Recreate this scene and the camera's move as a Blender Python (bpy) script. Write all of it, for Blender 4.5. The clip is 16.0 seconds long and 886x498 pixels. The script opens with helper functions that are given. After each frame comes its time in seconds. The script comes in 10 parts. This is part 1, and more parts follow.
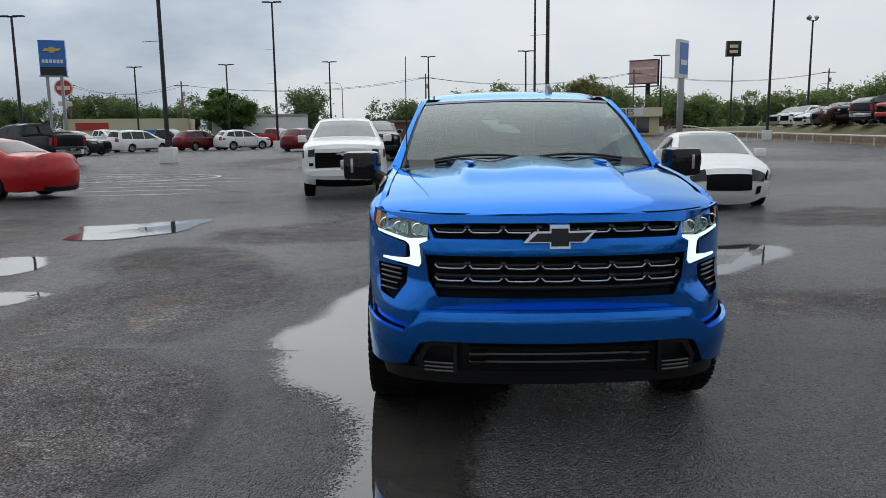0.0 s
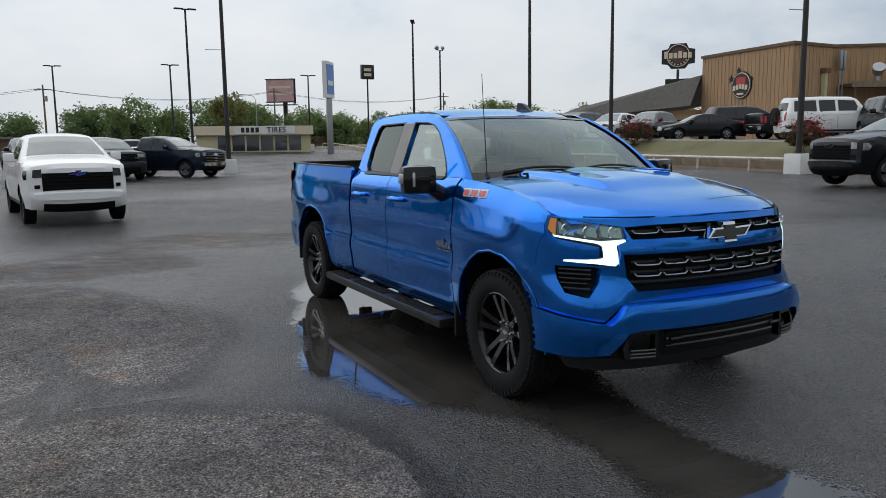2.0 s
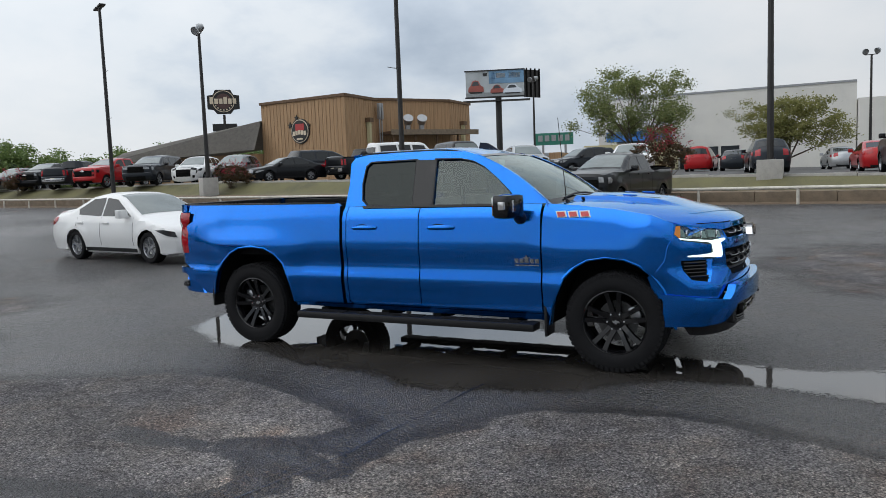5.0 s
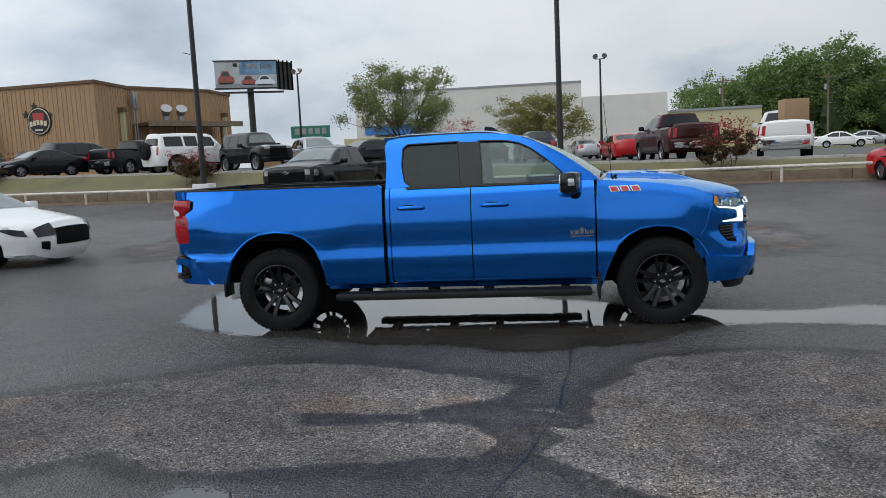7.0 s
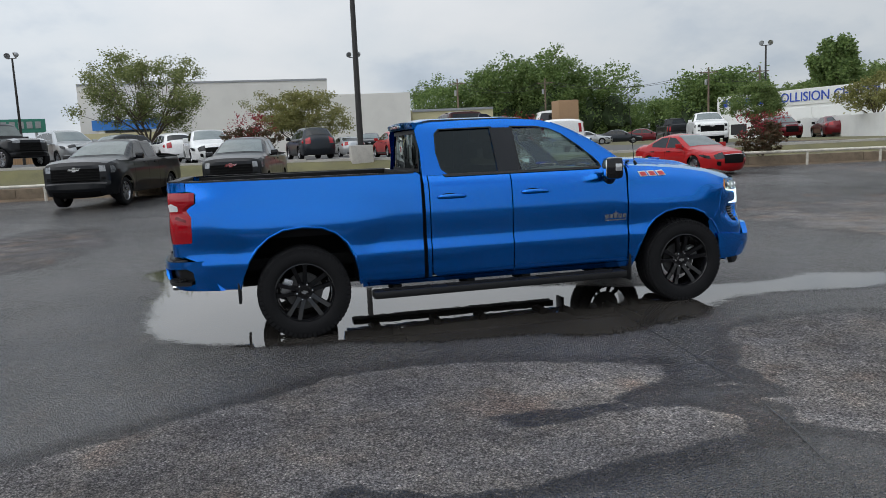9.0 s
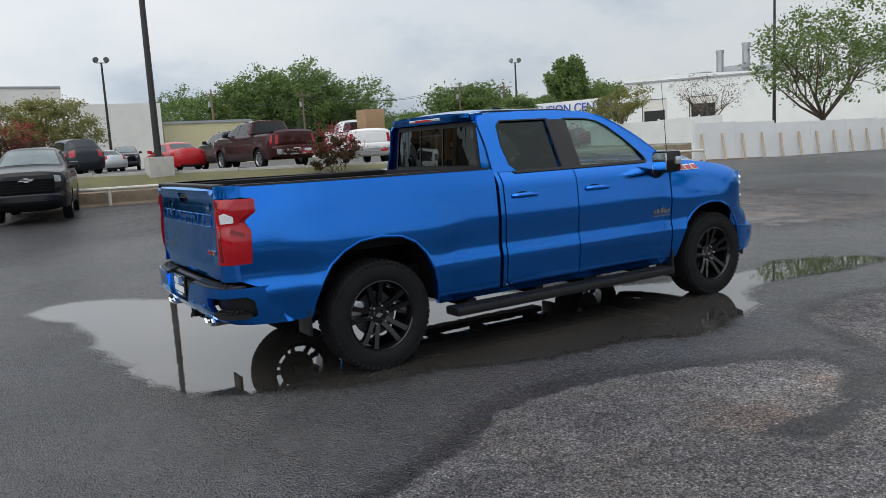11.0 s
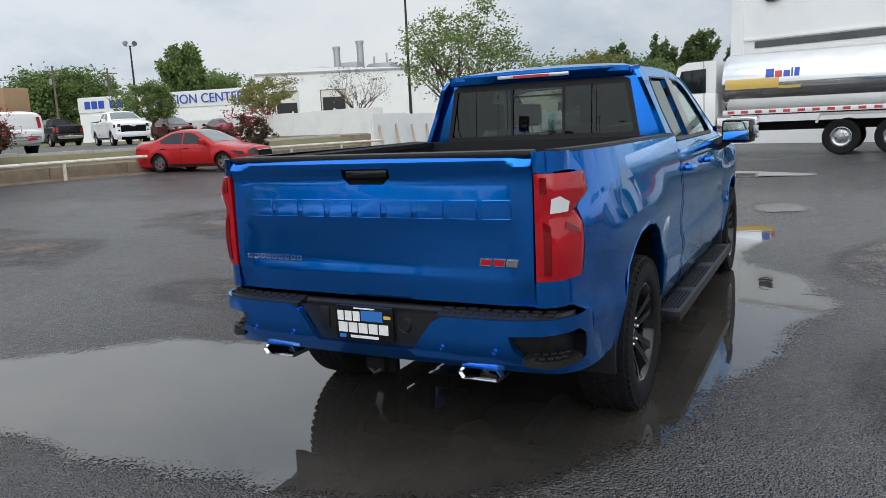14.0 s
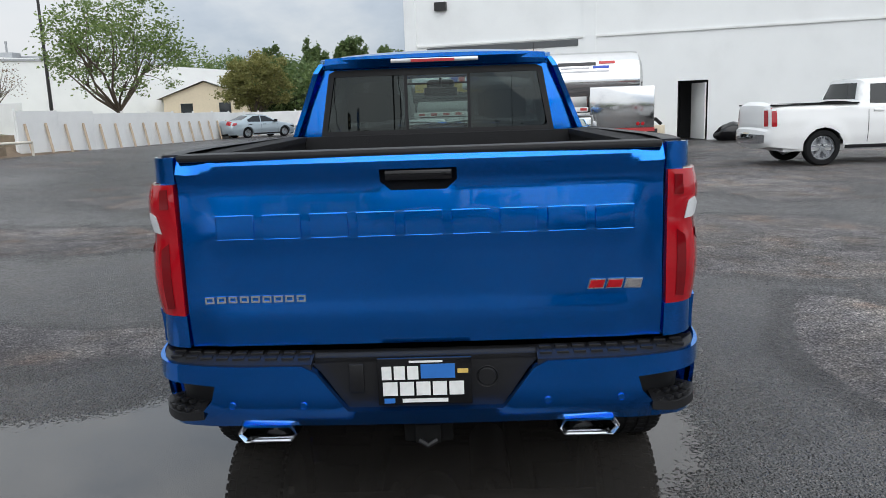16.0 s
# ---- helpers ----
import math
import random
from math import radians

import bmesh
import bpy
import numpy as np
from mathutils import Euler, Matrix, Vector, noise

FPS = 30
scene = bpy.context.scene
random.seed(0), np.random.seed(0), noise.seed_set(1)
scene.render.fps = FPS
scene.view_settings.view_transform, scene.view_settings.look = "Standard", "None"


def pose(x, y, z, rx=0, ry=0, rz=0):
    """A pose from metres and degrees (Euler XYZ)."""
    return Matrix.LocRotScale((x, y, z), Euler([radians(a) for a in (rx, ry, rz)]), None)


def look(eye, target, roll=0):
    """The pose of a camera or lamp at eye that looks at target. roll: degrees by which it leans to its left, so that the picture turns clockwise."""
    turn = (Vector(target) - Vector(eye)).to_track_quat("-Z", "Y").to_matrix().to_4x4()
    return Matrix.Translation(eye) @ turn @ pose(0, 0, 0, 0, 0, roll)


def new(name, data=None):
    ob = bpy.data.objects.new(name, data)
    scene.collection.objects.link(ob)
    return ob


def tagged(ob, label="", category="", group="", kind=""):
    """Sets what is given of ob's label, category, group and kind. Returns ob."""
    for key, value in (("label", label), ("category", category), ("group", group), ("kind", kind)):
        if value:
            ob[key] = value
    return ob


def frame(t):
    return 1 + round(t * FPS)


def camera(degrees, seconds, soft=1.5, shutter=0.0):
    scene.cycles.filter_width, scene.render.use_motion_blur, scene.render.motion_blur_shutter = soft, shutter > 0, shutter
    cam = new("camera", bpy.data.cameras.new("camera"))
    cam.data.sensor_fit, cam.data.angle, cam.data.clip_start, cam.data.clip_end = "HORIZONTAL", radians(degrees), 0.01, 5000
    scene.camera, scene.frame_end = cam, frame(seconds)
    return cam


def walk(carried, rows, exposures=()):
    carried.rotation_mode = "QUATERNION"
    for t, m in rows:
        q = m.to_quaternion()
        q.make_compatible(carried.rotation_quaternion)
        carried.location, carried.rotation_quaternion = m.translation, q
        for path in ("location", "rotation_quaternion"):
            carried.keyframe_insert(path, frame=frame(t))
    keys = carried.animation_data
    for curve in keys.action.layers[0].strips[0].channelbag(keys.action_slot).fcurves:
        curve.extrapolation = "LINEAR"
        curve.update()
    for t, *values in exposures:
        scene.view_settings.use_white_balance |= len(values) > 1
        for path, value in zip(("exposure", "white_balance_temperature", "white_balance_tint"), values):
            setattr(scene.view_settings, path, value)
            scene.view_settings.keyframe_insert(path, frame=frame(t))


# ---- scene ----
cam = camera(60.9, 16.0, 0.75)
PATH = [
    (0, (-0.563, -4.578, 1.605), (-0.565, -2.602, 1.299), -0.7),
    (0.5, (-1.323, -4.513, 1.611), (-1.079, -2.55, 1.315), 0.3),
    (1, (-2.043, -4.37, 1.614), (-1.542, -2.456, 1.322), 0.5),
    (1.5, (-2.77, -4.222, 1.606), (-2.046, -2.379, 1.325), 0.1),
    (2, (-3.496, -4.048, 1.618), (-2.578, -2.292, 1.345), -0.8),
    (2.5, (-4.186, -3.816, 1.603), (-3.086, -2.164, 1.352), -1.3),
    (3, (-4.85, -3.529, 1.618), (-3.584, -1.999, 1.383), -1.5),
    (3.5, (-5.452, -3.141, 1.615), (-4.034, -1.749, 1.389), -1.8),
    (4, (-6.022, -2.665, 1.624), (-4.468, -1.426, 1.402), -1.7),
    (4.5, (-6.508, -2.118, 1.635), (-4.831, -1.047, 1.434), -1.8),
    (6.8, (-8.118, 0.83, 1.645), (-6.16, 1.164, 1.414), -2.8),
    (7, (-8.16, 1.115, 1.64), (-6.191, 1.376, 1.405), -2.7),
    (7.5, (-8.175, 1.863, 1.639), (-6.192, 1.95, 1.393), -2.3),
    (8, (-8.11, 2.616, 1.638), (-6.128, 2.525, 1.385), -2.2),
    (8.5, (-7.946, 3.337, 1.663), (-5.983, 3.068, 1.393), -2.4),
    (9, (-7.694, 4.018, 1.652), (-5.763, 3.572, 1.381), -2.6),
    (9.5, (-7.392, 4.672, 1.658), (-5.51, 4.059, 1.369), -2.6),
    (10, (-6.966, 5.283, 1.643), (-5.141, 4.516, 1.355), -2.6),
    (10.2, (-6.766, 5.507, 1.644), (-4.968, 4.679, 1.36), -2.7),
    (12.3, (-4.124, 7.092, 1.568), (-2.7, 5.718, 1.278), -3.6),
    (12.5, (-3.861, 7.198, 1.577), (-2.481, 5.781, 1.275), -3.5),
    (13, (-3.186, 7.397, 1.583), (-1.928, 5.876, 1.26), -3.2),
    (13.5, (-2.529, 7.591, 1.589), (-1.421, 5.959, 1.261), -2.8),
    (14, (-1.873, 7.696, 1.585), (-0.956, 5.951, 1.248), -2.8),
    (14.5, (-1.243, 7.745, 1.587), (-0.554, 5.899, 1.241), -2.9),
    (15, (-0.675, 7.689, 1.573), (-0.242, 5.766, 1.23), -2.7),
    (15.5, (-0.3, 7.568, 1.574), (-0.101, 5.608, 1.232), -2.2),
    (16, (-0.139, 7.28, 1.572), (-0.085, 5.314, 1.204), -2.0),
]
walk(cam, [(t, look(eye, target, roll)) for t, eye, target, roll in PATH],
     [(0, -0.22), (2, -0.16), (4.7, -0.02), (8, 0.04), (10.2, 0.12), (12.3, 0.30), (14, 0.37), (16, 0.44)])

# ---- world and light ----
world = bpy.data.worlds.new("overcast_sky")
scene.world = world
world.use_nodes = True
wn, wl = world.node_tree.nodes, world.node_tree.links
wn.clear()
w_out = wn.new("ShaderNodeOutputWorld")
w_bg = wn.new("ShaderNodeBackground")
w_sky = wn.new("ShaderNodeTexSky")
w_sky.sky_type, w_sky.sun_disc = "NISHITA", False
w_sky.sun_elevation, w_sky.sun_rotation = radians(49), radians(333)
w_co = wn.new("ShaderNodeTexCoord")
w_sep = wn.new("ShaderNodeSeparateXYZ")
wl.new(w_co.outputs["Generated"], w_sep.inputs[0])
w_lift = wn.new("ShaderNodeMath"); w_lift.operation = "ADD"; w_lift.inputs[1].default_value = 0.45
wl.new(w_sep.outputs["Z"], w_lift.inputs[0])
w_max = wn.new("ShaderNodeMath"); w_max.operation = "MAXIMUM"; w_max.inputs[1].default_value = 0.3
wl.new(w_lift.outputs[0], w_max.inputs[0])
w_div = wn.new("ShaderNodeVectorMath"); w_div.operation = "DIVIDE"
w_cmb = wn.new("ShaderNodeCombineXYZ")
for i in range(3):
    wl.new(w_max.outputs[0], w_cmb.inputs[i])
wl.new(w_co.outputs["Generated"], w_div.inputs[0]); wl.new(w_cmb.outputs[0], w_div.inputs[1])


def cloud_noise(scale, detail, rough, off):
    n = wn.new("ShaderNodeTexNoise")
    n.inputs["Scale"].default_value, n.inputs["Detail"].default_value, n.inputs["Roughness"].default_value = scale, detail, rough
    mp = wn.new("ShaderNodeMapping"); mp.inputs["Location"].default_value = off
    wl.new(w_div.outputs[0], mp.inputs[0]); wl.new(mp.outputs[0], n.inputs["Vector"])
    return n


big, fine = cloud_noise(1.1, 6.0, 0.5, (2.3, 5.1, 0)), cloud_noise(3.4, 7.0, 0.55, (7.0, 1.2, 0))
w_mix = wn.new("ShaderNodeMix"); w_mix.data_type = "FLOAT"; w_mix.inputs["Factor"].default_value = 0.32
wl.new(big.outputs["Fac"], w_mix.inputs["A"]); wl.new(fine.outputs["Fac"], w_mix.inputs["B"])
w_ramp = wn.new("ShaderNodeValToRGB")
ramp_stops = [(0.34, (0.33, 0.39, 0.47)), (0.43, (0.465, 0.525, 0.60)), (0.50, (0.60, 0.64, 0.68)), (0.58, (0.655, 0.680, 0.708)), (0.68, (0.705, 0.720, 0.740))]
w_ramp.color_ramp.elements[0].position, w_ramp.color_ramp.elements[1].position = ramp_stops[0][0], ramp_stops[-1][0]
w_ramp.color_ramp.elements[0].color = (*ramp_stops[0][1], 1); w_ramp.color_ramp.elements[1].color = (*ramp_stops[-1][1], 1)
for pos, col in ramp_stops[1:-1]:
    w_ramp.color_ramp.elements.new(pos).color = (*col, 1)
wl.new(w_mix.outputs["Result"], w_ramp.inputs[0])
w_sky_dim = wn.new("ShaderNodeMix"); w_sky_dim.data_type = "RGBA"; w_sky_dim.blend_type = "MULTIPLY"; w_sky_dim.inputs["Factor"].default_value = 1
wl.new(w_sky.outputs[0], w_sky_dim.inputs["A"]); w_sky_dim.inputs["B"].default_value = (0.08, 0.08, 0.08, 1)
w_cov = wn.new("ShaderNodeMix"); w_cov.data_type = "RGBA"; w_cov.inputs["Factor"].default_value = 0.93
wl.new(w_sky_dim.outputs["Result"], w_cov.inputs["A"]); wl.new(w_ramp.outputs[0], w_cov.inputs["B"])
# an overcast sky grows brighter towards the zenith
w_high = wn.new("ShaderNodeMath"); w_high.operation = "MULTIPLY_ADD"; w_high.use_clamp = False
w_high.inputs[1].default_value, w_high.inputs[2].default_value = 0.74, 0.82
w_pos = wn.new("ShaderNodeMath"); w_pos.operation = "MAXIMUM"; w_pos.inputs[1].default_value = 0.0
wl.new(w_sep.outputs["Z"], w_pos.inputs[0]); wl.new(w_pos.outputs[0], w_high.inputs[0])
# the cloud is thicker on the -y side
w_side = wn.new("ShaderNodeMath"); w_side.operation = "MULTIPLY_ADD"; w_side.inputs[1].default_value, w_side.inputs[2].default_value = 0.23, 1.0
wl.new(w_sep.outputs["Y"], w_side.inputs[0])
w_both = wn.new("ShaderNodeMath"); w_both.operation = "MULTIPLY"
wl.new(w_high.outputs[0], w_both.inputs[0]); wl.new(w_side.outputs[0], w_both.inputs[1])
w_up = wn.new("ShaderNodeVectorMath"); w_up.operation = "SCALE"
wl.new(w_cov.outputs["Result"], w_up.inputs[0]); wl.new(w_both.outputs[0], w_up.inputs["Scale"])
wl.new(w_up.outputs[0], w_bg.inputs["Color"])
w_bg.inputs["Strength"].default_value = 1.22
wl.new(w_bg.outputs[0], w_out.inputs[0])

sun = new("sun", bpy.data.lights.new("sun", "SUN"))
sun.data.energy, sun.data.angle, sun.data.color = 0.9, radians(85), (1.0, 0.975, 0.94)
sun.matrix_basis = look((0, 0, 30), (7, -14, 12))

# ---- materials ----
def node_mat(name):
    m = bpy.data.materials.new(name)
    m.use_nodes = True
    nt = m.node_tree
    return m, nt.nodes, nt.links, nt.nodes["Principled BSDF"]


def ramp_node(nodes, stops):
    r = nodes.new("ShaderNodeValToRGB")
    e = r.color_ramp.elements
    e[0].position, e[0].color = stops[0][0], (*stops[0][1], 1)
    e[1].position, e[1].color = stops[-1][0], (*stops[-1][1], 1)
    for p, c in stops[1:-1]:
        e.new(p).color = (*c, 1)
    return r


def noise_node(nodes, links, co, scale, detail=4.0, rough=0.55, dist=0.0):
    n = nodes.new("ShaderNodeTexNoise")
    n.inputs["Scale"].default_value, n.inputs["Detail"].default_value = scale, detail
    n.inputs["Roughness"].default_value, n.inputs["Distortion"].default_value = rough, dist
    links.new(co, n.inputs["Vector"])
    return n


def surf(name, col, rough=0.5, metal=0.0, var=0.12, scale=6.0, fine=60.0, bump=0.0, coat=0.0, spec=0.5, stain=0.0, stretch=None):
    """A surface with colour that varies at two scales, roughness that follows it, and fine relief."""
    m, nodes, links, b = node_mat(name)
    tc = nodes.new("ShaderNodeTexCoord")
    co = tc.outputs["Object"]
    if stretch:
        mp = nodes.new("ShaderNodeMapping"); mp.inputs["Scale"].default_value = stretch
        links.new(co, mp.inputs[0]); co = mp.outputs[0]
    a, f = noise_node(nodes, links, co, scale, 5), noise_node(nodes, links, co, fine, 3)
    mx = nodes.new("ShaderNodeMix"); mx.data_type = "FLOAT"; mx.inputs["Factor"].default_value = 0.4
    links.new(a.outputs["Fac"], mx.inputs["A"]); links.new(f.outputs["Fac"], mx.inputs["B"])
    lo, hi = [max(0, c * (1 - var * 1.6 - stain)) for c in col], [min(1, c * (1 + var)) for c in col]
    r = ramp_node(nodes, [(0.3, lo), (0.5, col), (0.7, hi)])
    links.new(mx.outputs["Result"], r.inputs[0]); links.new(r.outputs[0], b.inputs["Base Color"])
    mr = nodes.new("ShaderNodeMapRange")
    mr.inputs["To Min"].default_value, mr.inputs["To Max"].default_value = max(0.02, rough * 0.8), min(1, rough * 1.2)
    links.new(a.outputs["Fac"], mr.inputs["Value"]); links.new(mr.outputs[0], b.inputs["Roughness"])
    b.inputs["Metallic"].default_value, b.inputs["Specular IOR Level"].default_value = metal, spec
    b.inputs["Coat Weight"].default_value, b.inputs["Coat Roughness"].default_value = coat, 0.04
    if bump:
        bp = nodes.new("ShaderNodeBump"); bp.inputs["Strength"].default_value = bump; bp.inputs["Distance"].default_value = 0.01
        links.new(f.outputs["Fac"], bp.inputs["Height"]); links.new(bp.outputs[0], b.inputs["Normal"])
    return m


def car_paint(name, col, metal=0.0, rough=0.3, coat=0.6):
    """Clear-coated paint with fine flakes and a breath of road film."""
    m, nodes, links, b = node_mat(name)
    tc = nodes.new("ShaderNodeTexCoord")
    fl = nodes.new("ShaderNodeTexVoronoi"); fl.inputs["Scale"].default_value = 900
    links.new(tc.outputs["Object"], fl.inputs["Vector"])
    dirt = noise_node(nodes, links, tc.outputs["Object"], 2.5, 6)
    r = ramp_node(nodes, [(0.0, [c * 0.86 for c in col]), (1.0, [min(1, c * 1.12) for c in col])])
    links.new(fl.outputs["Color"], r.inputs[0]); links.new(r.outputs[0], b.inputs["Base Color"])
    mr = nodes.new("ShaderNodeMapRange"); mr.inputs["To Min"].default_value, mr.inputs["To Max"].default_value = rough * 0.85, rough * 1.2
    links.new(dirt.outputs["Fac"], mr.inputs["Value"]); links.new(mr.outputs[0], b.inputs["Roughness"])
    b.inputs["Metallic"].default_value = metal
    b.inputs["Specular IOR Level"].default_value = 0.15
    if metal > 0.8:
        b.inputs["Specular Tint"].default_value = (0.20, 0.76, 1.0, 1)
    b.inputs["Coat Weight"].default_value, b.inputs["Coat IOR"].default_value = coat, 1.42
    cr = nodes.new("ShaderNodeMapRange"); cr.inputs["From Min"].default_value = 0.35; cr.inputs["From Max"].default_value = 0.8
    cr.inputs["To Min"].default_value, cr.inputs["To Max"].default_value = 0.0, 0.02
    links.new(dirt.outputs["Fac"], cr.inputs["Value"]); links.new(cr.outputs[0], b.inputs["Coat Roughness"])
    return m


def thin_glass(name, tint, through_amount, rough=0.01, gloss=0.1, power=3.0):
    """A pane: mirror-like by Fresnel, the rest passes straight through, tinted."""
    m, nodes, links, b = node_mat(name)
    out = nodes["Material Output"]
    tr = nodes.new("ShaderNodeBsdfTransparent"); tr.inputs[0].default_value = (*[c * through_amount for c in tint], 1)
    gl = nodes.new("ShaderNodeBsdfGlossy"); gl.inputs["Roughness"].default_value = rough; gl.inputs["Color"].default_value = (0.88, 0.97, 0.94, 1)
    lw = nodes.new("ShaderNodeLayerWeight"); lw.inputs["Blend"].default_value = 0.5
    pw = nodes.new("ShaderNodeMath"); pw.operation = "POWER"; pw.inputs[1].default_value = power
    fr = nodes.new("ShaderNodeMath"); fr.operation = "MULTIPLY_ADD"; fr.inputs[1].default_value, fr.inputs[2].default_value = 0.9 - gloss, gloss
    links.new(lw.outputs["Facing"], pw.inputs[0]); links.new(pw.outputs[0], fr.inputs[0])
    mx = nodes.new("ShaderNodeMixShader")
    links.new(fr.outputs[0], mx.inputs[0]); links.new(tr.outputs[0], mx.inputs[1]); links.new(gl.outputs[0], mx.inputs[2])
    links.new(mx.outputs[0], out.inputs["Surface"])
    nodes.remove(b)
    return m


def glow(name, col, strength):
    m, nodes, links, b = node_mat(name)
    b.inputs["Base Color"].default_value = (*col, 1)
    b.inputs["Emission Color"].default_value, b.inputs["Emission Strength"].default_value = (*col, 1), strength
    return m


BLUE = car_paint("blue_metallic_paint", (0.0, 0.162, 0.67), 0.96, 0.16, 0.9)
PAINT = {k: car_paint(k + "_car_paint", c, mt, 0.3, 0.45 if max(c) < 0.04 else 0.6) for k, c, mt in (
    ("white", (0.78, 0.78, 0.77), 0.0), ("black", (0.008, 0.009, 0.011), 0.1), ("charcoal", (0.018, 0.022, 0.028), 0.3),
    ("red", (0.40, 0.012, 0.015), 0.1), ("dark_red", (0.12, 0.006, 0.012), 0.3), ("maroon", (0.045, 0.010, 0.010), 0.3),
    ("silver", (0.42, 0.43, 0.44), 0.6), ("grey", (0.10, 0.105, 0.11), 0.5), ("navy", (0.010, 0.016, 0.032), 0.4), ("pale_blue", (0.36, 0.42, 0.46), 0.4))}
TRIM = surf("black_grained_plastic", (0.010, 0.010, 0.011), 0.45, spec=0.3, var=0.15, bump=0.15, fine=300)
GLOSS_BLACK = surf("gloss_black", (0.005, 0.005, 0.006), 0.10, var=0.1, coat=0.6, spec=0.15)
RUBBER = surf("tyre_rubber", (0.011, 0.011, 0.012), 0.75, spec=0.15, var=0.25, fine=120, bump=0.3)
CHROME = surf("chrome", (0.75, 0.76, 0.78), 0.07, 1.0, var=0.04)
SATIN = surf("satin_silver", (0.45, 0.46, 0.47), 0.28, 1.0, var=0.06)
STEEL = surf("raw_steel", (0.10, 0.10, 0.10), 0.5, 0.8, var=0.2)
ALLOY = surf("alloy_rim", (0.42, 0.43, 0.45), 0.28, 0.9, var=0.08)
DARK_RIM = surf("dark_rim", (0.03, 0.03, 0.033), 0.3, 0.5, var=0.1)
UNDER = surf("underbody", (0.008, 0.008, 0.008), 0.85, spec=0.08, var=0.3)
GLASS = thin_glass("clear_car_glass", (0.74, 0.90, 0.85), 0.80, 0.01, 0.09)
WINDSHIELD = thin_glass("green_windshield_glass", (0.70, 0.90, 0.84), 0.72, 0.01, 0.10, 3.8)
TINT = thin_glass("privacy_glass", (0.5, 0.52, 0.55), 0.09, 0.01, 0.04, 4.6)
SLIDE_GLASS = thin_glass("sliding_pane_glass", (0.80, 0.90, 0.88), 0.45, 0.01, 0.05)
CAR_GLASS = surf("dark_car_glass", (0.010, 0.013, 0.015), 0.03, var=0.1, spec=0.45)
# pale base colour stands in for sky reflected in parked cars' windshields
SCREEN_GLASS = surf("sky_toned_windshield", (0.13, 0.155, 0.15), 0.04, var=0.25, scale=1.5, spec=1.0)
RED_LENS = surf("red_lens", (0.34, 0.003, 0.009), 0.05, var=0.1, coat=0.25)
RED_HOUSING = surf("deep_red_lens", (0.15, 0.003, 0.006), 0.06, var=0.1)
CLEAR_LENS = surf("clear_lens", (0.58, 0.59, 0.60), 0.10, 0.7, var=0.15, coat=1.0)
WHITE_LENS = surf("frosted_white_lens", (0.72, 0.73, 0.74), 0.12, var=0.08)
HEADLAMP = surf("headlamp_lens", (0.26, 0.27, 0.28), 0.08, 0.4, var=0.45, scale=9, coat=0.8)
HEADLAMP_DARK = surf("smoked_headlamp_lens", (0.020, 0.022, 0.025), 0.08, 0.1, var=0.5, scale=9, coat=0.2, spec=0.3)
AMBER = surf("amber_lens", (0.85, 0.28, 0.02), 0.15, var=0.08, coat=1.0)
DRL = glow("daytime_lamp", (0.80, 0.96, 0.93), 0.95)
MIRROR = surf("mirror_glass", (0.7, 0.72, 0.73), 0.02, 1.0, var=0.02)
SEAT = surf("seat_cloth", (0.05, 0.05, 0.052), 0.85, var=0.2)
WHITE_PAINT = surf("white_paint", (0.74, 0.74, 0.72), 0.5, var=0.06, scale=1.2, stain=0.05)
LINE_PAINT = surf("road_line_paint", (0.55, 0.55, 0.53), 0.6, var=0.3, scale=3, stain=0.2)
CONCRETE = surf("concrete", (0.42, 0.40, 0.37), 0.85, var=0.14, scale=3, bump=0.3, stain=0.08)
POLE_PAINT = surf("dark_bronze_pole", (0.018, 0.016, 0.015), 0.45, var=0.2)
GALV = surf("galvanised_steel", (0.35, 0.36, 0.37), 0.4, 0.7, var=0.12)
TIMBER = surf("weathered_timber", (0.22, 0.17, 0.12), 0.85, var=0.25, scale=4, bump=0.3)
WOOD_POLE = surf("utility_pole_wood", (0.16, 0.12, 0.09), 0.9, var=0.25, scale=3, stretch=(4, 4, 0.4))
RAIL_PAINT = surf("off_white_rail_paint", (0.62, 0.58, 0.50), 0.6, var=0.15, stain=0.15)
FENCE_WHITE = surf("fence_white", (0.74, 0.74, 0.73), 0.55, var=0.05, scale=1.0, stain=0.04)
FENCE_POST = surf("bare_fence_post", (0.48, 0.38, 0.28), 0.85, var=0.15)
BARK = surf("bark", (0.10, 0.075, 0.055), 0.9, var=0.3, scale=8, bump=0.5, stretch=(3, 3, 0.6))
STUCCO_GREY = surf("grey_white_stucco", (0.70, 0.68, 0.63), 0.85, var=0.05, scale=0.5, bump=0.15, stain=0.03)
STUCCO_TAN = surf("pale_yellow_metal_siding", (0.55, 0.50, 0.30), 0.6, var=0.06, stretch=(6, 6, 0.3))
WALL_WHITE = surf("white_painted_block", (0.80, 0.81, 0.80), 0.75, var=0.04, scale=0.7, bump=0.1, stain=0.03)
CEDAR = surf("brown_board_siding", (0.42, 0.265, 0.145), 0.8, var=0.22, scale=1.5, stretch=(6, 6, 0.25), stain=0.05)
CEDAR_DARK = surf("brown_fascia", (0.15, 0.09, 0.05), 0.75, var=0.2)
SHINGLE = surf("asphalt_shingle", (0.20, 0.185, 0.165), 0.9, var=0.2, scale=3, fine=14)
DARK_OPENING = surf("unlit_interior", (0.02, 0.02, 0.022), 0.7, var=0.2)
SHOP_GLASS = surf("shop_glass", (0.03, 0.035, 0.04), 0.05, var=0.2, spec=0.8)
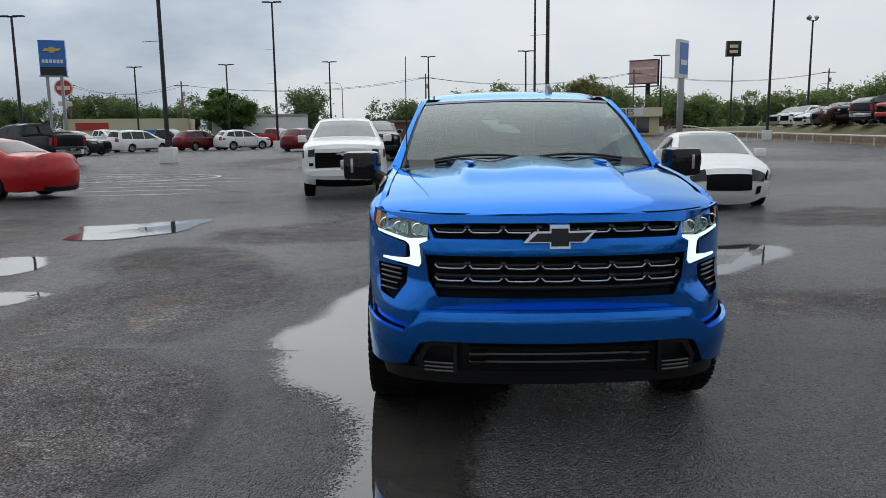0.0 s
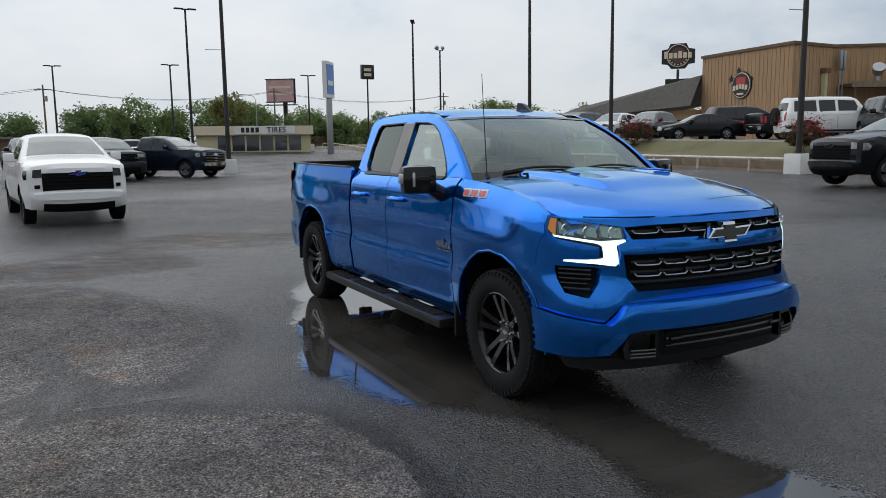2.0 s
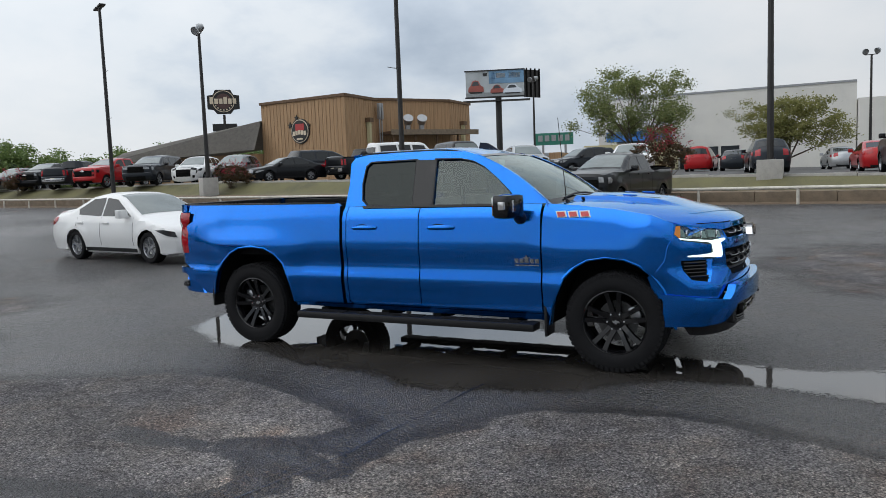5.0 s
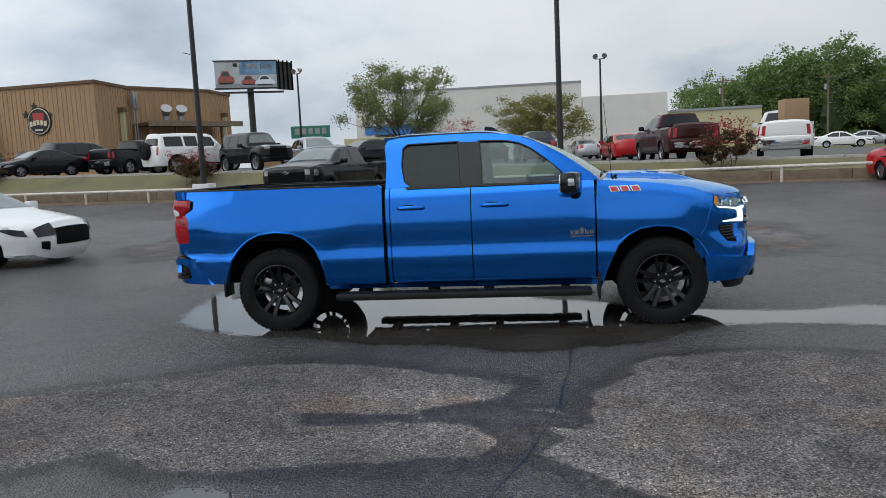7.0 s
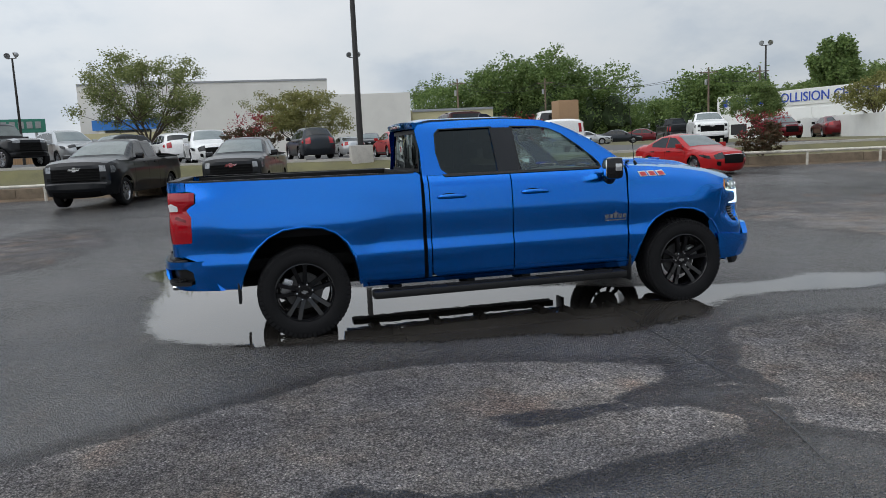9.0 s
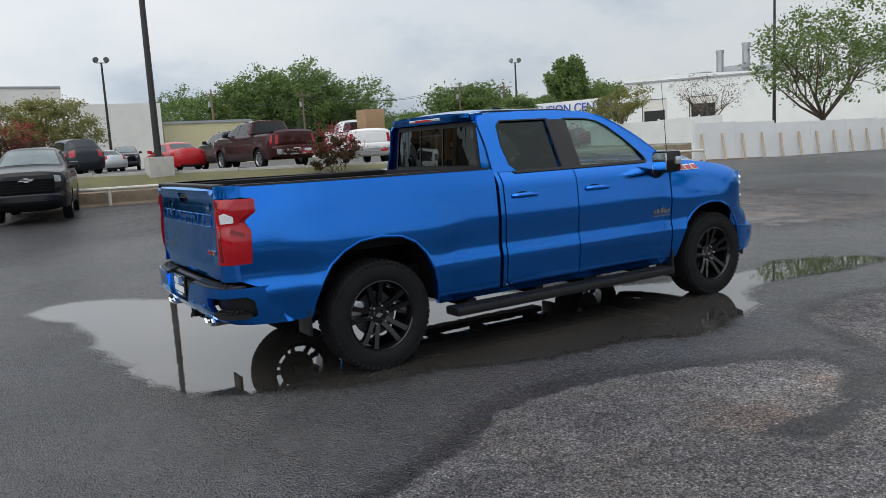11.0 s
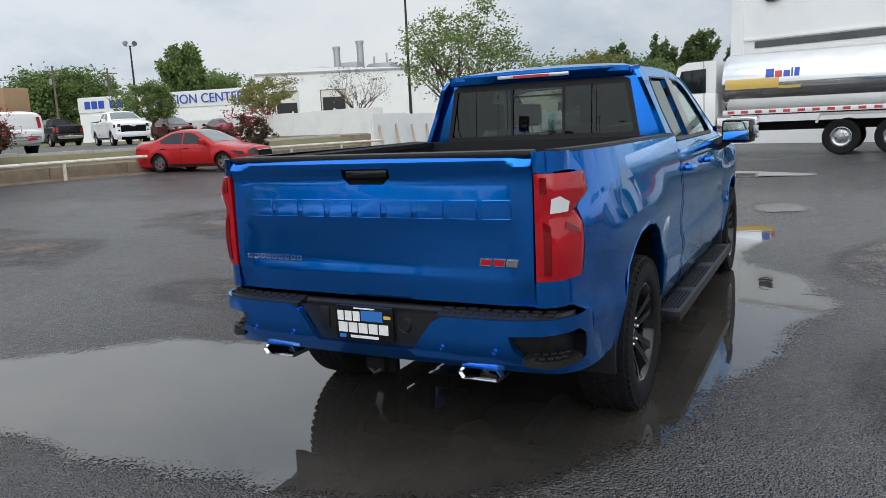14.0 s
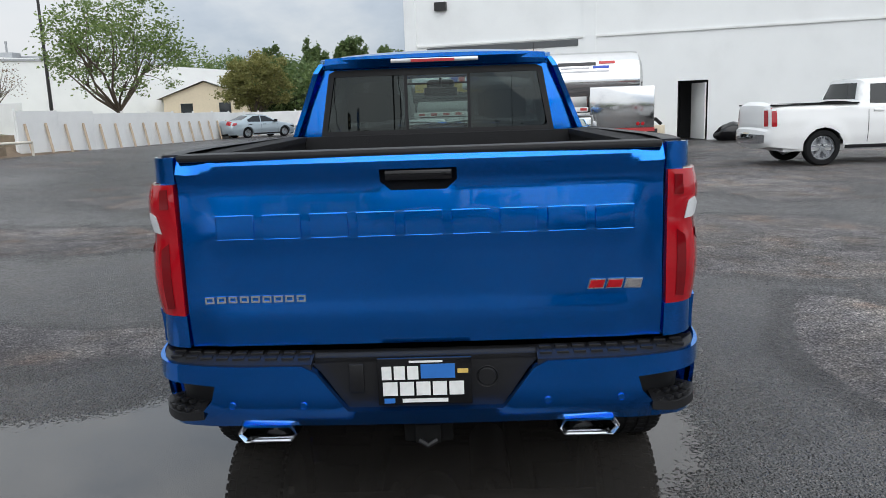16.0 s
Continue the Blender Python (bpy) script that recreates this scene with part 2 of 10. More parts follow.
BLUE_SIGN = surf("blue_sign_face", (0.03, 0.16, 0.50), 0.3, var=0.06)
RED_SIGN = surf("red_sign_face", (0.45, 0.04, 0.04), 0.35, var=0.1)
CREAM = surf("cream_sign_face", (0.70, 0.60, 0.45), 0.4, var=0.06)
PINK = surf("faded_pink_poster", (0.60, 0.36, 0.36), 0.5, var=0.2, scale=1.0)
SIGN_SMOKE = surf("smoky_red_sign_field", (0.09, 0.045, 0.04), 0.4, var=0.3, scale=2)
GOLD = surf("gold_emblem", (0.65, 0.45, 0.12), 0.3, var=0.05)
GREEN_SIGN = surf("green_sign_face", (0.03, 0.20, 0.14), 0.4, var=0.1)
POSTER_BLUE = surf("poster_pale_blue", (0.46, 0.50, 0.52), 0.4, var=0.25, scale=0.5)
POSTER_SKY = surf("poster_blue_sky", (0.16, 0.30, 0.46), 0.4, var=0.35, scale=0.6)
POSTER_ROAD = surf("poster_grey_road", (0.30, 0.32, 0.33), 0.4, var=0.2)
POSTER_RED = surf("poster_faded_red", (0.36, 0.10, 0.08), 0.4, var=0.25, scale=1.5)
TANK = surf("polished_tank", (0.66, 0.66, 0.66), 0.1, 1.0, var=0.06, scale=1.5)
CARD = surf("cardboard", (0.36, 0.23, 0.13), 0.85, var=0.06)
SIGN_BLUE_TXT = surf("blue_letters", (0.02, 0.07, 0.42), 0.4, var=0.04)
BLACK_TXT = surf("black_letters", (0.012, 0.012, 0.012), 0.4, var=0.05)
TAR = surf("crack_sealing_tar", (0.012, 0.012, 0.013), 0.28, var=0.3, scale=3, fine=80, bump=0.3)
BED_LINER = surf("spray_bed_liner", (0.011, 0.011, 0.012), 0.7, spec=0.2, var=0.25, fine=160, bump=0.5)


def leaf_mat(name, col, col2):
    m, nodes, links, b = node_mat(name)
    g = nodes.new("ShaderNodeNewGeometry")
    r = ramp_node(nodes, [(0.0, col), (0.6, [(a + c) / 2 for a, c in zip(col, col2)]), (1.0, col2)])
    links.new(g.outputs["Random Per Island"], r.inputs[0]); links.new(r.outputs[0], b.inputs["Base Color"])
    b.inputs["Roughness"].default_value = 0.6
    tl = nodes.new("ShaderNodeBsdfTranslucent"); links.new(r.outputs[0], tl.inputs[0])
    mx = nodes.new("ShaderNodeMixShader"); mx.inputs[0].default_value = 0.45
    links.new(b.outputs[0], mx.inputs[1]); links.new(tl.outputs[0], mx.inputs[2])
    links.new(mx.outputs[0], nodes["Material Output"].inputs["Surface"])
    return m


LEAF = leaf_mat("leaves_green", (0.105, 0.165, 0.050), (0.23, 0.30, 0.10))
LEAF_DARK = leaf_mat("leaves_dark_green", (0.078, 0.130, 0.045), (0.18, 0.24, 0.085))
LEAF_BRIGHT = leaf_mat("leaves_bright_green", (0.05, 0.11, 0.02), (0.13, 0.21, 0.05))
LEAF_OLIVE = leaf_mat("leaves_olive", (0.15, 0.16, 0.045), (0.32, 0.30, 0.11))
LEAF_DRY = leaf_mat("leaves_sparse_brown", (0.14, 0.10, 0.07), (0.26, 0.20, 0.15))
LEAF_RED = leaf_mat("crape_myrtle_bloom", (0.20, 0.012, 0.025), (0.38, 0.06, 0.07))
LEAF_RUST = leaf_mat("crape_myrtle_leaf", (0.05, 0.045, 0.018), (0.12, 0.06, 0.03))


LEAF_DEEP = leaf_mat("leaves_deep_green", (0.085, 0.145, 0.040), (0.22, 0.30, 0.095))
# darker green that paints in the shade deep inside far crowns
LEAF_SHADE = surf("painted_leaf_shade", (0.028, 0.048, 0.016), 0.9, var=0.6, scale=1.2, fine=5.0, bump=1.0)


def asphalt():
    """Old asphalt after rain: dark and damp, dried paler where the attribute 'dry' says, with stones, tar and patches."""
    m, nodes, links, b = node_mat("damp_asphalt")
    tc = nodes.new("ShaderNodeTexCoord"); co = tc.outputs["Object"]

    def math_node(op, x, y, z=None):
        n = nodes.new("ShaderNodeMath"); n.operation = op
        for i, q in enumerate((x, y, z)):
            if q is None:
                continue
            if isinstance(q, (int, float)):
                n.inputs[i].default_value = q
            else:
                links.new(q, n.inputs[i])
        return n.outputs[0]

    def mix_col(kind, fac, x, y):
        n = nodes.new("ShaderNodeMix"); n.data_type = "RGBA"; n.blend_type = kind; n.clamp_result = False
        for sock, q in ((n.inputs["Factor"], fac), (n.inputs["A"], x), (n.inputs["B"], y)):
            if isinstance(q, (int, float)):
                sock.default_value = q
            else:
                links.new(q, sock)
        return n.outputs["Result"]

    at = nodes.new("ShaderNodeAttribute"); at.attribute_name = "dry"
    edge = noise_node(nodes, links, co, 1.1, 9, 0.62, 0.5)
    mott = noise_node(nodes, links, co, 0.45, 7, 0.62)
    tint = noise_node(nodes, links, co, 1.3, 4, 0.6)
    grit = noise_node(nodes, links, co, 70, 3, 0.8)
    stone = nodes.new("ShaderNodeTexVoronoi"); stone.inputs["Scale"].default_value = 74
    fine = nodes.new("ShaderNodeTexVoronoi"); fine.inputs["Scale"].default_value = 190
    for n in (stone, fine):
        links.new(co, n.inputs["Vector"])
    dry = math_node("ADD", at.outputs["Fac"], math_node("MULTIPLY_ADD", edge.outputs["Fac"], 1.0, -0.5))
    st = nodes.new("ShaderNodeMapRange"); st.interpolation_type = "SMOOTHSTEP"
    st.inputs["From Min"].default_value, st.inputs["From Max"].default_value = 0.44, 0.53
    links.new(math_node("ADD", dry, math_node("MULTIPLY_ADD", grit.outputs["Fac"], 0.12, -0.06)), st.inputs["Value"])
    damp = ramp_node(nodes, [(0.30, (0.030, 0.0275, 0.0275)), (0.5, (0.054, 0.0490, 0.0488)), (0.70, (0.090, 0.0815, 0.0790))])
    dryc = ramp_node(nodes, [(0.30, (0.150, 0.138, 0.131)), (0.5, (0.222, 0.205, 0.195)), (0.70, (0.300, 0.279, 0.265))])
    links.new(mott.outputs["Fac"], damp.inputs[0]); links.new(mott.outputs["Fac"], dryc.inputs[0])
    col = mix_col("MIX", st.outputs[0], damp.outputs[0], dryc.outputs[0])
    warm = ramp_node(nodes, [(0.42, (0.95, 0.98, 1.05)), (0.55, (1.0, 1.0, 1.0)), (0.68, (1.16, 0.99, 0.90))])
    links.new(tint.outputs["Fac"], warm.inputs[0])
    col = mix_col("MULTIPLY", 1.0, col, warm.outputs[0])
    blot = noise_node(nodes, links, co, 2.8, 6, 0.7, 0.6)
    blr = ramp_node(nodes, [(0.34, (0.62, 0.61, 0.62)), (0.5, (1.0, 1.0, 1.0)), (0.66, (1.32, 1.30, 1.27))])
    links.new(blot.outputs["Fac"], blr.inputs[0])
    col = mix_col("MULTIPLY", 1.0, col, blr.outputs[0])
    wide = noise_node(nodes, links, co, 0.13, 5, 0.62, 1.0)
    wdr = ramp_node(nodes, [(0.36, (0.68, 0.68, 0.70)), (0.5, (1.0, 1.0, 1.0)), (0.64, (1.34, 1.32, 1.28))])
    links.new(wide.outputs["Fac"], wdr.inputs[0])
    col = mix_col("MULTIPLY", 1.0, col, wdr.outputs[0])
    spk = ramp_node(nodes, [(0.0, (0.24, 0.24, 0.25)), (0.40, (0.60, 0.60, 0.61)), (0.70, (1.0, 1.0, 1.0)), (0.88, (1.9, 1.87, 1.83)), (1.0, (3.9, 3.8, 3.7))])
    links.new(stone.outputs["Color"], spk.inputs[0])
    calm = math_node("MULTIPLY_ADD", st.outputs[0], -0.5, 1.0)
    col = mix_col("MULTIPLY", calm, col, spk.outputs[0])
    spf = ramp_node(nodes, [(0.0, (0.55, 0.55, 0.55)), (0.6, (1.0, 1.0, 1.0)), (1.0, (1.9, 1.87, 1.82))])
    links.new(fine.outputs["Color"], spf.inputs[0])
    col = mix_col("MULTIPLY", 1.0, col, spf.outputs[0])
    coarse = noise_node(nodes, links, co, 17, 5, 0.75)
    crr = ramp_node(nodes, [(0.34, (0.50, 0.50, 0.51)), (0.5, (1.0, 1.0, 1.0)), (0.66, (1.62, 1.60, 1.56))])
    links.new(coarse.outputs["Fac"], crr.inputs[0])
    col = mix_col("MULTIPLY", calm, col, crr.outputs[0])
    gap = ramp_node(nodes, [(0.30, (1.25, 1.25, 1.25)), (0.52, (0.95, 0.95, 0.95)), (0.75, (0.35, 0.35, 0.36))])
    links.new(stone.outputs["Distance"], gap.inputs[0])
    col = mix_col("MULTIPLY", 1.0, col, gap.outputs[0])
    links.new(col, b.inputs["Base Color"])
    rough = math_node("ADD", math_node("MULTIPLY_ADD", st.outputs[0], 0.42, 0.33), math_node("MULTIPLY_ADD", mott.outputs["Fac"], 0.40, -0.16))
    rough = math_node("ADD", rough, math_node("MULTIPLY_ADD", stone.outputs["Color"], -0.34, 0.15))
    links.new(rough, b.inputs["Roughness"])
    wet = nodes.new("ShaderNodeMapRange"); wet.interpolation_type = "SMOOTHSTEP"
    for key, val in (("From Min", 0.06), ("From Max", 0.27), ("To Min", 0.75), ("To Max", 0.0)):
        wet.inputs[key].default_value = val
    links.new(at.outputs["Fac"], wet.inputs["Value"])
    sheen = math_node("ADD", math_node("MULTIPLY_ADD", st.outputs[0], -0.25, 0.50), wet.outputs[0])
    links.new(sheen, b.inputs["Specular IOR Level"])
    h = math_node("ADD", math_node("MULTIPLY_ADD", stone.outputs["Distance"], -2.2, math_node("MULTIPLY", grit.outputs["Fac"], 0.5)), math_node("MULTIPLY", coarse.outputs["Fac"], 1.6))
    bp = nodes.new("ShaderNodeBump"); bp.inputs["Strength"].default_value = 1.0; bp.inputs["Distance"].default_value = 0.013
    links.new(h, bp.inputs["Height"]); links.new(bp.outputs[0], b.inputs["Normal"])
    return m


def puddle_water():
    """Still rain water over dark asphalt; towards its rim (attribute 'depth') it breaks up into damp grit."""
    m, nodes, links, b = node_mat("puddle_water")
    tc = nodes.new("ShaderNodeTexCoord"); co = tc.outputs["Object"]
    at = nodes.new("ShaderNodeAttribute"); at.attribute_name = "depth"
    a, f = noise_node(nodes, links, co, 1.5, 6, 0.6), noise_node(nodes, links, co, 55, 3, 0.75)
    s1 = nodes.new("ShaderNodeMath"); s1.operation = "MULTIPLY_ADD"; s1.inputs[1].default_value = 0.5; s1.inputs[2].default_value = -0.25
    links.new(a.outputs["Fac"], s1.inputs[0])
    s2 = nodes.new("ShaderNodeMath"); s2.operation = "MULTIPLY_ADD"; s2.inputs[1].default_value = 0.95; s2.inputs[2].default_value = -0.475
    links.new(f.outputs["Fac"], s2.inputs[0])
    t1 = nodes.new("ShaderNodeMath"); t2 = nodes.new("ShaderNodeMath")
    links.new(s1.outputs[0], t1.inputs[0]); links.new(s2.outputs[0], t1.inputs[1])
    links.new(t1.outputs[0], t2.inputs[0]); links.new(at.outputs["Fac"], t2.inputs[1])
    mr = nodes.new("ShaderNodeMapRange"); mr.interpolation_type = "SMOOTHSTEP"
    mr.inputs["From Min"].default_value, mr.inputs["From Max"].default_value = 0.13, 0.17
    links.new(t2.outputs[0], mr.inputs["Value"])
    silt = ramp_node(nodes, [(0.3, (0.026, 0.024, 0.022)), (0.7, (0.055, 0.050, 0.045))])
    links.new(a.outputs["Fac"], silt.inputs[0]); links.new(silt.outputs[0], b.inputs["Base Color"])
    b.inputs["Roughness"].default_value, b.inputs["IOR"].default_value = 0.015, 1.75
    wv = noise_node(nodes, links, co, 9, 2, 0.5)
    bp = nodes.new("ShaderNodeBump"); bp.inputs["Strength"].default_value = 0.035; bp.inputs["Distance"].default_value = 0.01
    links.new(wv.outputs["Fac"], bp.inputs["Height"]); links.new(bp.outputs[0], b.inputs["Normal"])
    tr = nodes.new("ShaderNodeBsdfTransparent")
    mx = nodes.new("ShaderNodeMixShader")
    links.new(mr.outputs[0], mx.inputs[0]); links.new(tr.outputs[0], mx.inputs[1]); links.new(b.outputs[0], mx.inputs[2])
    links.new(mx.outputs[0], nodes["Material Output"].inputs["Surface"])
    return m


ASPHALT, WATER = asphalt(), puddle_water()
FAR_ASPHALT = surf("grey_lot_asphalt", (0.085, 0.083, 0.080), 0.8, var=0.25, scale=0.4, fine=8)
GRASS = surf("mown_grass", (0.125, 0.115, 0.05), 0.9, var=0.3, scale=1.0, fine=25, bump=0.4)
DIRT = surf("dirt_bank", (0.17, 0.125, 0.085), 0.95, var=0.35, scale=1.2, fine=18, bump=0.4)

# ---- mesh building ----
from mathutils.geometry import delaunay_2d_cdt


def link_mesh(name, bm, material, parent=None, label="", smooth=True):
    me = bpy.data.meshes.new(name)
    bm.normal_update()
    bm.to_mesh(me)
    bm.free()
    for mt in material if isinstance(material, (list, tuple)) else [material]:
        me.materials.append(mt)
    if smooth:
        me.shade_smooth()
        me.set_sharp_from_angle(angle=radians(35))
    ob = new(name, me)
    if parent:
        ob.parent = parent
    if label:
        ob["label"] = label
    return ob


def part(name, bm, material, parent, label="", smooth=True):
    return link_mesh(name, bm, material, parent, label, smooth)


def thing(name, m, label, category, group="", kind=""):
    e = new(name)
    e.empty_display_size = 0.2
    e.matrix_basis = m
    return tagged(e, label, category, group, kind)


def lone(name, bm, material, label, category, group="", kind="", m=None, smooth=True):
    ob = link_mesh(name, bm, material, None, label, smooth)
    if m is not None:
        ob.matrix_basis = m
    return tagged(ob, label, category, group, kind)


def add_box(bm, x0, x1, y0, y1, z0, z1, bevel=0.0, m=None):
    vs = [bm.verts.new(p) for p in ((x0, y0, z0), (x1, y0, z0), (x1, y1, z0), (x0, y1, z0), (x0, y0, z1), (x1, y0, z1), (x1, y1, z1), (x0, y1, z1))]
    fs = [bm.faces.new([vs[i] for i in q]) for q in ((3, 2, 1, 0), (4, 5, 6, 7), (0, 1, 5, 4), (1, 2, 6, 5), (2, 3, 7, 6), (3, 0, 4, 7))]
    if bevel:
        es = list({e for f in fs for e in f.edges})
        r = bmesh.ops.bevel(bm, geom=es, offset=bevel, segments=2, affect="EDGES", profile=0.6)
        vs = list({v for f in r["faces"] for v in f.verts} | {v for v in vs if v.is_valid})
    if m is not None:
        for v in vs:
            v.co = m @ v.co
    return bm


def add_rod(bm, p0, p1, r0, r1=None, seg=10, caps=True):
    p0, p1 = Vector(p0), Vector(p1)
    r1 = r0 if r1 is None else r1
    q = (p1 - p0).to_track_quat("Z", "Y")
    rings = []
    for p, r in ((p0, r0), (p1, r1)):
        rings.append([bm.verts.new(p + q @ Vector((r * math.cos(2 * math.pi * i / seg), r * math.sin(2 * math.pi * i / seg), 0))) for i in range(seg)])
    for i in range(seg):
        j = (i + 1) % seg
        bm.faces.new((rings[0][i], rings[0][j], rings[1][j], rings[1][i]))
    if caps:
        bm.faces.new(rings[0][::-1]), bm.faces.new(rings[1])
    return bm


def add_tube(bm, pts, r, seg=8):
    pts = [Vector(p) for p in pts]
    rs = r if isinstance(r, (list, tuple)) else [r] * len(pts)
    prev = None
    for i, p in enumerate(pts):
        d = (pts[min(i + 1, len(pts) - 1)] - pts[max(i - 1, 0)]).normalized()
        q = d.to_track_quat("Z", "Y")
        ring = [bm.verts.new(p + q @ Vector((rs[i] * math.cos(2 * math.pi * k / seg), rs[i] * math.sin(2 * math.pi * k / seg), 0))) for k in range(seg)]
        if prev:
            for k in range(seg):
                j = (k + 1) % seg
                bm.faces.new((prev[k], prev[j], ring[j], ring[k]))
        else:
            bm.faces.new(ring[::-1])
        prev = ring
    bm.faces.new(prev)
    return bm


def add_lathe(bm, profile, seg=32, axis="X", centre=(0, 0, 0)):
    """Turn (radius, along) pairs round an axis through centre."""
    rings = []
    c = Vector(centre)
    for r, h in profile:
        ring = []
        for i in range(seg):
            a = 2 * math.pi * i / seg
            u, v = r * math.cos(a), r * math.sin(a)
            ring.append(bm.verts.new(c + Vector({"X": (h, u, v), "Y": (u, h, v), "Z": (u, v, h)}[axis])))
        rings.append(ring)
    for a, b in zip(rings, rings[1:]):
        for i in range(seg):
            j = (i + 1) % seg
            bm.faces.new((a[i], a[j], b[j], b[i]))
    return bm


def add_prism(bm, outline, place, depth):
    """A flat outline (u, v) put at place(u, v), given thickness along the vector depth."""
    a = [bm.verts.new(place(u, v)) for u, v in outline]
    b = [bm.verts.new(x.co + Vector(depth)) for x in a]
    bm.faces.new(a), bm.faces.new(b[::-1])
    n = len(a)
    for i in range(n):
        j = (i + 1) % n
        bm.faces.new((a[j], a[i], b[i], b[j]))
    return bm


def dense(ring, step):
    out = []
    for (x0, y0), (x1, y1) in zip(ring, ring[1:] + ring[:1]):
        n = max(1, int(math.hypot(x1 - x0, y1 - y0) / step + 0.5))
        out += [(x0 + (x1 - x0) * i / n, y0 + (y1 - y0) * i / n) for i in range(n)]
    return out


def inside(pts, ring):
    x, y = pts[:, 0], pts[:, 1]
    c = np.zeros(len(pts), bool)
    r = np.array(ring)
    for (xa, ya), (xb, yb) in zip(r, np.roll(r, -1, 0)):
        if ya != yb:
            c ^= ((ya > y) != (yb > y)) & (x < (xb - xa) * (y - ya) / (yb - ya) + xa)
    return c


def rim_distance(pts, ring):
    d = np.full(len(pts), 1e9)
    r = np.array(ring)
    for a, b in zip(r, np.roll(r, -1, 0)):
        ab = b - a
        t = np.clip(((pts - a) @ ab) / max(ab @ ab, 1e-12), 0, 1)
        d = np.minimum(d, np.hypot(*(pts - a - t[:, None] * ab).T))
    return d


def add_sheet(bm, outline, place, step=0.06, holes=(), rim=None):
    """A skin over a flat outline with holes, each (u, v) put at place(u, v); rim: the vector (or function) by which its edges turn in."""
    rings = [dense(list(outline), step)] + [dense(list(h), step) for h in holes]
    pts, edges = [], []
    for ring in rings:
        n0 = len(pts)
        pts += ring
        edges += [(n0 + i, n0 + (i + 1) % len(ring)) for i in range(len(ring))]
    o = np.array(rings[0])
    lo, hi = o.min(0), o.max(0)
    gx, gy = np.meshgrid(np.arange(lo[0] + step / 2, hi[0], step), np.arange(lo[1] + step / 2, hi[1], step))
    g = np.stack([gx.ravel(), gy.ravel()], 1)
    if len(g):
        ok = inside(g, rings[0])
        for ring in rings[1:]:
            ok &= ~inside(g, ring)
        g = g[ok]
        for ring in rings:
            if len(g):
                g = g[rim_distance(g, ring) > step * 0.45]
        pts += [tuple(p) for p in g]
    vo, eo, fo, _, _, _ = delaunay_2d_cdt([Vector(p) for p in pts], edges, [], 0, 1e-7)
    cen = np.array([[sum(vo[i][k] for i in f) / len(f) for k in (0, 1)] for f in fo])
    ok = inside(cen, rings[0])
    for ring in rings[1:]:
        ok &= ~inside(cen, ring)
    vs, faces = {}, []
    for f, keep in zip(fo, ok):
        if keep:
            q = []
            for i in f:
                if i not in vs:
                    vs[i] = bm.verts.new(place(vo[i].x, vo[i].y))
                q.append(vs[i])
            faces.append(bm.faces.new(q))
    if rim is not None:
        use = {}
        for f in faces:
            for e in f.edges:
                use[e] = use.get(e, 0) + 1
        top, low = {}, {}
        back = {v: i for i, v in vs.items()}
        for e in [e for e, n in use.items() if n == 1]:
            for v in e.verts:
                if v not in top:
                    top[v] = bm.verts.new(v.co)
                    low[v] = bm.verts.new(v.co + (rim(vo[back[v]].x, vo[back[v]].y) if callable(rim) else Vector(rim)))
            a, b = e.verts
            bm.faces.new((top[a], top[b], low[b], low[a]))
    return bm


def smooth_table(us, *cols):
    """A smooth curve through the rows of a table."""
    us = np.array(us, float)
    ms = [np.gradient(np.array(c, float), us) for c in cols]

    def at(u):
        u = min(max(u, us[0]), us[-1])
        i = min(int(np.searchsorted(us, u, "right")) - 1, len(us) - 2)
        h = us[i + 1] - us[i]
        t = (u - us[i]) / h
        return [c[i] * (1 + 2 * t) * (1 - t) ** 2 + c[i + 1] * t * t * (3 - 2 * t) + h * (m[i] * t * (1 - t) ** 2 + m[i + 1] * t * t * (t - 1)) for c, m in zip(cols, ms)]

    return at


def soft(a, b, x):
    t = min(max((x - a) / (b - a), 0), 1)
    return t * t * (3 - 2 * t)


def text_mesh(body, size, depth, material, name, parent):
    c = bpy.data.curves.new(name, "FONT")
    c.body, c.size, c.extrude, c.align_x, c.align_y = body, size, depth, "CENTER", "CENTER"
    c.materials.append(material)
    ob = new(name, c)
    ob.parent = parent
    return ob


# ---- the lie of the land ----
def rail_x(y):
    return 17.5 + 0.08 * (y + 10) if y < -10 else 19.2 + 0.17 * y if y < 15 else 21.75 + 0.10 * (y - 15)


def raised_z(y):
    return min(max(1.22 + 0.018 * y, 1.05), 1.75)


def edge_z(y):
    """Height of the lot along its rail: it climbs gently to the north."""
    return float(np.interp(y, [-60, -30, -8, 15, 30, 60, 80], [0.3, 0.32, 0.38, 0.38, 0.50, 0.75, 0.85]))


def ground_z(x, y):
    r = math.hypot(x, y - 2)
    z = (0.05 + 0.25 * soft(-14, 2, y)) * soft(4, 40, r) + 1.2 * soft(58, 90, y) * soft(-10, 12, x)
    z += max(0, edge_z(y) - z) * soft(1.5, rail_x(y), x) * soft(-60, -8, y)
    u = x - rail_x(y)
    if y > -26 and u > 0.2:
        h = 0.5 * soft(0.2, 0.9, u) + 0.5 * soft(1.2, 2.7, u)
        z += max(0, raised_z(y) - z) * h
    elif y <= -26:
        z += (1.05 - z) * soft(0.3, 5, u) * 1.0
    return z

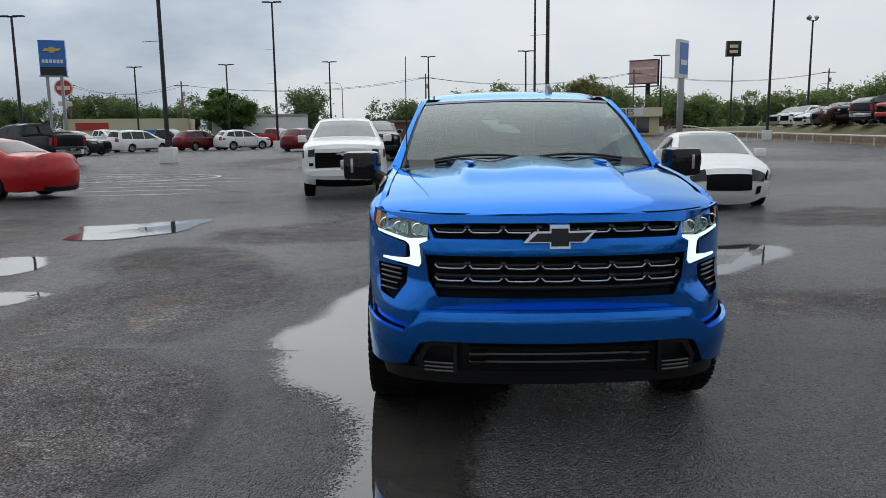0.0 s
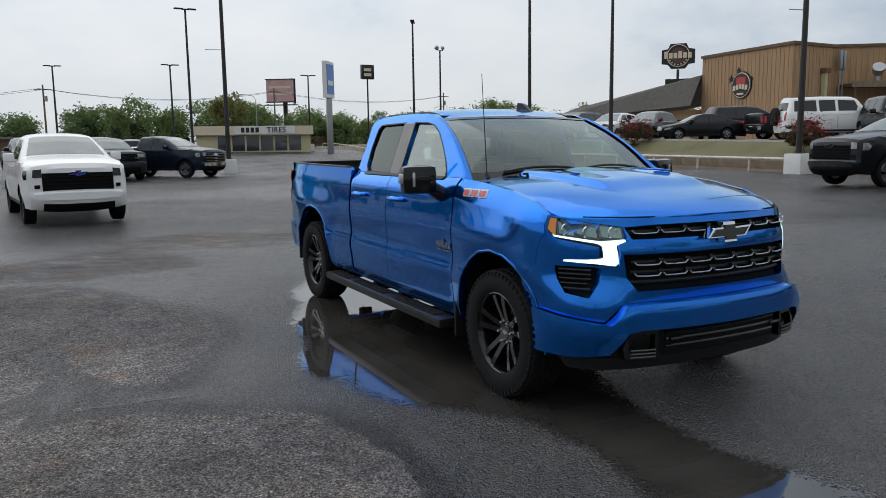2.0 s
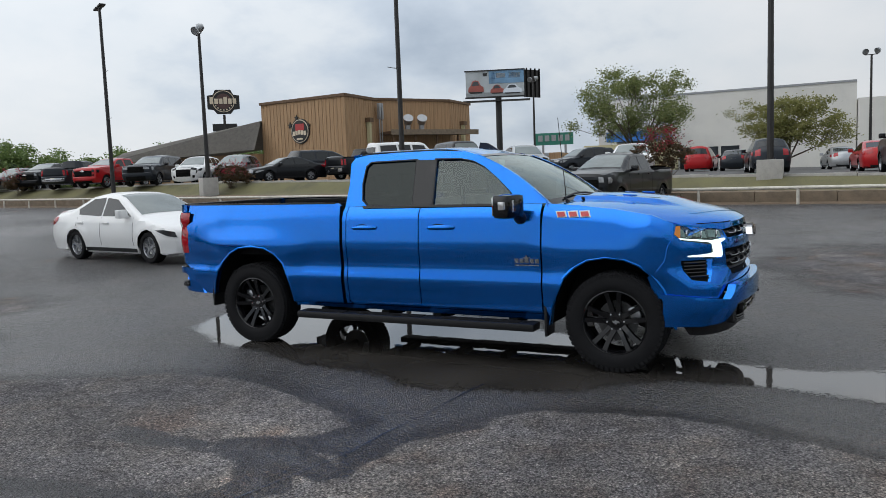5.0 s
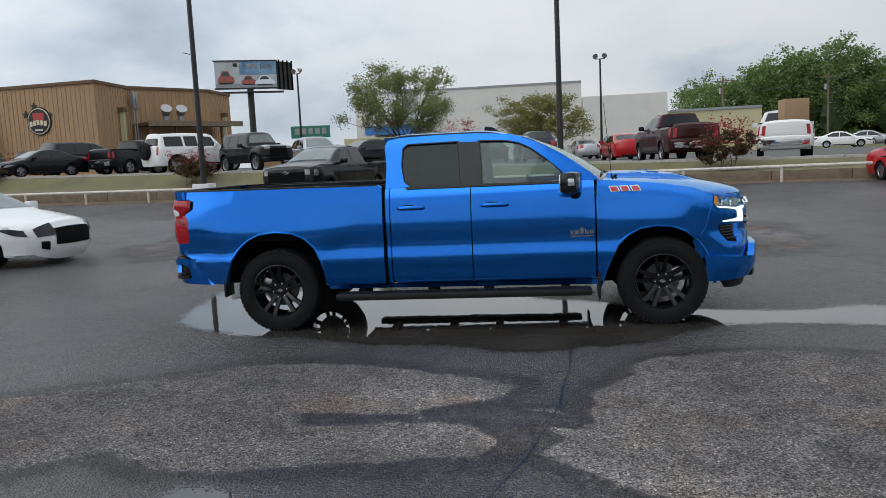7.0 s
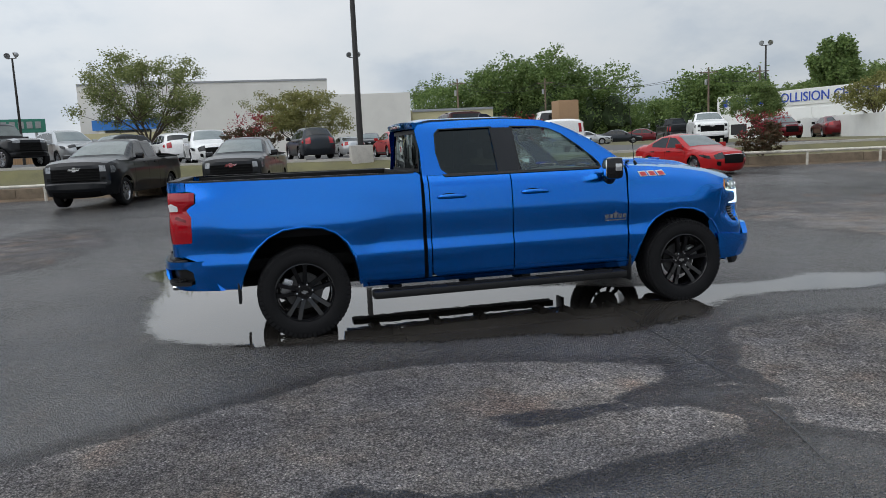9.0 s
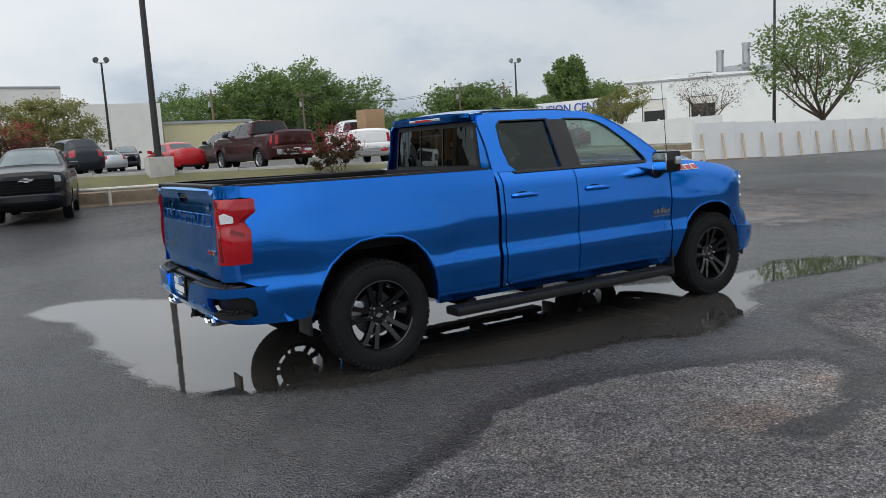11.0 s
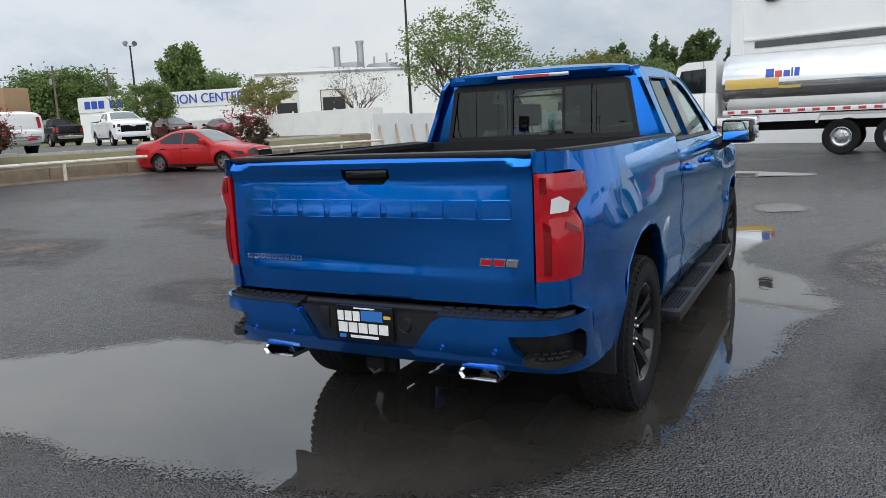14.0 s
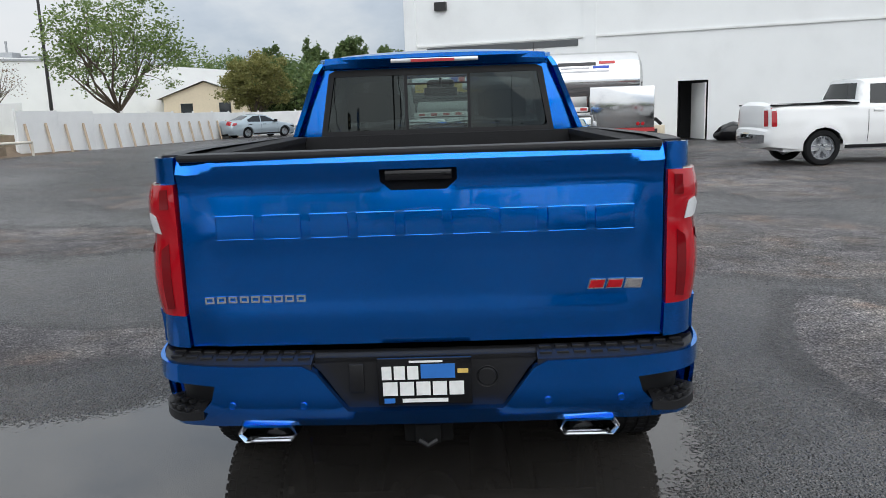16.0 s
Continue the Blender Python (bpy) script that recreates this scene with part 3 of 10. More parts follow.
# ---- ground ----
# dried areas: two near ones with scalloped edges, and loose spots
DRY_REAR = [(-3.1, 5.2), (-2.65, 4.2), (-2.25, 3.6), (-2.2, 2.7), (-2.8, 1.35), (-3.2, 1.5), (-3.5, 2.2), (-3.45, 2.8), (-3.6, 2.8), (-3.7, 2.1), (-3.7, 1.6), (-4.0, 1.4), (-4.2, 1.5), (-4.3, 2.3), (-4.35, 3.3), (-4.1, 3.8), (-4.5, 4.3), (-5.0, 5.0), (-4.6, 6.2), (-3.6, 6.0)]
DRY_FRONT = [(-3.0, 0.75), (-2.3, 0.3), (-2.05, -0.2), (-2.05, -1.0), (-2.25, -1.5), (-2.7, -2.4), (-3.5, -3.2), (-4.8, -2.6), (-5.3, -1.2), (-4.9, 0.2), (-4.5, 0.75), (-4.15, 1.1), (-3.6, 0.85)]
DRY_SPOTS = [(-3.4, 1.15, 0.16, 0.1), (-3.75, 1.15, 0.14, 0.12), (-3.0, 7.6, 1.2, 1.0), (3.2, 2.3, 0.9, 0.5), (2.2, 2.1, 0.5, 0.4), (-6.4, 3.4, 0.7, 1.0), (-7.4, 3.9, 1.2, 1.6), (5.8, -2.2, 2.2, 1.2), (4.3, -6.4, 2.6, 1.4),
             (-5.2, -8.0, 1.8, 2.6), (9.5, 1.5, 2.4, 1.0), (7.5, 8.5, 2.2, 1.2), (-9.0, 9.0, 1.4, 2.0), (-1.0, 9.6, 1.4, 1.2), (3.2, -14.5, 3.0, 0.8), (-5.8, -5.4, 1.0, 1.5)]


def dryness(x, y):
    d = 0.0
    if -7 < x < -1 and -5 < y < 8:
        for ring in (DRY_REAR, DRY_FRONT):
            p = np.array([[x, y]])
            e = float(rim_distance(p, ring)[0])
            d = max(d, min(0.95, 0.5 + 1.7 * (e if inside(p, ring)[0] else -e)))
    for cx, cy, a, b in DRY_SPOTS:
        q = ((x - cx) / a) ** 2 + ((y - cy) / b) ** 2
        if q < 6:
            q += 1.1 * noise.noise(Vector((x * 0.9, y * 0.9, cx))) + 0.7 * noise.noise(Vector((x * 2.3, y * 2.3, cy)))
        if q < 4:
            d = max(d, 1.05 - 0.55 * q)
    n = noise.noise(Vector((x * 0.16, y * 0.16, 3.0))) + 0.6 * noise.noise(Vector((x * 0.05, y * 0.05, 9.0)))
    far = soft(7, 12, math.hypot(x, y - 2))
    ahead = 0.10 * soft(-2.0, -6.0, y) * soft(1.5, 3.0, abs(x + 1.0))
    return max(d, ahead + (0.30 + 0.45 * n) * (0.35 + 0.65 * far))


def ground_sheet():
    ys = sorted({round(v, 3) for v in [*np.arange(-9, 13.01, 0.16), *np.arange(-60, -9, 1.5), *np.arange(13, 110, 1.5), -2500, -900, -400, -200, -120, -80, 140, 180, 260, 420, 900, 2500]})
    us = [-2500, -900, -400, -220, -140, -100, -80, -65, -55, -48, -42, -38, -36, *np.arange(-34, -7.9, 0.16), *np.arange(-7.5, 0, 0.75), 0, 0.2, 0.4, 0.65, 0.9, 1.2, 1.6, 2.0, 2.4, 2.7, 2.85, 3.3,
          6, 9, 12, 16, 20, 26, 32, 40, 50, 62, 78, 100, 140, 200, 320, 600, 1200, 2500]
    verts, faces, mats, dry = [], [], [], []
    for y in ys:
        for u in us:
            x = u + rail_x(max(min(y, 300), -300))
            near = abs(x) < 14 and -10 < y < 14
            verts.append((x, y, ground_z(x, y)))
            dry.append(dryness(x, y) if near or abs(x) < 60 and -60 < y < 90 else 0.3)
    nu = len(us)
    for j in range(len(ys) - 1):
        for i in range(nu - 1):
            faces.append((j * nu + i, j * nu + i + 1, j * nu + nu + i + 1, j * nu + nu + i))
            u, y = (us[i] + us[i + 1]) / 2, (ys[j] + ys[j + 1]) / 2
            if u < 0.1:
                k = 0
            elif y < -26:
                k = 2 if u > 3 else 0
            elif u < 0.95:
                k = 3
            elif u < 2.8:
                k = 2
            else:
                k = 1
            if u > 130 or y > 150 or y < -130 or u < -150:
                k = 2
            mats.append(k)
    me = bpy.data.meshes.new("ground")
    me.from_pydata(verts, [], faces)
    for mt in (ASPHALT, FAR_ASPHALT, GRASS, DIRT):
        me.materials.append(mt)
    me.polygons.foreach_set("material_index", mats)
    me.attributes.new("dry", "FLOAT", "POINT").data.foreach_set("value", dry)
    me.shade_smooth()
    return tagged(new("ground", me), "damp dark asphalt car lot with paler dried patches and grass verge", "ground", kind="structure")


ground_sheet()


def puddle(outline, label, grow=0.22, step=0.09):
    """Rain water lying in a hollow; its outline is softened, and its depth falls to nothing at the rim."""
    c = np.mean(np.array(outline), 0)
    ring = np.array(dense(list(outline), 0.35))
    for _ in range(2):
        ring = (np.roll(ring, 1, 0) + 2 * ring + np.roll(ring, -1, 0)) / 4
    wob = np.array([noise.noise(Vector((p[0] * 1.7, p[1] * 1.7, 0.3))) for p in ring])
    away = ring - c
    ring = ring + away / np.maximum(np.hypot(*away.T), 0.1)[:, None] * (grow + 0.22 * wob)[:, None]
    ring = [tuple(p) for p in ring]
    bm = bmesh.new()
    flat = ground_z(*c)
    add_sheet(bm, ring, lambda u, v: Vector((u, v, max(flat, ground_z(u, v)) + 0.005)), step)
    co = np.array([(v.co.x, v.co.y) for v in bm.verts])
    depth = np.clip(rim_distance(co, ring) / (grow * 3.2), 0, 1)
    ob = lone("puddle", bm, WATER, label, "puddle", "puddles on the asphalt", "structure")
    ob.data.attributes.new("depth", "FLOAT", "POINT").data.foreach_set("value", depth)
    return ob


puddle([(-0.6, 5.1), (-1.1, 4.3), (-1.35, 3), (-1.6, 2.2), (-1.8, 1.2), (-1.65, 0.5), (-1.2, 0.0), (-1.0, -0.6), (-1.15, -1.3), (-1.25, -2.1), (-1.25, -2.9),
        (-0.8, -3.1), (-0.35, -2.3), (0.0, -1.8), (-0.3, -1.2), (-0.25, -0.3), (0.3, 0.9), (0.9, 2.4), (1.6, 3.3), (2.4, 3.3), (3.3, 4.2), (4.1, 5.0), (3.7, 5.8), (3.0, 5.5), (1.6, 5.2), (0.6, 5.3)],
       "large still rain puddle beneath the blue pickup truck")
puddle([(-6.7, 6.9), (-5.5, 7.2), (-4.9, 8.2), (-4.9, 9.9), (-5.5, 9.7), (-6.0, 8.9), (-7.1, 8.8), (-6.5, 8.1)], "bright shallow rain puddle on open asphalt", 0.12)
puddle([(-6.6, 3.9), (-5.6, 4.1), (-5.8, 5.5), (-6.9, 5.4)], "small rain puddle on dark asphalt", 0.12)
puddle([(-5.6, 2.2), (-4.7, 2.4), (-4.5, 3.1), (-5.4, 3.3)], "small rain puddle on dark asphalt", 0.12)
puddle([(2.9, -10.6), (1.6, -10.3), (-0.8, -10.1), (-1.6, -10.8), (-0.2, -11.9), (2.2, -11.5)], "long rain puddle before the tank truck", 0.14)
puddle([(-1.6, -4.6), (-1.0, -4.2), (-0.7, -5.2), (-1.3, -5.8)], "small rain puddle on dark asphalt", 0.12)


tar_run = [(-1.65, 0.87), (-2.0, 0.91), (-2.5, 0.94), (-2.9, 1.0), (-3.3, 1.03), (-3.7, 1.12), (-4.2, 1.25), (-4.7, 1.42)]
bm = bmesh.new()
left, right = [], []
for i, (x, y) in enumerate(tar_run):
    w_ = 0.005 + 0.003 * math.sin(i * 2.3)
    left.append(bm.verts.new((x, y + w_, ground_z(x, y) + 0.007))); right.append(bm.verts.new((x, y - w_, ground_z(x, y) + 0.007)))
for i in range(len(tar_run) - 1):
    bm.faces.new((left[i], left[i + 1], right[i + 1], right[i]))
lone("tar_seam", bm, TAR, "narrow dark tar seam sealing a crack in asphalt", "seam", "", "structure")


def road_lines():
    def stripe(x0, y0, x1, y1, w=0.1):
        d = Vector((x1 - x0, y1 - y0, 0)); n = Vector((-d.y, d.x, 0)).normalized() * w / 2
        k = max(1, int(d.length / 1.5))
        bm = bmesh.new()
        for i in range(k):
            a, b = Vector((x0, y0, 0)) + d * i / k, Vector((x0, y0, 0)) + d * (i + 1) / k
            q = [Vector((p.x, p.y, ground_z(p.x, p.y) + 0.006)) for p in (a + n, a - n, b - n, b + n)]
            bm.faces.new([bm.verts.new(p) for p in q])
        return lone("parking_line", bm, LINE_PAINT, "worn white parking line painted on asphalt", "parking line", "painted parking lines", "structure")

    for k in range(5):
        stripe(-10.6, 14.8 + 1.35 * k, -7.5 + 0.2 * k, 15.4 + 1.5 * k)
    for k in range(4):
        stripe(-16.5, 13.6 + 2.7 * k, -11.0, 14.6 + 2.7 * k)
    bm = bmesh.new()
    ring = [(-12.3 + 3.9 * math.cos(a), 21.6 + 2.1 * math.sin(a) + 0.12 * 3.9 * math.cos(a)) for a in np.linspace(0, 2 * math.pi, 48, endpoint=False)]
    inner = [(-12.3 + (x + 12.3) * 0.965, 21.6 + (y - 21.6) * 0.94) for x, y in ring]
    n = len(ring)
    vo = [bm.verts.new((x, y, ground_z(x, y) + 0.006)) for x, y in ring]
    vi = [bm.verts.new((x, y, ground_z(x, y) + 0.006)) for x, y in inner]
    for i in range(n):
        j = (i + 1) % n
        bm.faces.new((vo[i], vo[j], vi[j], vi[i]))
    lone("painted_island_line", bm, LINE_PAINT, "worn white painted island outline on asphalt", "parking line", kind="structure")
    for k in range(6):
        stripe(-14.6 + 0.9 * k, 20.1, -13.4 + 0.9 * k, 22.7, 0.08)


road_lines()


# ---- rails, kerbs and banks along the lot ----
def guard_rail():
    rail = thing("guard_rail", pose(0, 0, 0), "low off-white pipe rail on short posts along the lot edge", "guard rail", kind="structure")
    pts, y = [], -22.0
    while y < 110:
        x = rail_x(y)
        pts.append((x, y, ground_z(x, y) + 0.52))
        y += 2.0
    bm = bmesh.new()
    add_tube(bm, pts, 0.055, 8)
    part("rail", bm, RAIL_PAINT, rail)
    post = bmesh.new()
    add_rod(post, (0, 0, -0.1), (0, 0, 0.5), 0.05, 0.05, 8)
    first = part("post", post, RAIL_PAINT, rail)
    first.location = (rail_x(-22) + 0.0, -22, ground_z(rail_x(-22), -22))
    y = -19.0
    while y < 100:
        o = new("post", first.data)
        o.parent, o.location = rail, (rail_x(y), y, ground_z(rail_x(y), y))
        y += 3.05
    return rail


guard_rail()


def timber_edge(u, z0, h, y0, y1, name, mat, label):
    """A long low course of square timbers or kerb blocks, following the rail."""
    edge = thing(name, pose(0, 0, 0), label, "kerb", kind="structure")
    y, k = y0, 0
    while y < y1:
        ln = 2.4
        x, xb = rail_x(y) + u, rail_x(y + ln) + u
        zb = ground_z(rail_x(y + 1.2) + u, y + 1.2) + z0
        bm = bmesh.new()
        a = math.atan2(ln, xb - x)
        add_box(bm, 0, math.hypot(ln, xb - x) - 0.015, -0.09, 0.09, -0.15, h, 0.012)
        o = part("timber" if mat is TIMBER else "kerb_block", bm, mat, edge)
        o.matrix_basis = Matrix.Translation((x, y, zb)) @ Matrix.Rotation(a, 4, "Z")
        y += ln
        k += 1
    return edge


timber_edge(0.45, 0.0, 0.28, -21, 75, "timber_retaining_edge", TIMBER, "weathered timber retaining edge behind the rail")
timber_edge(2.82, -0.02, 0.12, -24, 90, "concrete_kerb", CONCRETE, "concrete kerb of the raised car lot")


# ---- light poles ----
def lamp_pole(x, y, h, head="T", base=True, arms=False, turn=0.0, gz=None, pillar=0.0):
    z = ground_z(x, y) if gz is None else gz
    kind = {"T": "tall dark pole, two flat lamp heads", "flood": "dark pole carrying two round floodlights", "bare": "tall dark lamp pole"}[head]
    p = thing("street_lamp", pose(x, y, z, 0, 0, turn), kind + (", white concrete base" if base else ""), "street lamp", "lamp poles of the lots")
    bm = bmesh.new()
    b0 = 0.75 if base else 0.0
    b0 = pillar or b0
    if base or pillar:
        cb = bmesh.new()
        w = 0.36 if not pillar else 0.42
        add_box(cb, -w, w, -w, w, -0.3, b0, 0.03)
        part("concrete_base", cb, CONCRETE if pillar else WHITE_PAINT, p)
    add_rod(bm, (0, 0, b0 - 0.05), (0, 0, h), 0.12 if h > 8 else 0.08, 0.075 if h > 8 else 0.06, 10)
    add_box(bm, -0.17, 0.17, -0.17, 0.17, b0, b0 + 0.03)
    part("pole", bm, POLE_PAINT, p)
    if head == "T":
        for s in (-1, 1):
            hb = bmesh.new()
            add_box(hb, s * 0.15, s * 0.85, -0.17, 0.17, h - 0.06, h + 0.03, 0.02)
            part("lamp_head", hb, POLE_PAINT, p)
        ab = bmesh.new(); add_box(ab, -0.3, 0.3, -0.04, 0.04, h - 0.1, h - 0.02)
        part("bracket", ab, POLE_PAINT, p)
    if head == "flood":
        ab = bmesh.new(); add_rod(ab, (-0.42, 0, h), (0.42, 0, h), 0.035)
        part("bracket", ab, POLE_PAINT, p)
        for s in (-1, 1):
            fb = bmesh.new()
            add_lathe(fb, [(0.0, -0.16), (0.12, -0.15), (0.2, -0.02), (0.24, 0.12), (0.24, 0.15), (0.0, 0.13)], 14, "Y")
            o = part("floodlight", fb, [GALV], p)
            o.matrix_basis = pose(s * 0.45, 0, h + 0.28, -25, 0, s * 30)
    if arms:
        for zz in (h * 0.45, h * 0.68):
            rb = bmesh.new(); add_rod(rb, (-0.9, 0, zz), (0.05, 0, zz + 0.03), 0.018, 0.018, 6)
            part("banner_arm", rb, GALV, p)
    return p


for args in ((-14.2, 33.2, 13, "bare", True, True), (5.05, 36.4, 14.0, "bare", True, True), (7.2, 59.8, 12.2, "T"), (-15.4, 64.1, 12.8, "T", True, True), (-29.5, 48, 9.4, "T"),
             (-33.8, 79, 8.7, "T"), (-24.7, 82, 9.1, "T"), (-13.5, 84.5, 9.5, "T"), (-2.1, 85.4, 9.7, "T"), (8.4, 77.7, 9.0, "T"), (23.4, 79.6, 8.4, "T"),
             (21.2, 14.7, 13, "bare", True, True), (22.56, 34.3, 11.1, "T", True, True, 62), (25.2, 55.9, 11.4, "T", True, False, 62)):
    lamp_pole(*args)
lamp_pole(23.85, 28.4, 8.3, "flood", False, turn=60, gz=1.38, pillar=0.68)
lamp_pole(21.93, 0.28, 12, "bare", False, gz=0.97, pillar=0.85)
for x, y, h, tn in ((60.4, -4.4, 8.6, 80), (33.6, 67, 9.6, 20), (56.0, -42.7, 8.6, 60), (25.8, -41.0, 9.8, 40), (60.5, 23.0, 8.5, 60)):
    lamp_pole(x, y, h, "flood", False, turn=tn)


def cobra_lamp(x, y, h, turn):
    p = thing("street_lamp", pose(x, y, ground_z(x, y), 0, 0, turn), "thin grey street lamp with a curved arm", "street lamp", "curved street lamps")
    bm = bmesh.new(); add_rod(bm, (0, 0, 0), (0, 0, h - 0.6), 0.1, 0.06, 8)
    part("pole", bm, GALV, p)
    am = bmesh.new(); add_tube(am, [(0, 0, h - 0.65), (0.3, 0, h - 0.1), (1.0, 0, h + 0.1), (1.9, 0, h + 0.12)], 0.04, 6)
    part("arm", am, GALV, p)
    hd = bmesh.new(); add_box(hd, 1.8, 2.4, -0.12, 0.12, h + 0.04, h + 0.16, 0.03)
    part("lamp_head", hd, GALV, p)


cobra_lamp(-14.7, 104.5, 8.3, 180), cobra_lamp(23.5, 104, 7.4, 180), cobra_lamp(66, 132, 7.5, 0)


def utility_pole(x, y, h, turn=0.0, gz=None):
    p = thing("utility_pole", pose(x, y, ground_z(x, y) if gz is None else gz, 0, 0, turn), "wooden utility pole with a cross-arm", "utility pole", "utility poles")
    bm = bmesh.new(); add_rod(bm, (0, 0, -0.2), (0, 0, h), 0.16, 0.1, 9)
    part("pole", bm, WOOD_POLE, p)
    cb = bmesh.new(); add_box(cb, -1.1, 1.1, -0.05, 0.05, h - 0.7, h - 0.58)
    part("cross_arm", cb, WOOD_POLE, p)
    ib = bmesh.new(); add_rod(ib, (0.3, 0, h - 2.2), (0.3, 0, h - 1.5), 0.18, 0.18, 10)
    part("transformer", ib, GALV, p)
    return Vector((x, y, (ground_z(x, y) if gz is None else gz) + h - 0.55))


tops = [utility_pole(*a) for a in ((-60, 118, 10.0), (-39, 109, 9.2), (-3, 112, 9.8), (30, 118, 9.6), (64, 124, 9.6))]
tops2 = [utility_pole(*a) for a in ((92, -22, 9.4, 60), (96, -36, 9.5, 60), (80, -52, 9.0, 60), (78, -58, 8.8, 60))]
for row in (tops, tops2):
    for a, b in zip(row, row[1:]):
        for s in (-0.9, 0.9):
            bm = bmesh.new()
            pts = [a.lerp(b, t) + Vector((s * 0.3, s, -1.4 * 4 * t * (1 - t))) for t in np.linspace(0, 1, 9)]
            add_tube(bm, pts, 0.022, 4)
            lone("power_line", bm, BLACK_TXT, "thin sagging black power line between wooden poles", "power line", "power lines")

# ---- buildings and signs ----
def block(parent, name, foot, z0, z1, mat, label="", tops=None):
    """Walls over a footprint, with a flat top that may rise or fall from corner to corner."""
    bm = bmesh.new()
    n = len(foot)
    zt = tops or [z1] * n
    lo = [bm.verts.new((x, y, z0)) for x, y in foot]
    hi = [bm.verts.new((x, y, z)) for (x, y), z in zip(foot, zt)]
    for i in range(n):
        j = (i + 1) % n
        bm.faces.new((lo[i], lo[j], hi[j], hi[i]))
    bm.faces.new(hi)
    return part(name, bm, mat, parent, label, smooth=False)


def along(a, b):
    """A frame on a wall from a to b (plan): s metres along, z up, d out to the left of a-b."""
    a, b = Vector((a[0], a[1], 0)), Vector((b[0], b[1], 0))
    t = (b - a).normalized()
    n = Vector((t.y, -t.x, 0))
    return lambda s, z, d=0.0: a + t * s + n * d + Vector((0, 0, z)), (b - a).length


def slab(parent, name, wall, s0, s1, z0, z1, mat, d0=0.0, d1=0.06, label=""):
    bm = bmesh.new()
    p = [wall(s, z, d) for d in (d0, d1) for s, z in ((s0, z0), (s1, z0), (s1, z1), (s0, z1))]
    vs = [bm.verts.new(q) for q in p]
    for q in ((3, 2, 1, 0), (4, 5, 6, 7), (0, 1, 5, 4), (1, 2, 6, 5), (2, 3, 7, 6), (3, 0, 4, 7)):
        bm.faces.new([vs[i] for i in q])
    return part(name, bm, mat, parent, label, smooth=False)


def disc(parent, name, wall, s, z, r, mat, d0, d1, label=""):
    bm = bmesh.new()
    ring = [wall(s + r * math.cos(a), z + r * math.sin(a), d0) for a in np.linspace(0, 2 * math.pi, 28, endpoint=False)]
    out = [p + (wall(0, 0, d1) - wall(0, 0, d0)) for p in ring]
    a, b = [bm.verts.new(p) for p in ring], [bm.verts.new(p) for p in out]
    bm.faces.new(b)
    for i in range(28):
        j = (i + 1) % 28
        bm.faces.new((a[i], a[j], b[j], b[i]))
    return part(name, bm, mat, parent, label, smooth=False)


def sign_text(parent, name, body, wall, s, z, size, mat, d=0.1):
    o = text_mesh(body, size, 0.03, mat, name, parent)
    p, tx = wall(s, z, d), (wall(s + 1, z, d) - wall(s, z, d)).normalized()
    n = (wall(s, z, d + 1) - wall(s, z, d)).normalized()
    m = Matrix.Identity(4)
    m.col[0], m.col[1], m.col[2], m.col[3] = (*tx, 0), (0, 0, 1, 0), (*n, 0), (*p, 1)
    o.matrix_basis = m
    return o


EMB_SHAPE = [(-0.18, -0.033), (-0.125, 0.022), (-0.048, 0.022), (-0.048, 0.052), (0.048, 0.052), (0.048, 0.022), (0.18, 0.026), (0.125, -0.033), (0.05, -0.033), (0.05, -0.062), (-0.05, -0.062), (-0.05, -0.033)]


def wheel_pair_mesh():
    ty = bmesh.new()
    add_lathe(ty, [(0.29, -0.13), (0.33, -0.15), (0.48, -0.15), (0.51, -0.12), (0.515, 0.0), (0.51, 0.12), (0.48, 0.15), (0.33, 0.15), (0.29, 0.13)], 36, "X")
    rm = bmesh.new()
    add_lathe(rm, [(0.30, -0.13), (0.285, -0.135), (0.26, -0.05), (0.20, -0.03), (0.12, -0.06), (0.11, -0.16), (0.0, -0.17)], 30, "X")
    for k in range(10):
        a = 2 * math.pi * k / 10
        add_rod(rm, (-0.075, 0.155 * math.cos(a), 0.155 * math.sin(a)), (-0.04, 0.155 * math.cos(a), 0.155 * math.sin(a)), 0.02, 0.02, 6)
    out = []
    for n, b, mt in (("tyre", ty, RUBBER), ("rim", rm, SATIN)):
        o = link_mesh(n, b, mt)
        out.append(o.data)
        bpy.data.objects.remove(o)
    return out


# restaurant clad in brown boards
rest = thing("restaurant", pose(0, 0, 0), "brown board-clad restaurant with flat parapets and shingled wing", "building")
block(rest, "wall", [(46.5, 43.6), (45.4, 33.9), (50.8, 34.2), (56, 46)], 1.2, 8.7, CEDAR)
block(rest, "wall", [(51.2, 34.6), (57.6, 30.4), (62.6, 30.6), (68, 44), (56, 46)], 1.2, 8.8, CEDAR)
w1, L1 = along((46.5, 43.6), (45.4, 33.9))
slab(rest, "parapet_cap", w1, -0.1, L1 + 0.1, 8.55, 8.78, CEDAR_DARK, -0.3, 0.12)
for s in np.arange(0.25, L1, 0.41):
    slab(rest, "batten", w1, s, s + 0.07, 1.3, 8.55, CEDAR, 0.0, 0.03)
w2, L2 = along((45.4, 33.9), (50.8, 34.2))
slab(rest, "parapet_cap", w2, -0.1, L2 + 0.1, 8.55, 8.78, CEDAR_DARK, -0.3, 0.12)
for s in np.arange(0.25, L2, 0.41):
    slab(rest, "batten", w2, s, s + 0.07, 1.3, 8.55, CEDAR, 0.0, 0.03)
w3, L3 = along((51.2, 34.6), (57.6, 30.4))
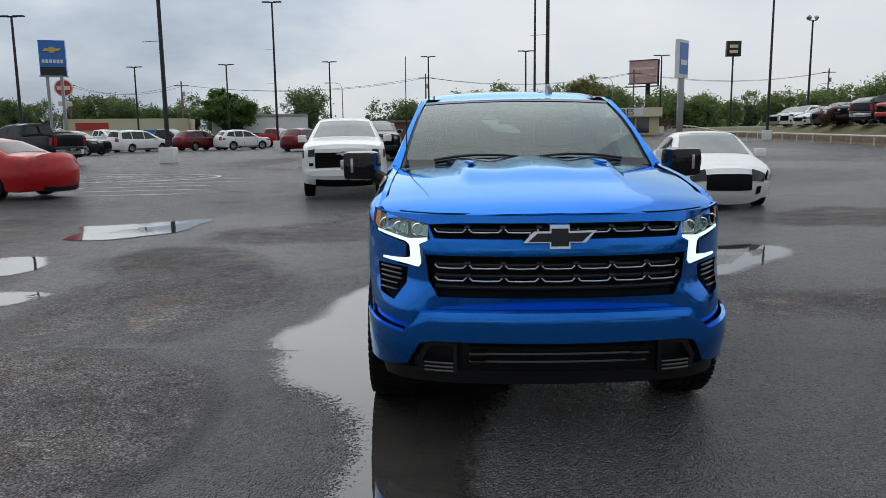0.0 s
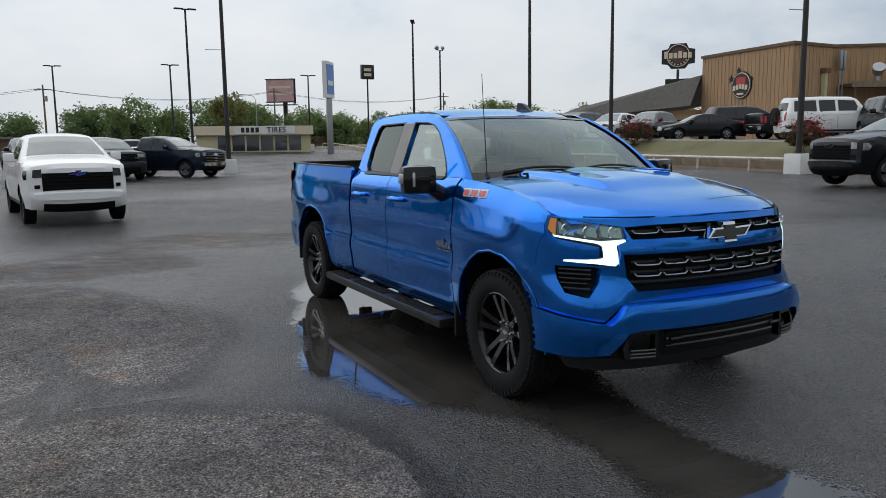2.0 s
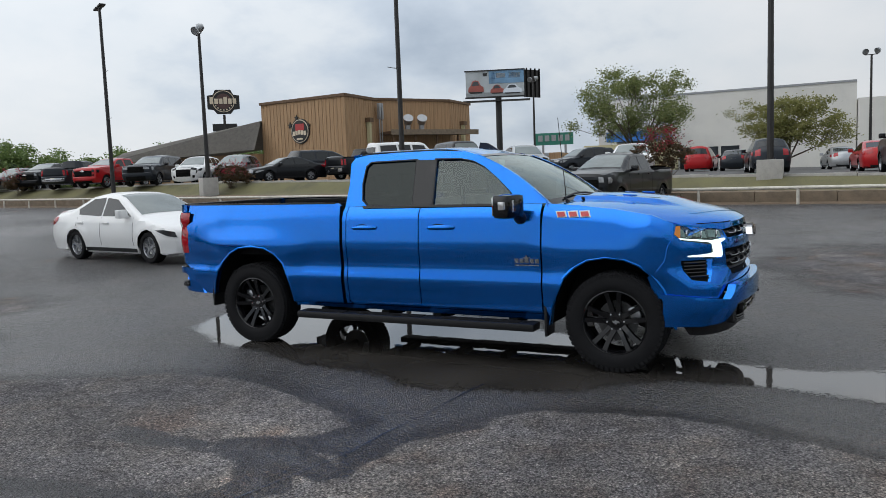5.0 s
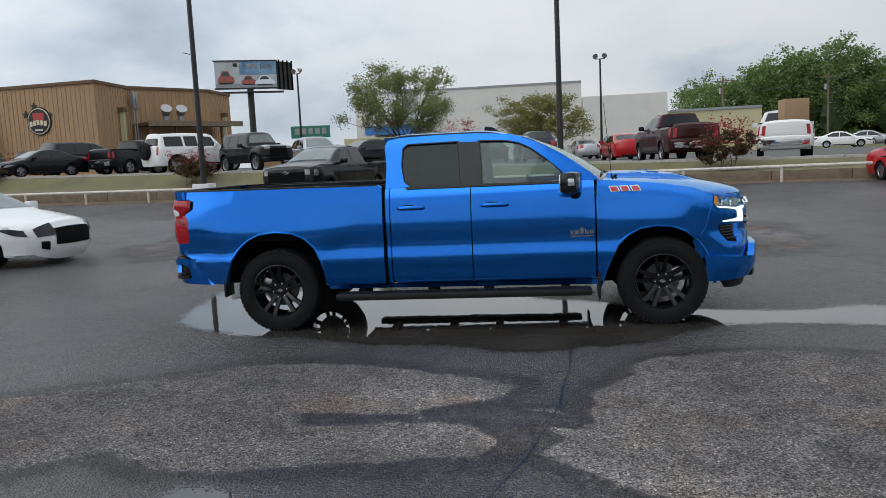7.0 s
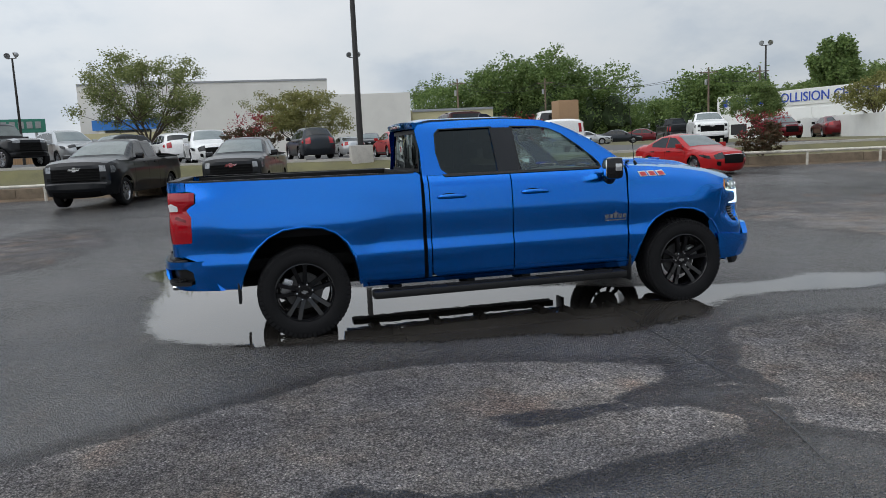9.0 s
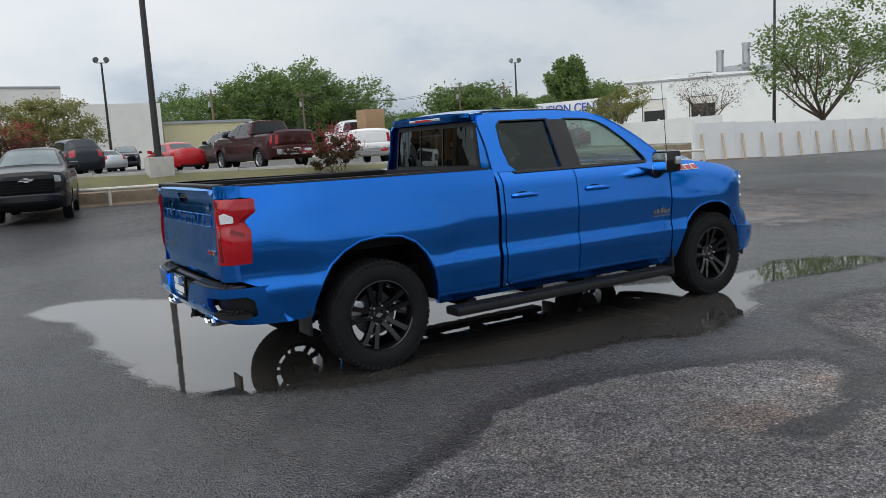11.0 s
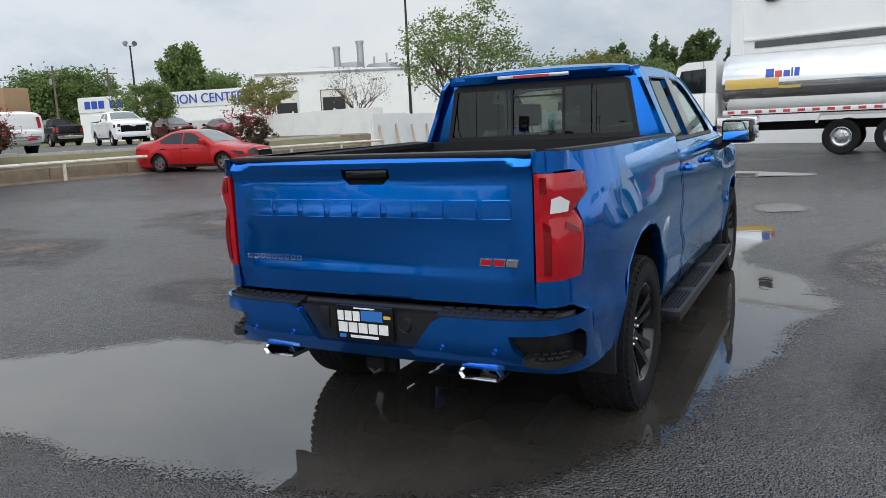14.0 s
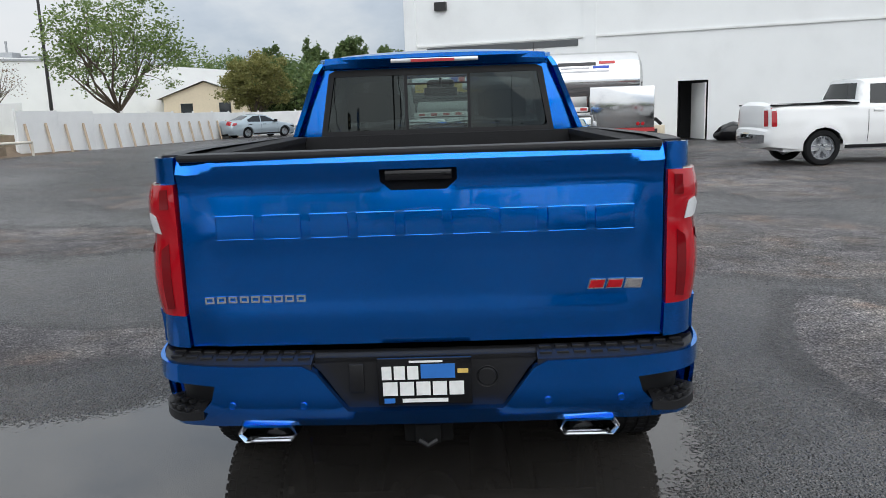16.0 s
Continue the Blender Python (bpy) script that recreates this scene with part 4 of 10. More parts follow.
w3b, L3b = along((57.6, 30.4), (62.6, 30.6))
slab(rest, "parapet_cap", w3, -0.1, L3 + 0.1, 8.66, 8.88, CEDAR_DARK, -0.3, 0.12)
slab(rest, "parapet_cap", w3b, -0.1, L3b + 0.1, 8.66, 8.88, CEDAR_DARK, -0.3, 0.12)
slab(rest, "awning", w3, 0.3, L3 + 1.4, 5.55, 5.8, CEDAR_DARK, 0.0, 2.6)
slab(rest, "awning_edge", w3, 0.2, L3 + 1.5, 5.45, 5.9, TIMBER, 2.6, 2.72)
for k in range(4):
    slab(rest, "awning_post", w3, 0.5 + k * 2.2, 0.65 + k * 2.2, 1.3, 5.55, CEDAR_DARK, 2.2, 2.4)
slab(rest, "window", w3, 1.2, 6.0, 2.2, 3.8, SHOP_GLASS, 0.0, 0.05)
for s in (2.6, 4.0):
    vb = bmesh.new()
    p = w3(s, 5.8, 1.2)
    add_rod(vb, p, p + Vector((0, 0, 0.8)), 0.26, 0.26, 14)
    add_rod(vb, p + Vector((0, 0, 0.8)), p + Vector((-0.35, -0.3, 1.2)), 0.36, 0.46, 14)
    part("roof_vent", vb, GALV, rest)
for w, s in ((w2, 3.4), (w3b, 2.6)):
    slab(rest, "downpipe", w, s, s + 0.34, 1.5, 6.6, STUCCO_TAN, 0.05, 0.36)
    slab(rest, "downpipe_cap", w, s - 0.15, s + 0.5, 6.6, 6.95, CEDAR_DARK, 0.0, 0.5)
disc(rest, "round_sign", w1, 4.7, 6.0, 1.08, BLACK_TXT, 0.0, 0.10, "round black, red and cream wall sign")
disc(rest, "sign_ring", w1, 4.7, 6.0, 0.99, CREAM, 0.10, 0.13)
disc(rest, "sign_field", w1, 4.7, 6.0, 0.92, BLACK_TXT, 0.13, 0.16)
slab(rest, "sign_banner", w1, 4.25, 5.25, 6.05, 6.62, RED_SIGN, 0.16, 0.19)
for k in range(5):
    slab(rest, "sign_bar", w1, 3.93 + 0.32 * k, 4.17 + 0.32 * k, 5.62 + 0.05 * (2 - abs(k - 2)), 6.0 + 0.05 * (2 - abs(k - 2)), CREAM, 0.16, 0.21)
slab(rest, "sign_bar", w1, 4.35, 5.05, 5.26, 5.40, CREAM, 0.16, 0.20)
for s_, z_, r_ in ((3.55, 6.55, 0.30), (4.35, 7.15, 0.26), (5.75, 6.45, 0.16)):
    sb_ = bmesh.new()
    star_ = [((r_ if k % 2 == 0 else r_ * 0.4) * math.sin(k * math.pi / 5), (r_ if k % 2 == 0 else r_ * 0.4) * math.cos(k * math.pi / 5)) for k in range(10)]
    add_prism(sb_, star_, lambda u, v: w1(s_ + u, z_ + v, 0.12), w1(0, 0, -0.10) - w1(0, 0, 0))
    part("sign_star", sb_, BLACK_TXT, rest, smooth=False)
for s in np.arange(0.25, L3, 0.41):
    slab(rest, "batten", w3, s, s + 0.07, 5.95, 8.66, CEDAR, 0.0, 0.03)
for s in np.arange(0.25, L3b, 0.41):
    slab(rest, "batten", w3b, s, s + 0.07, 1.3, 8.66, CEDAR, 0.0, 0.03)
# standing pipes at the step between the two halves
for k in range(2):
    pb_ = bmesh.new()
    p = w2(L2 - 0.35 + 0.42 * k, 1.3, 0.45)
    add_rod(pb_, p, p + Vector((0, 0, 7.0)), 0.06, 0.06, 8)
    add_box(pb_, p.x - 0.14, p.x + 0.14, p.y - 0.14, p.y + 0.14, 6.9, 8.3, 0.03)
    part("standing_pipe", pb_, GALV, rest)
for s in (1.6, 6.0):
    slab(rest, "red_notice", w1, s, s + 0.3, 2.2, 2.9, RED_SIGN, 0.0, 0.04)
wing = bmesh.new()
for q in (((46.4, 43.6, 7.2), (44.6, 43.0, 4.6), (42.6, 61.0, 3.9), (46.6, 61.5, 5.2)), ((46.4, 43.6, 7.2), (46.6, 61.5, 5.2), (54, 62, 4.2), (54, 44, 5.5))):
    wing.faces.new([wing.verts.new(p) for p in q])
bmesh.ops.solidify(wing, geom=list(wing.faces), thickness=0.2)
part("shingled_roof", wing, SHINGLE, rest, smooth=False)
block(rest, "wing_wall", [(45.4, 43.7), (45.2, 60.5), (53, 61), (53, 44)], 1.2, 4.3, CEDAR)
ww, LW = along((45.2, 60.5), (45.4, 43.7))
for k in range(5):
    slab(rest, "window", ww, 1.5 + 3.2 * k, 3.3 + 3.2 * k, 2.1, 3.5, SHOP_GLASS, 0.0, 0.06)

# round-headed pole sign of the restaurant
sg_ = thing("pole_sign", pose(64.4, 64.5, 1.6), "black and cream rounded pole sign of the restaurant", "sign")
b_ = bmesh.new(); add_rod(b_, (0, 0, 0), (0, 0, 8.6), 0.16, 0.16, 10); part("post", b_, POLE_PAINT, sg_)
wf, _ = along((-1.55, 1.75), (1.55, -1.75))
b_ = bmesh.new()
shape = [(-1.9 + 0, -0.9), (-1.9, 0.7), (-1.2, 0.8), (-0.9, 1.4), (0.9, 1.4), (1.2, 0.8), (1.9, 0.7), (1.9, -0.9), (1.2, -1.0), (0.8, -1.5), (-0.8, -1.5), (-1.2, -1.0)]
add_prism(b_, shape, lambda u, v: wf(2.34 + u, 10.2 + v, 0.25), wf(0, 0, -0.5) - wf(0, 0, 0))
part("sign_box", b_, BLACK_TXT, sg_, smooth=False)
disc(sg_, "sign_disc", wf, 2.34, 10.2, 1.32, CREAM, 0.25, 0.30)
disc(sg_, "sign_disc", wf, 2.34, 10.2, 1.22, BLACK_TXT, 0.30, 0.34)
disc(sg_, "sign_disc", wf, 2.34, 10.2, 0.92, SIGN_SMOKE, 0.34, 0.36)
for k in range(6):
    slab(sg_, "sign_bar", wf, 0.74 + 0.54 * k, 1.16 + 0.54 * k, 9.88, 10.52 if k % 3 else 10.72, CREAM, 0.36, 0.40)
for k in range(7):
    a_ = radians(-150 + 20 * k)
    disc(sg_, "sign_stud", wf, 2.34 + 1.06 * math.cos(a_), 10.2 + 1.06 * math.sin(a_), 0.09, CREAM, 0.34, 0.37)
slab(sg_, "lower_panel", wf, 0.9, 3.8, 6.6, 7.5, BLACK_TXT, -0.1, 0.1)

# large pale building behind the raised lot
hall = thing("showroom_building", pose(0, 0, 0), "large pale grey showroom building with blue entrance canopy", "building")
block(hall, "wall", [(86.5, 24), (86.6, -4.2), (110, -4.2), (110, 24)], 0.8, 10.3, STUCCO_GREY)
block(hall, "wall", [(86.0, -4.3), (85.6, -14.2), (108, -14.2), (108, -4.3)], 0.8, 8.4, STUCCO_GREY)
wh_, LH = along((86.5, 24), (86.6, -4.2))
slab(hall, "parapet_cap", wh_, 0, LH, 10.2, 10.42, GALV, -0.2, 0.08)
for k in range(7):
    slab(hall, "shop_window", wh_, 0.6 + 2.3 * k, 2.6 + 2.3 * k, 1.3, 4.0, SHOP_GLASS, 0.0, 0.05)
slab(hall, "canopy", wh_, 2.0, 8.9, 5.0, 6.1, BLUE_SIGN, 0.0, 4.0)
for s in (2.6, 8.1):
    slab(hall, "canopy_column", wh_, s, s + 0.6, 1.1, 5.0, WHITE_PAINT, 3.2, 3.8)
wh2, _ = along((86.0, -4.3), (85.6, -14.2))
slab(hall, "door", wh2, 2.0, 3.0, 1.1, 3.2, SHOP_GLASS, 0.0, 0.05)
for x, y in ((92, 16), (95, 2)):
    b_ = bmesh.new(); add_box(b_, x, x + 3, y, y + 4, 10.3, 11.1); part("roof_unit", b_, GALV, hall)
shed = thing("warehouse", pose(0, 0, 0), "low pale yellow metal warehouse", "building")
block(shed, "wall", [(88.6, -15), (87.6, -25.5), (108, -25.5), (108, -15)], 0.8, 6.3, STUCCO_TAN)
ws_, LS = along((88.6, -15), (87.6, -25.5))
slab(shed, "roof_edge", ws_, 0, LS, 6.1, 6.4, GALV, -0.2, 0.15)

# body shop
shop = thing("body_shop", pose(0, 0, 0), "long white body shop with blue lettering and roll-up doors", "building")
block(shop, "wall", [(66.0, -44.2), (46.6, -48.4), (44, -62), (64, -58)], 0.8, 5.5, WALL_WHITE)
block(shop, "wall", [(46.4, -48.2), (33.0, -55.8), (20.0, -64), (34, -84), (60, -70)], 0.8, 7.0, WALL_WHITE, tops=[7.2, 6.6, 5.6, 5.6, 7.2])
wb_, LB = along((66.0, -44.2), (46.6, -48.4))
slab(shop, "fascia_band", wb_, 0, LB, 4.0, 5.45, WHITE_PAINT, 0.0, 0.08)
sign_text(shop, "wall_lettering", "COLLISION CENTER", wb_, 13.0, 4.72, 1.25, SIGN_BLUE_TXT, 0.12)
for k in range(7):
    slab(shop, "name_bar", wb_, 0.8 + 0.82 * k + (0.5 if k > 2 else 0), 1.45 + 0.82 * k + (0.5 if k > 2 else 0), 4.35, 5.1, SIGN_BLUE_TXT, 0.08, 0.12)
for k in range(5):
    dr = slab(shop, "roll_up_door", wb_, 1.6 + 3.7 * k, 4.3 + 3.7 * k, 1.0, 3.7, WALL_WHITE, 0.0, 0.05)
    slab(shop, "door_window", wb_, 1.9 + 3.7 * k, 4.0 + 3.7 * k, 1.4, 2.5, DARK_OPENING, 0.05, 0.07)
wt_, LT = along((46.4, -48.2), (33.0, -55.8))
for s0, s1, z0, z1 in ((1.85, 3.75, 1.2, 3.85), (6.15, 8.25, 1.2, 4.22)):
    slab(shop, "bay_door", wt_, s0 - 0.12, s1 + 0.12, z0, 4.85, STUCCO_GREY, 0.0, 0.05)
    slab(shop, "door_jamb", wt_, s0 - 0.20, s0 - 0.12, z0, 4.92, PAINT["grey"], 0.0, 0.07)
    slab(shop, "door_jamb", wt_, s1 + 0.12, s1 + 0.20, z0, 4.92, STUCCO_GREY, 0.0, 0.07)
    slab(shop, "door_lintel", wt_, s0 - 0.12, s1 + 0.12, 4.85, 4.92, PAINT["grey"], 0.0, 0.07)
    slab(shop, "bay_opening", wt_, s0, s1, z0, z1, DARK_OPENING, 0.05, 0.08)
for s0, z0 in ((4.2, 6.0), (10.6, 5.7)):
    slab(shop, "wall_lamp", wt_, s0, s0 + 0.3, z0, z0 + 0.28, WHITE_PAINT, 0.0, 0.22)
slab(shop, "roof_edge", wt_, 0, LT, 6.45, 6.62, GALV, -0.4, 0.1)
for x, y, h, r_ in ((51.6, -69.2, 3.5, 0.40), (49.3, -70.8, 4.1, 0.42), (47.9, -71.6, 2.2, 0.12), (46.6, -72.4, 2.6, 0.10)):
    b_ = bmesh.new()
    add_rod(b_, (x, y, 6.2), (x, y, 7.2 + h), r_, r_, 14)
    add_rod(b_, (x, y, 7.0 + h), (x, y, 7.3 + h), r_ * 1.18, r_ * 1.18, 14)
    part("chimney", b_, GALV, shop)
for x, y, w_, h in ((53.6, -68.0, 1.2, 1.3), (50.4, -70.0, 1.6, 1.7), (47.0, -72.2, 1.5, 1.5), (44.6, -73.8, 1.0, 1.2)):
    b_ = bmesh.new(); add_box(b_, x - w_, x + w_, y - 0.8, y + 0.8, 6.2, 7.2 + h, 0.05); part("roof_unit", b_, GALV, shop)

# white building behind the tank truck, with an open door
end = thing("service_building", pose(0, 0, 0), "tall white block service building with an open door", "building")
A_, B_ = (2.1, -25.95), (-30.2, -15.2)
we, LE = along(A_, B_)
door = [(11.20, 0.03), (12.30, 0.03), (12.30, 2.28), (11.20, 2.28)]
b_ = bmesh.new()
add_sheet(b_, [(0, 0), (LE, 0), (LE, 6.6), (0, 6.6)], lambda u, v: we(u, v), 1.5, holes=[door], rim=lambda u, v: we(0, 0, -0.25) - we(0, 0, 0))
part("wall", b_, WALL_WHITE, end, smooth=False)
wl_, LL = along((1.1, -39.5), A_)
slab(end, "side_wall", wl_, 0, LL, 0, 6.6, WALL_WHITE, -0.3, 0.0)
slab(end, "roof_slab", we, 0, LE, 6.5, 6.6, STUCCO_GREY, -14, -0.26)
slab(end, "parapet_cap", we, -0.1, LE, 6.6, 6.72, WHITE_PAINT, -0.4, 0.06)
slab(end, "wall_ledge", we, 0.1, LE, 4.10, 4.18, WHITE_PAINT, 0.0, 0.05)
for s in (0.05, 7.6, 19.3, 27.0):
    slab(end, "pilaster", we, s, s + 0.5, 0, 6.6, WALL_WHITE, 0.0, 0.07)
slab(end, "high_slot", we, 1.0, 7.4, 3.80, 4.06, PAINT["grey"], 0.0, 0.02)
slab(end, "doorway_dark", we, 10.8, 12.7, 0, 2.6, DARK_OPENING, -2.2, -2.1)
slab(end, "doorway_jamb", we, 10.8, 11.20, 0, 2.3, DARK_OPENING, -2.1, -0.26)
slab(end, "doorway_jamb", we, 12.30, 12.7, 0, 2.3, DARK_OPENING, -2.1, -0.26)
leaf = bmesh.new()
p0 = we(12.24, 0.06, -0.05)
d_ = (we(11.75, 0, -0.9) - we(12.24, 0, -0.05)).normalized()
q_ = Vector((-d_.y, d_.x, 0)) * 0.045
vs_ = [leaf.verts.new(p0 + d_ * s + q_ * k + Vector((0, 0, z))) for k in (0, 1) for s, z in ((0, 0), (1.05, 0), (1.05, 2.12), (0, 2.12))]
for q in ((3, 2, 1, 0), (4, 5, 6, 7), (0, 1, 5, 4), (1, 2, 6, 5), (2, 3, 7, 6), (3, 0, 4, 7)):
    leaf.faces.new([vs_[i] for i in q])
part("open_door", leaf, WHITE_PAINT, end, "white door standing open", smooth=False)
slab(end, "wall_lamp", we, 1.45, 1.95, 5.55, 5.88, POLE_PAINT, 0.0, 0.18)
for k in range(9):
    slab(end, "vent_slat", we, 20.4, 22.4, 3.4 + 0.2 * k, 3.52 + 0.2 * k, POLE_PAINT, 0.0, 0.06)
# clutter at the door
gs = thing("generator", Matrix.Translation(we(10.35, ground_z(-7, -21.5), 0.6)) @ pose(0, 0, 0, 0, 0, -20), "tan boxed machine on the ground by the door", "machine")
b_ = bmesh.new(); add_box(b_, -0.42, 0.42, -0.3, 0.3, 0.06, 0.62, 0.03); part("case", b_, CREAM, gs)
b_ = bmesh.new(); add_box(b_, -0.2, 0.2, 0.3, 0.32, 0.15, 0.5, 0.01); part("panel", b_, DARK_OPENING, gs)
b_ = bmesh.new(); add_tube(b_, [(-0.3, 0, 0.66), (-0.1, 0.1, 0.85), (0.2, 0.0, 0.80), (0.35, -0.1, 0.66)], 0.07, 8); part("hose", b_, RUBBER, gs)
b_ = bmesh.new(); add_box(b_, -0.5, 0.5, -0.35, 0.35, 0.0, 0.06); part("pallet", b_, TIMBER, gs)
for k in range(3):
    random.seed(70 + k)
    p = we(13.1 + 1.0 * k, ground_z(-10, -21), 0.7 + 0.1 * k)
    b_ = bmesh.new()
    bmesh.ops.create_icosphere(b_, subdivisions=3, radius=0.5)
    for v in b_.verts:
        n_ = noise.noise(v.co * 2.2 + Vector((k * 5, 0, 0)))
        v.co = Vector((v.co.x * 1.15, v.co.y * 0.8, max(-0.02, v.co.z * 0.75 + 0.28))) * (1 + 0.28 * n_)
    lone("refuse_bag", b_, GLOSS_BLACK, "full black plastic refuse bag on the asphalt", "refuse bag", "bags by the wall", m=Matrix.Translation(p))

# tyre shop
ts = thing("tyre_shop", pose(0, 0, 0), "low tan tyre shop with wide front windows", "building")
ta, tb_ = (11.0, 80.2), (22.6, 77.0)
block(ts, "wall", [ta, tb_, (25, 86), (13, 89)], 0.9, 3.95, STUCCO_TAN)
wk, LK = along(ta, tb_)
slab(ts, "fascia", wk, -0.3, LK + 0.3, 3.0, 3.95, CREAM, 0.0, 0.5)
slab(ts, "sign_board", wk, 4.0, 10.4, 3.1, 3.95, WHITE_PAINT, 0.5, 0.58)
sign_text(ts, "sign_lettering", "TIRES", wk, 8.4, 3.5, 0.85, BLACK_TXT, 0.62)
for k in range(4):
    slab(ts, "name_bar", wk, 4.7 + 0.5 * k, 5.05 + 0.5 * k, 3.25, 3.78, BLACK_TXT, 0.58, 0.62)
for k in range(6):
    slab(ts, "shop_window", wk, 2.2 + 1.5 * k, 3.5 + 1.5 * k, 1.3, 2.9, SHOP_GLASS, 0.0, 0.05)

# low shops far off
fs_ = thing("shop_row", pose(0, 0, 0), "distant row of low tan shops with blue awning", "building")
block(fs_, "wall", [(-50, 95), (-35, 99), (-37, 108), (-52, 104)], 0.2, 3.9, STUCCO_TAN)
wq, LQ = along((-50, 95), (-35, 99))
slab(fs_, "awning", wq, 6, 14, 1.6, 2.4, BLUE_SIGN, 0.0, 1.2)
slab(fs_, "sign_board", wq, 1.5, 5.5, 2.4, 3.4, RED_SIGN, 0.0, 0.1)
for k in range(6):
    slab(fs_, "shop_window", wq, 1 + 2.3 * k, 2.8 + 2.3 * k, 0.5, 1.5, SHOP_GLASS, 0.0, 0.05)
fb_ = thing("storage_building", pose(0, 0, 0), "distant white metal building with low gable", "building")
block(fb_, "wall", [(-33, 103), (-20, 106), (-22, 116), (-35, 113)], 0.2, 4.3, WALL_WHITE)
wq2, _ = along((-33, 103), (-20, 106))
slab(fb_, "roof_edge", wq2, 0, 13.3, 4.2, 4.5, GALV, -0.3, 0.2)
wb2 = thing("long_shed", pose(0, 0, 0), "distant brown shed with long low roof", "building")
block(wb2, "wall", [(-18, 112), (2, 114), (2, 122), (-18, 120)], 0.2, 3.2, CEDAR_DARK)
slab(wb2, "roof", along((-18, 112), (2, 114))[0], -0.3, 20.4, 3.2, 3.5, SHINGLE, -8, 0.4)

# houses beyond the fence
for x, y, a, mt in ((22.5, -62.0, 12, CREAM), (29.5, -63.5, 14, STUCCO_GREY)):
    hs = thing("house", pose(x, y, 0.6, 0, 0, a), "small distant house with gabled shingle roof", "house", "houses beyond the fence")
    b_ = bmesh.new(); add_box(b_, -3.5, 3.5, -3, 3, 0, 2.6); part("wall", b_, mt, hs, smooth=False)
    b_ = bmesh.new()
    P_ = [Vector(p) for p in ((-4, 3.4, 2.5), (4, 3.4, 2.5), (0, 3.4, 4.0), (-4, -3.4, 2.5), (4, -3.4, 2.5), (0, -3.4, 4.0))]
    v_ = [b_.verts.new(p) for p in P_]
    for q in ((0, 2, 5, 3), (2, 1, 4, 5)):
        b_.faces.new([v_[i] for i in q])
    part("roof", b_, SHINGLE, hs, smooth=False)
    b_ = bmesh.new(); b_.faces.new([b_.verts.new(p) for p in ((-3.6, 3.02, 2.6), (3.6, 3.02, 2.6), (0, 3.02, 3.9))]); part("gable", b_, mt, hs, smooth=False)
    for k in (-1, 1):
        b_ = bmesh.new(); add_box(b_, k * 1.6 - 0.5, k * 1.6 + 0.5, 2.98, 3.04, 1.0, 2.1); part("window", b_, SHOP_GLASS, hs)

# signs and billboards
ds = thing("pylon_sign", pose(-41, 76, 0.3), "tall blue dealer pylon sign on two white posts", "sign")
wd, _ = along((-1.3, -0.4), (1.3, 0.4))
for s in (0.55, 1.9):
    slab(ds, "post", wd, s, s + 0.28, 0, 7.8, GALV, -0.15, 0.15)
slab(ds, "sign_box", wd, 0.1, 2.6, 7.6, 11.2, BLUE_SIGN, -0.3, 0.3)
slab(ds, "sign_frame", wd, 0.0, 2.72, 7.5, 7.62, GALV, -0.33, 0.33)
slab(ds, "lower_panel", wd, 0.15, 2.55, 7.65, 8.5, POLE_PAINT, 0.3, 0.34)
b_ = bmesh.new()
add_prism(b_, [(u * 5.2, v * 5.2) for u, v in EMB_SHAPE], lambda u, v: wd(1.35 + u, 10.25 + v, 0.38), wd(0, 0, -0.06) - wd(0, 0, 0))
part("emblem", b_, GOLD, ds, smooth=False)
for k in range(6):
    slab(ds, "name_bar", wd, 0.35 + 0.35 * k, 0.6 + 0.35 * k, 8.9, 9.25, WHITE_PAINT, 0.3, 0.35)
bs = thing("round_sign", pose(-49, 94, 0.3), "round red and cream restaurant sign on a post", "sign")
b_ = bmesh.new(); add_rod(b_, (0, 0, 0), (0, 0, 6.6), 0.14, 0.14, 8); part("post", b_, GALV, bs)
wr, _ = along((-1, -0.4), (1, 0.4))
disc(bs, "sign_disc", wr, 1.08, 7.5, 1.1, CREAM, -0.15, 0.15)
disc(bs, "sign_disc", wr, 1.08, 7.5, 0.95, RED_SIGN, 0.15, 0.18)
slab(bs, "sign_bar", wr, 0.3, 1.85, 7.25, 7.75, CREAM, 0.18, 0.21)
slab(bs, "lower_panel", wr, 0.3, 1.9, 5.2, 5.8, CREAM, -0.1, 0.1)
ps = thing("pole_sign", pose(24.0, 74.5, 0.9), "narrow blue and white pole sign on grey post", "sign")
b_ = bmesh.new(); add_box(b_, -0.3, 0.3, -0.2, 0.2, 0, 6.0, 0.03); part("post", b_, GALV, ps)
wp_, _ = along((-0.75, -0.9), (0.75, 0.9))
slab(ps, "sign_frame", wp_, 0.0, 2.35, 5.9, 9.7, WHITE_PAINT, -0.22, 0.22)
slab(ps, "sign_face", wp_, 0.15, 2.2, 6.3, 9.4, BLUE_SIGN, 0.22, 0.26)
slab(ps, "sign_bar", wp_, 0.4, 1.9, 7.2, 7.7, WHITE_PAINT, 0.26, 0.29)
qs = thing("pole_sign", pose(38.2, 98.3, 1.2), "small dark square pole sign", "sign")
b_ = bmesh.new(); add_rod(b_, (0, 0, 0), (0, 0, 10.0), 0.12, 0.12, 8); part("post", b_, POLE_PAINT, qs)
b_ = bmesh.new(); add_box(b_, -0.95, 0.95, -0.3, 0.3, 9.9, 11.9, 0.05); part("sign_box", b_, BLACK_TXT, qs)
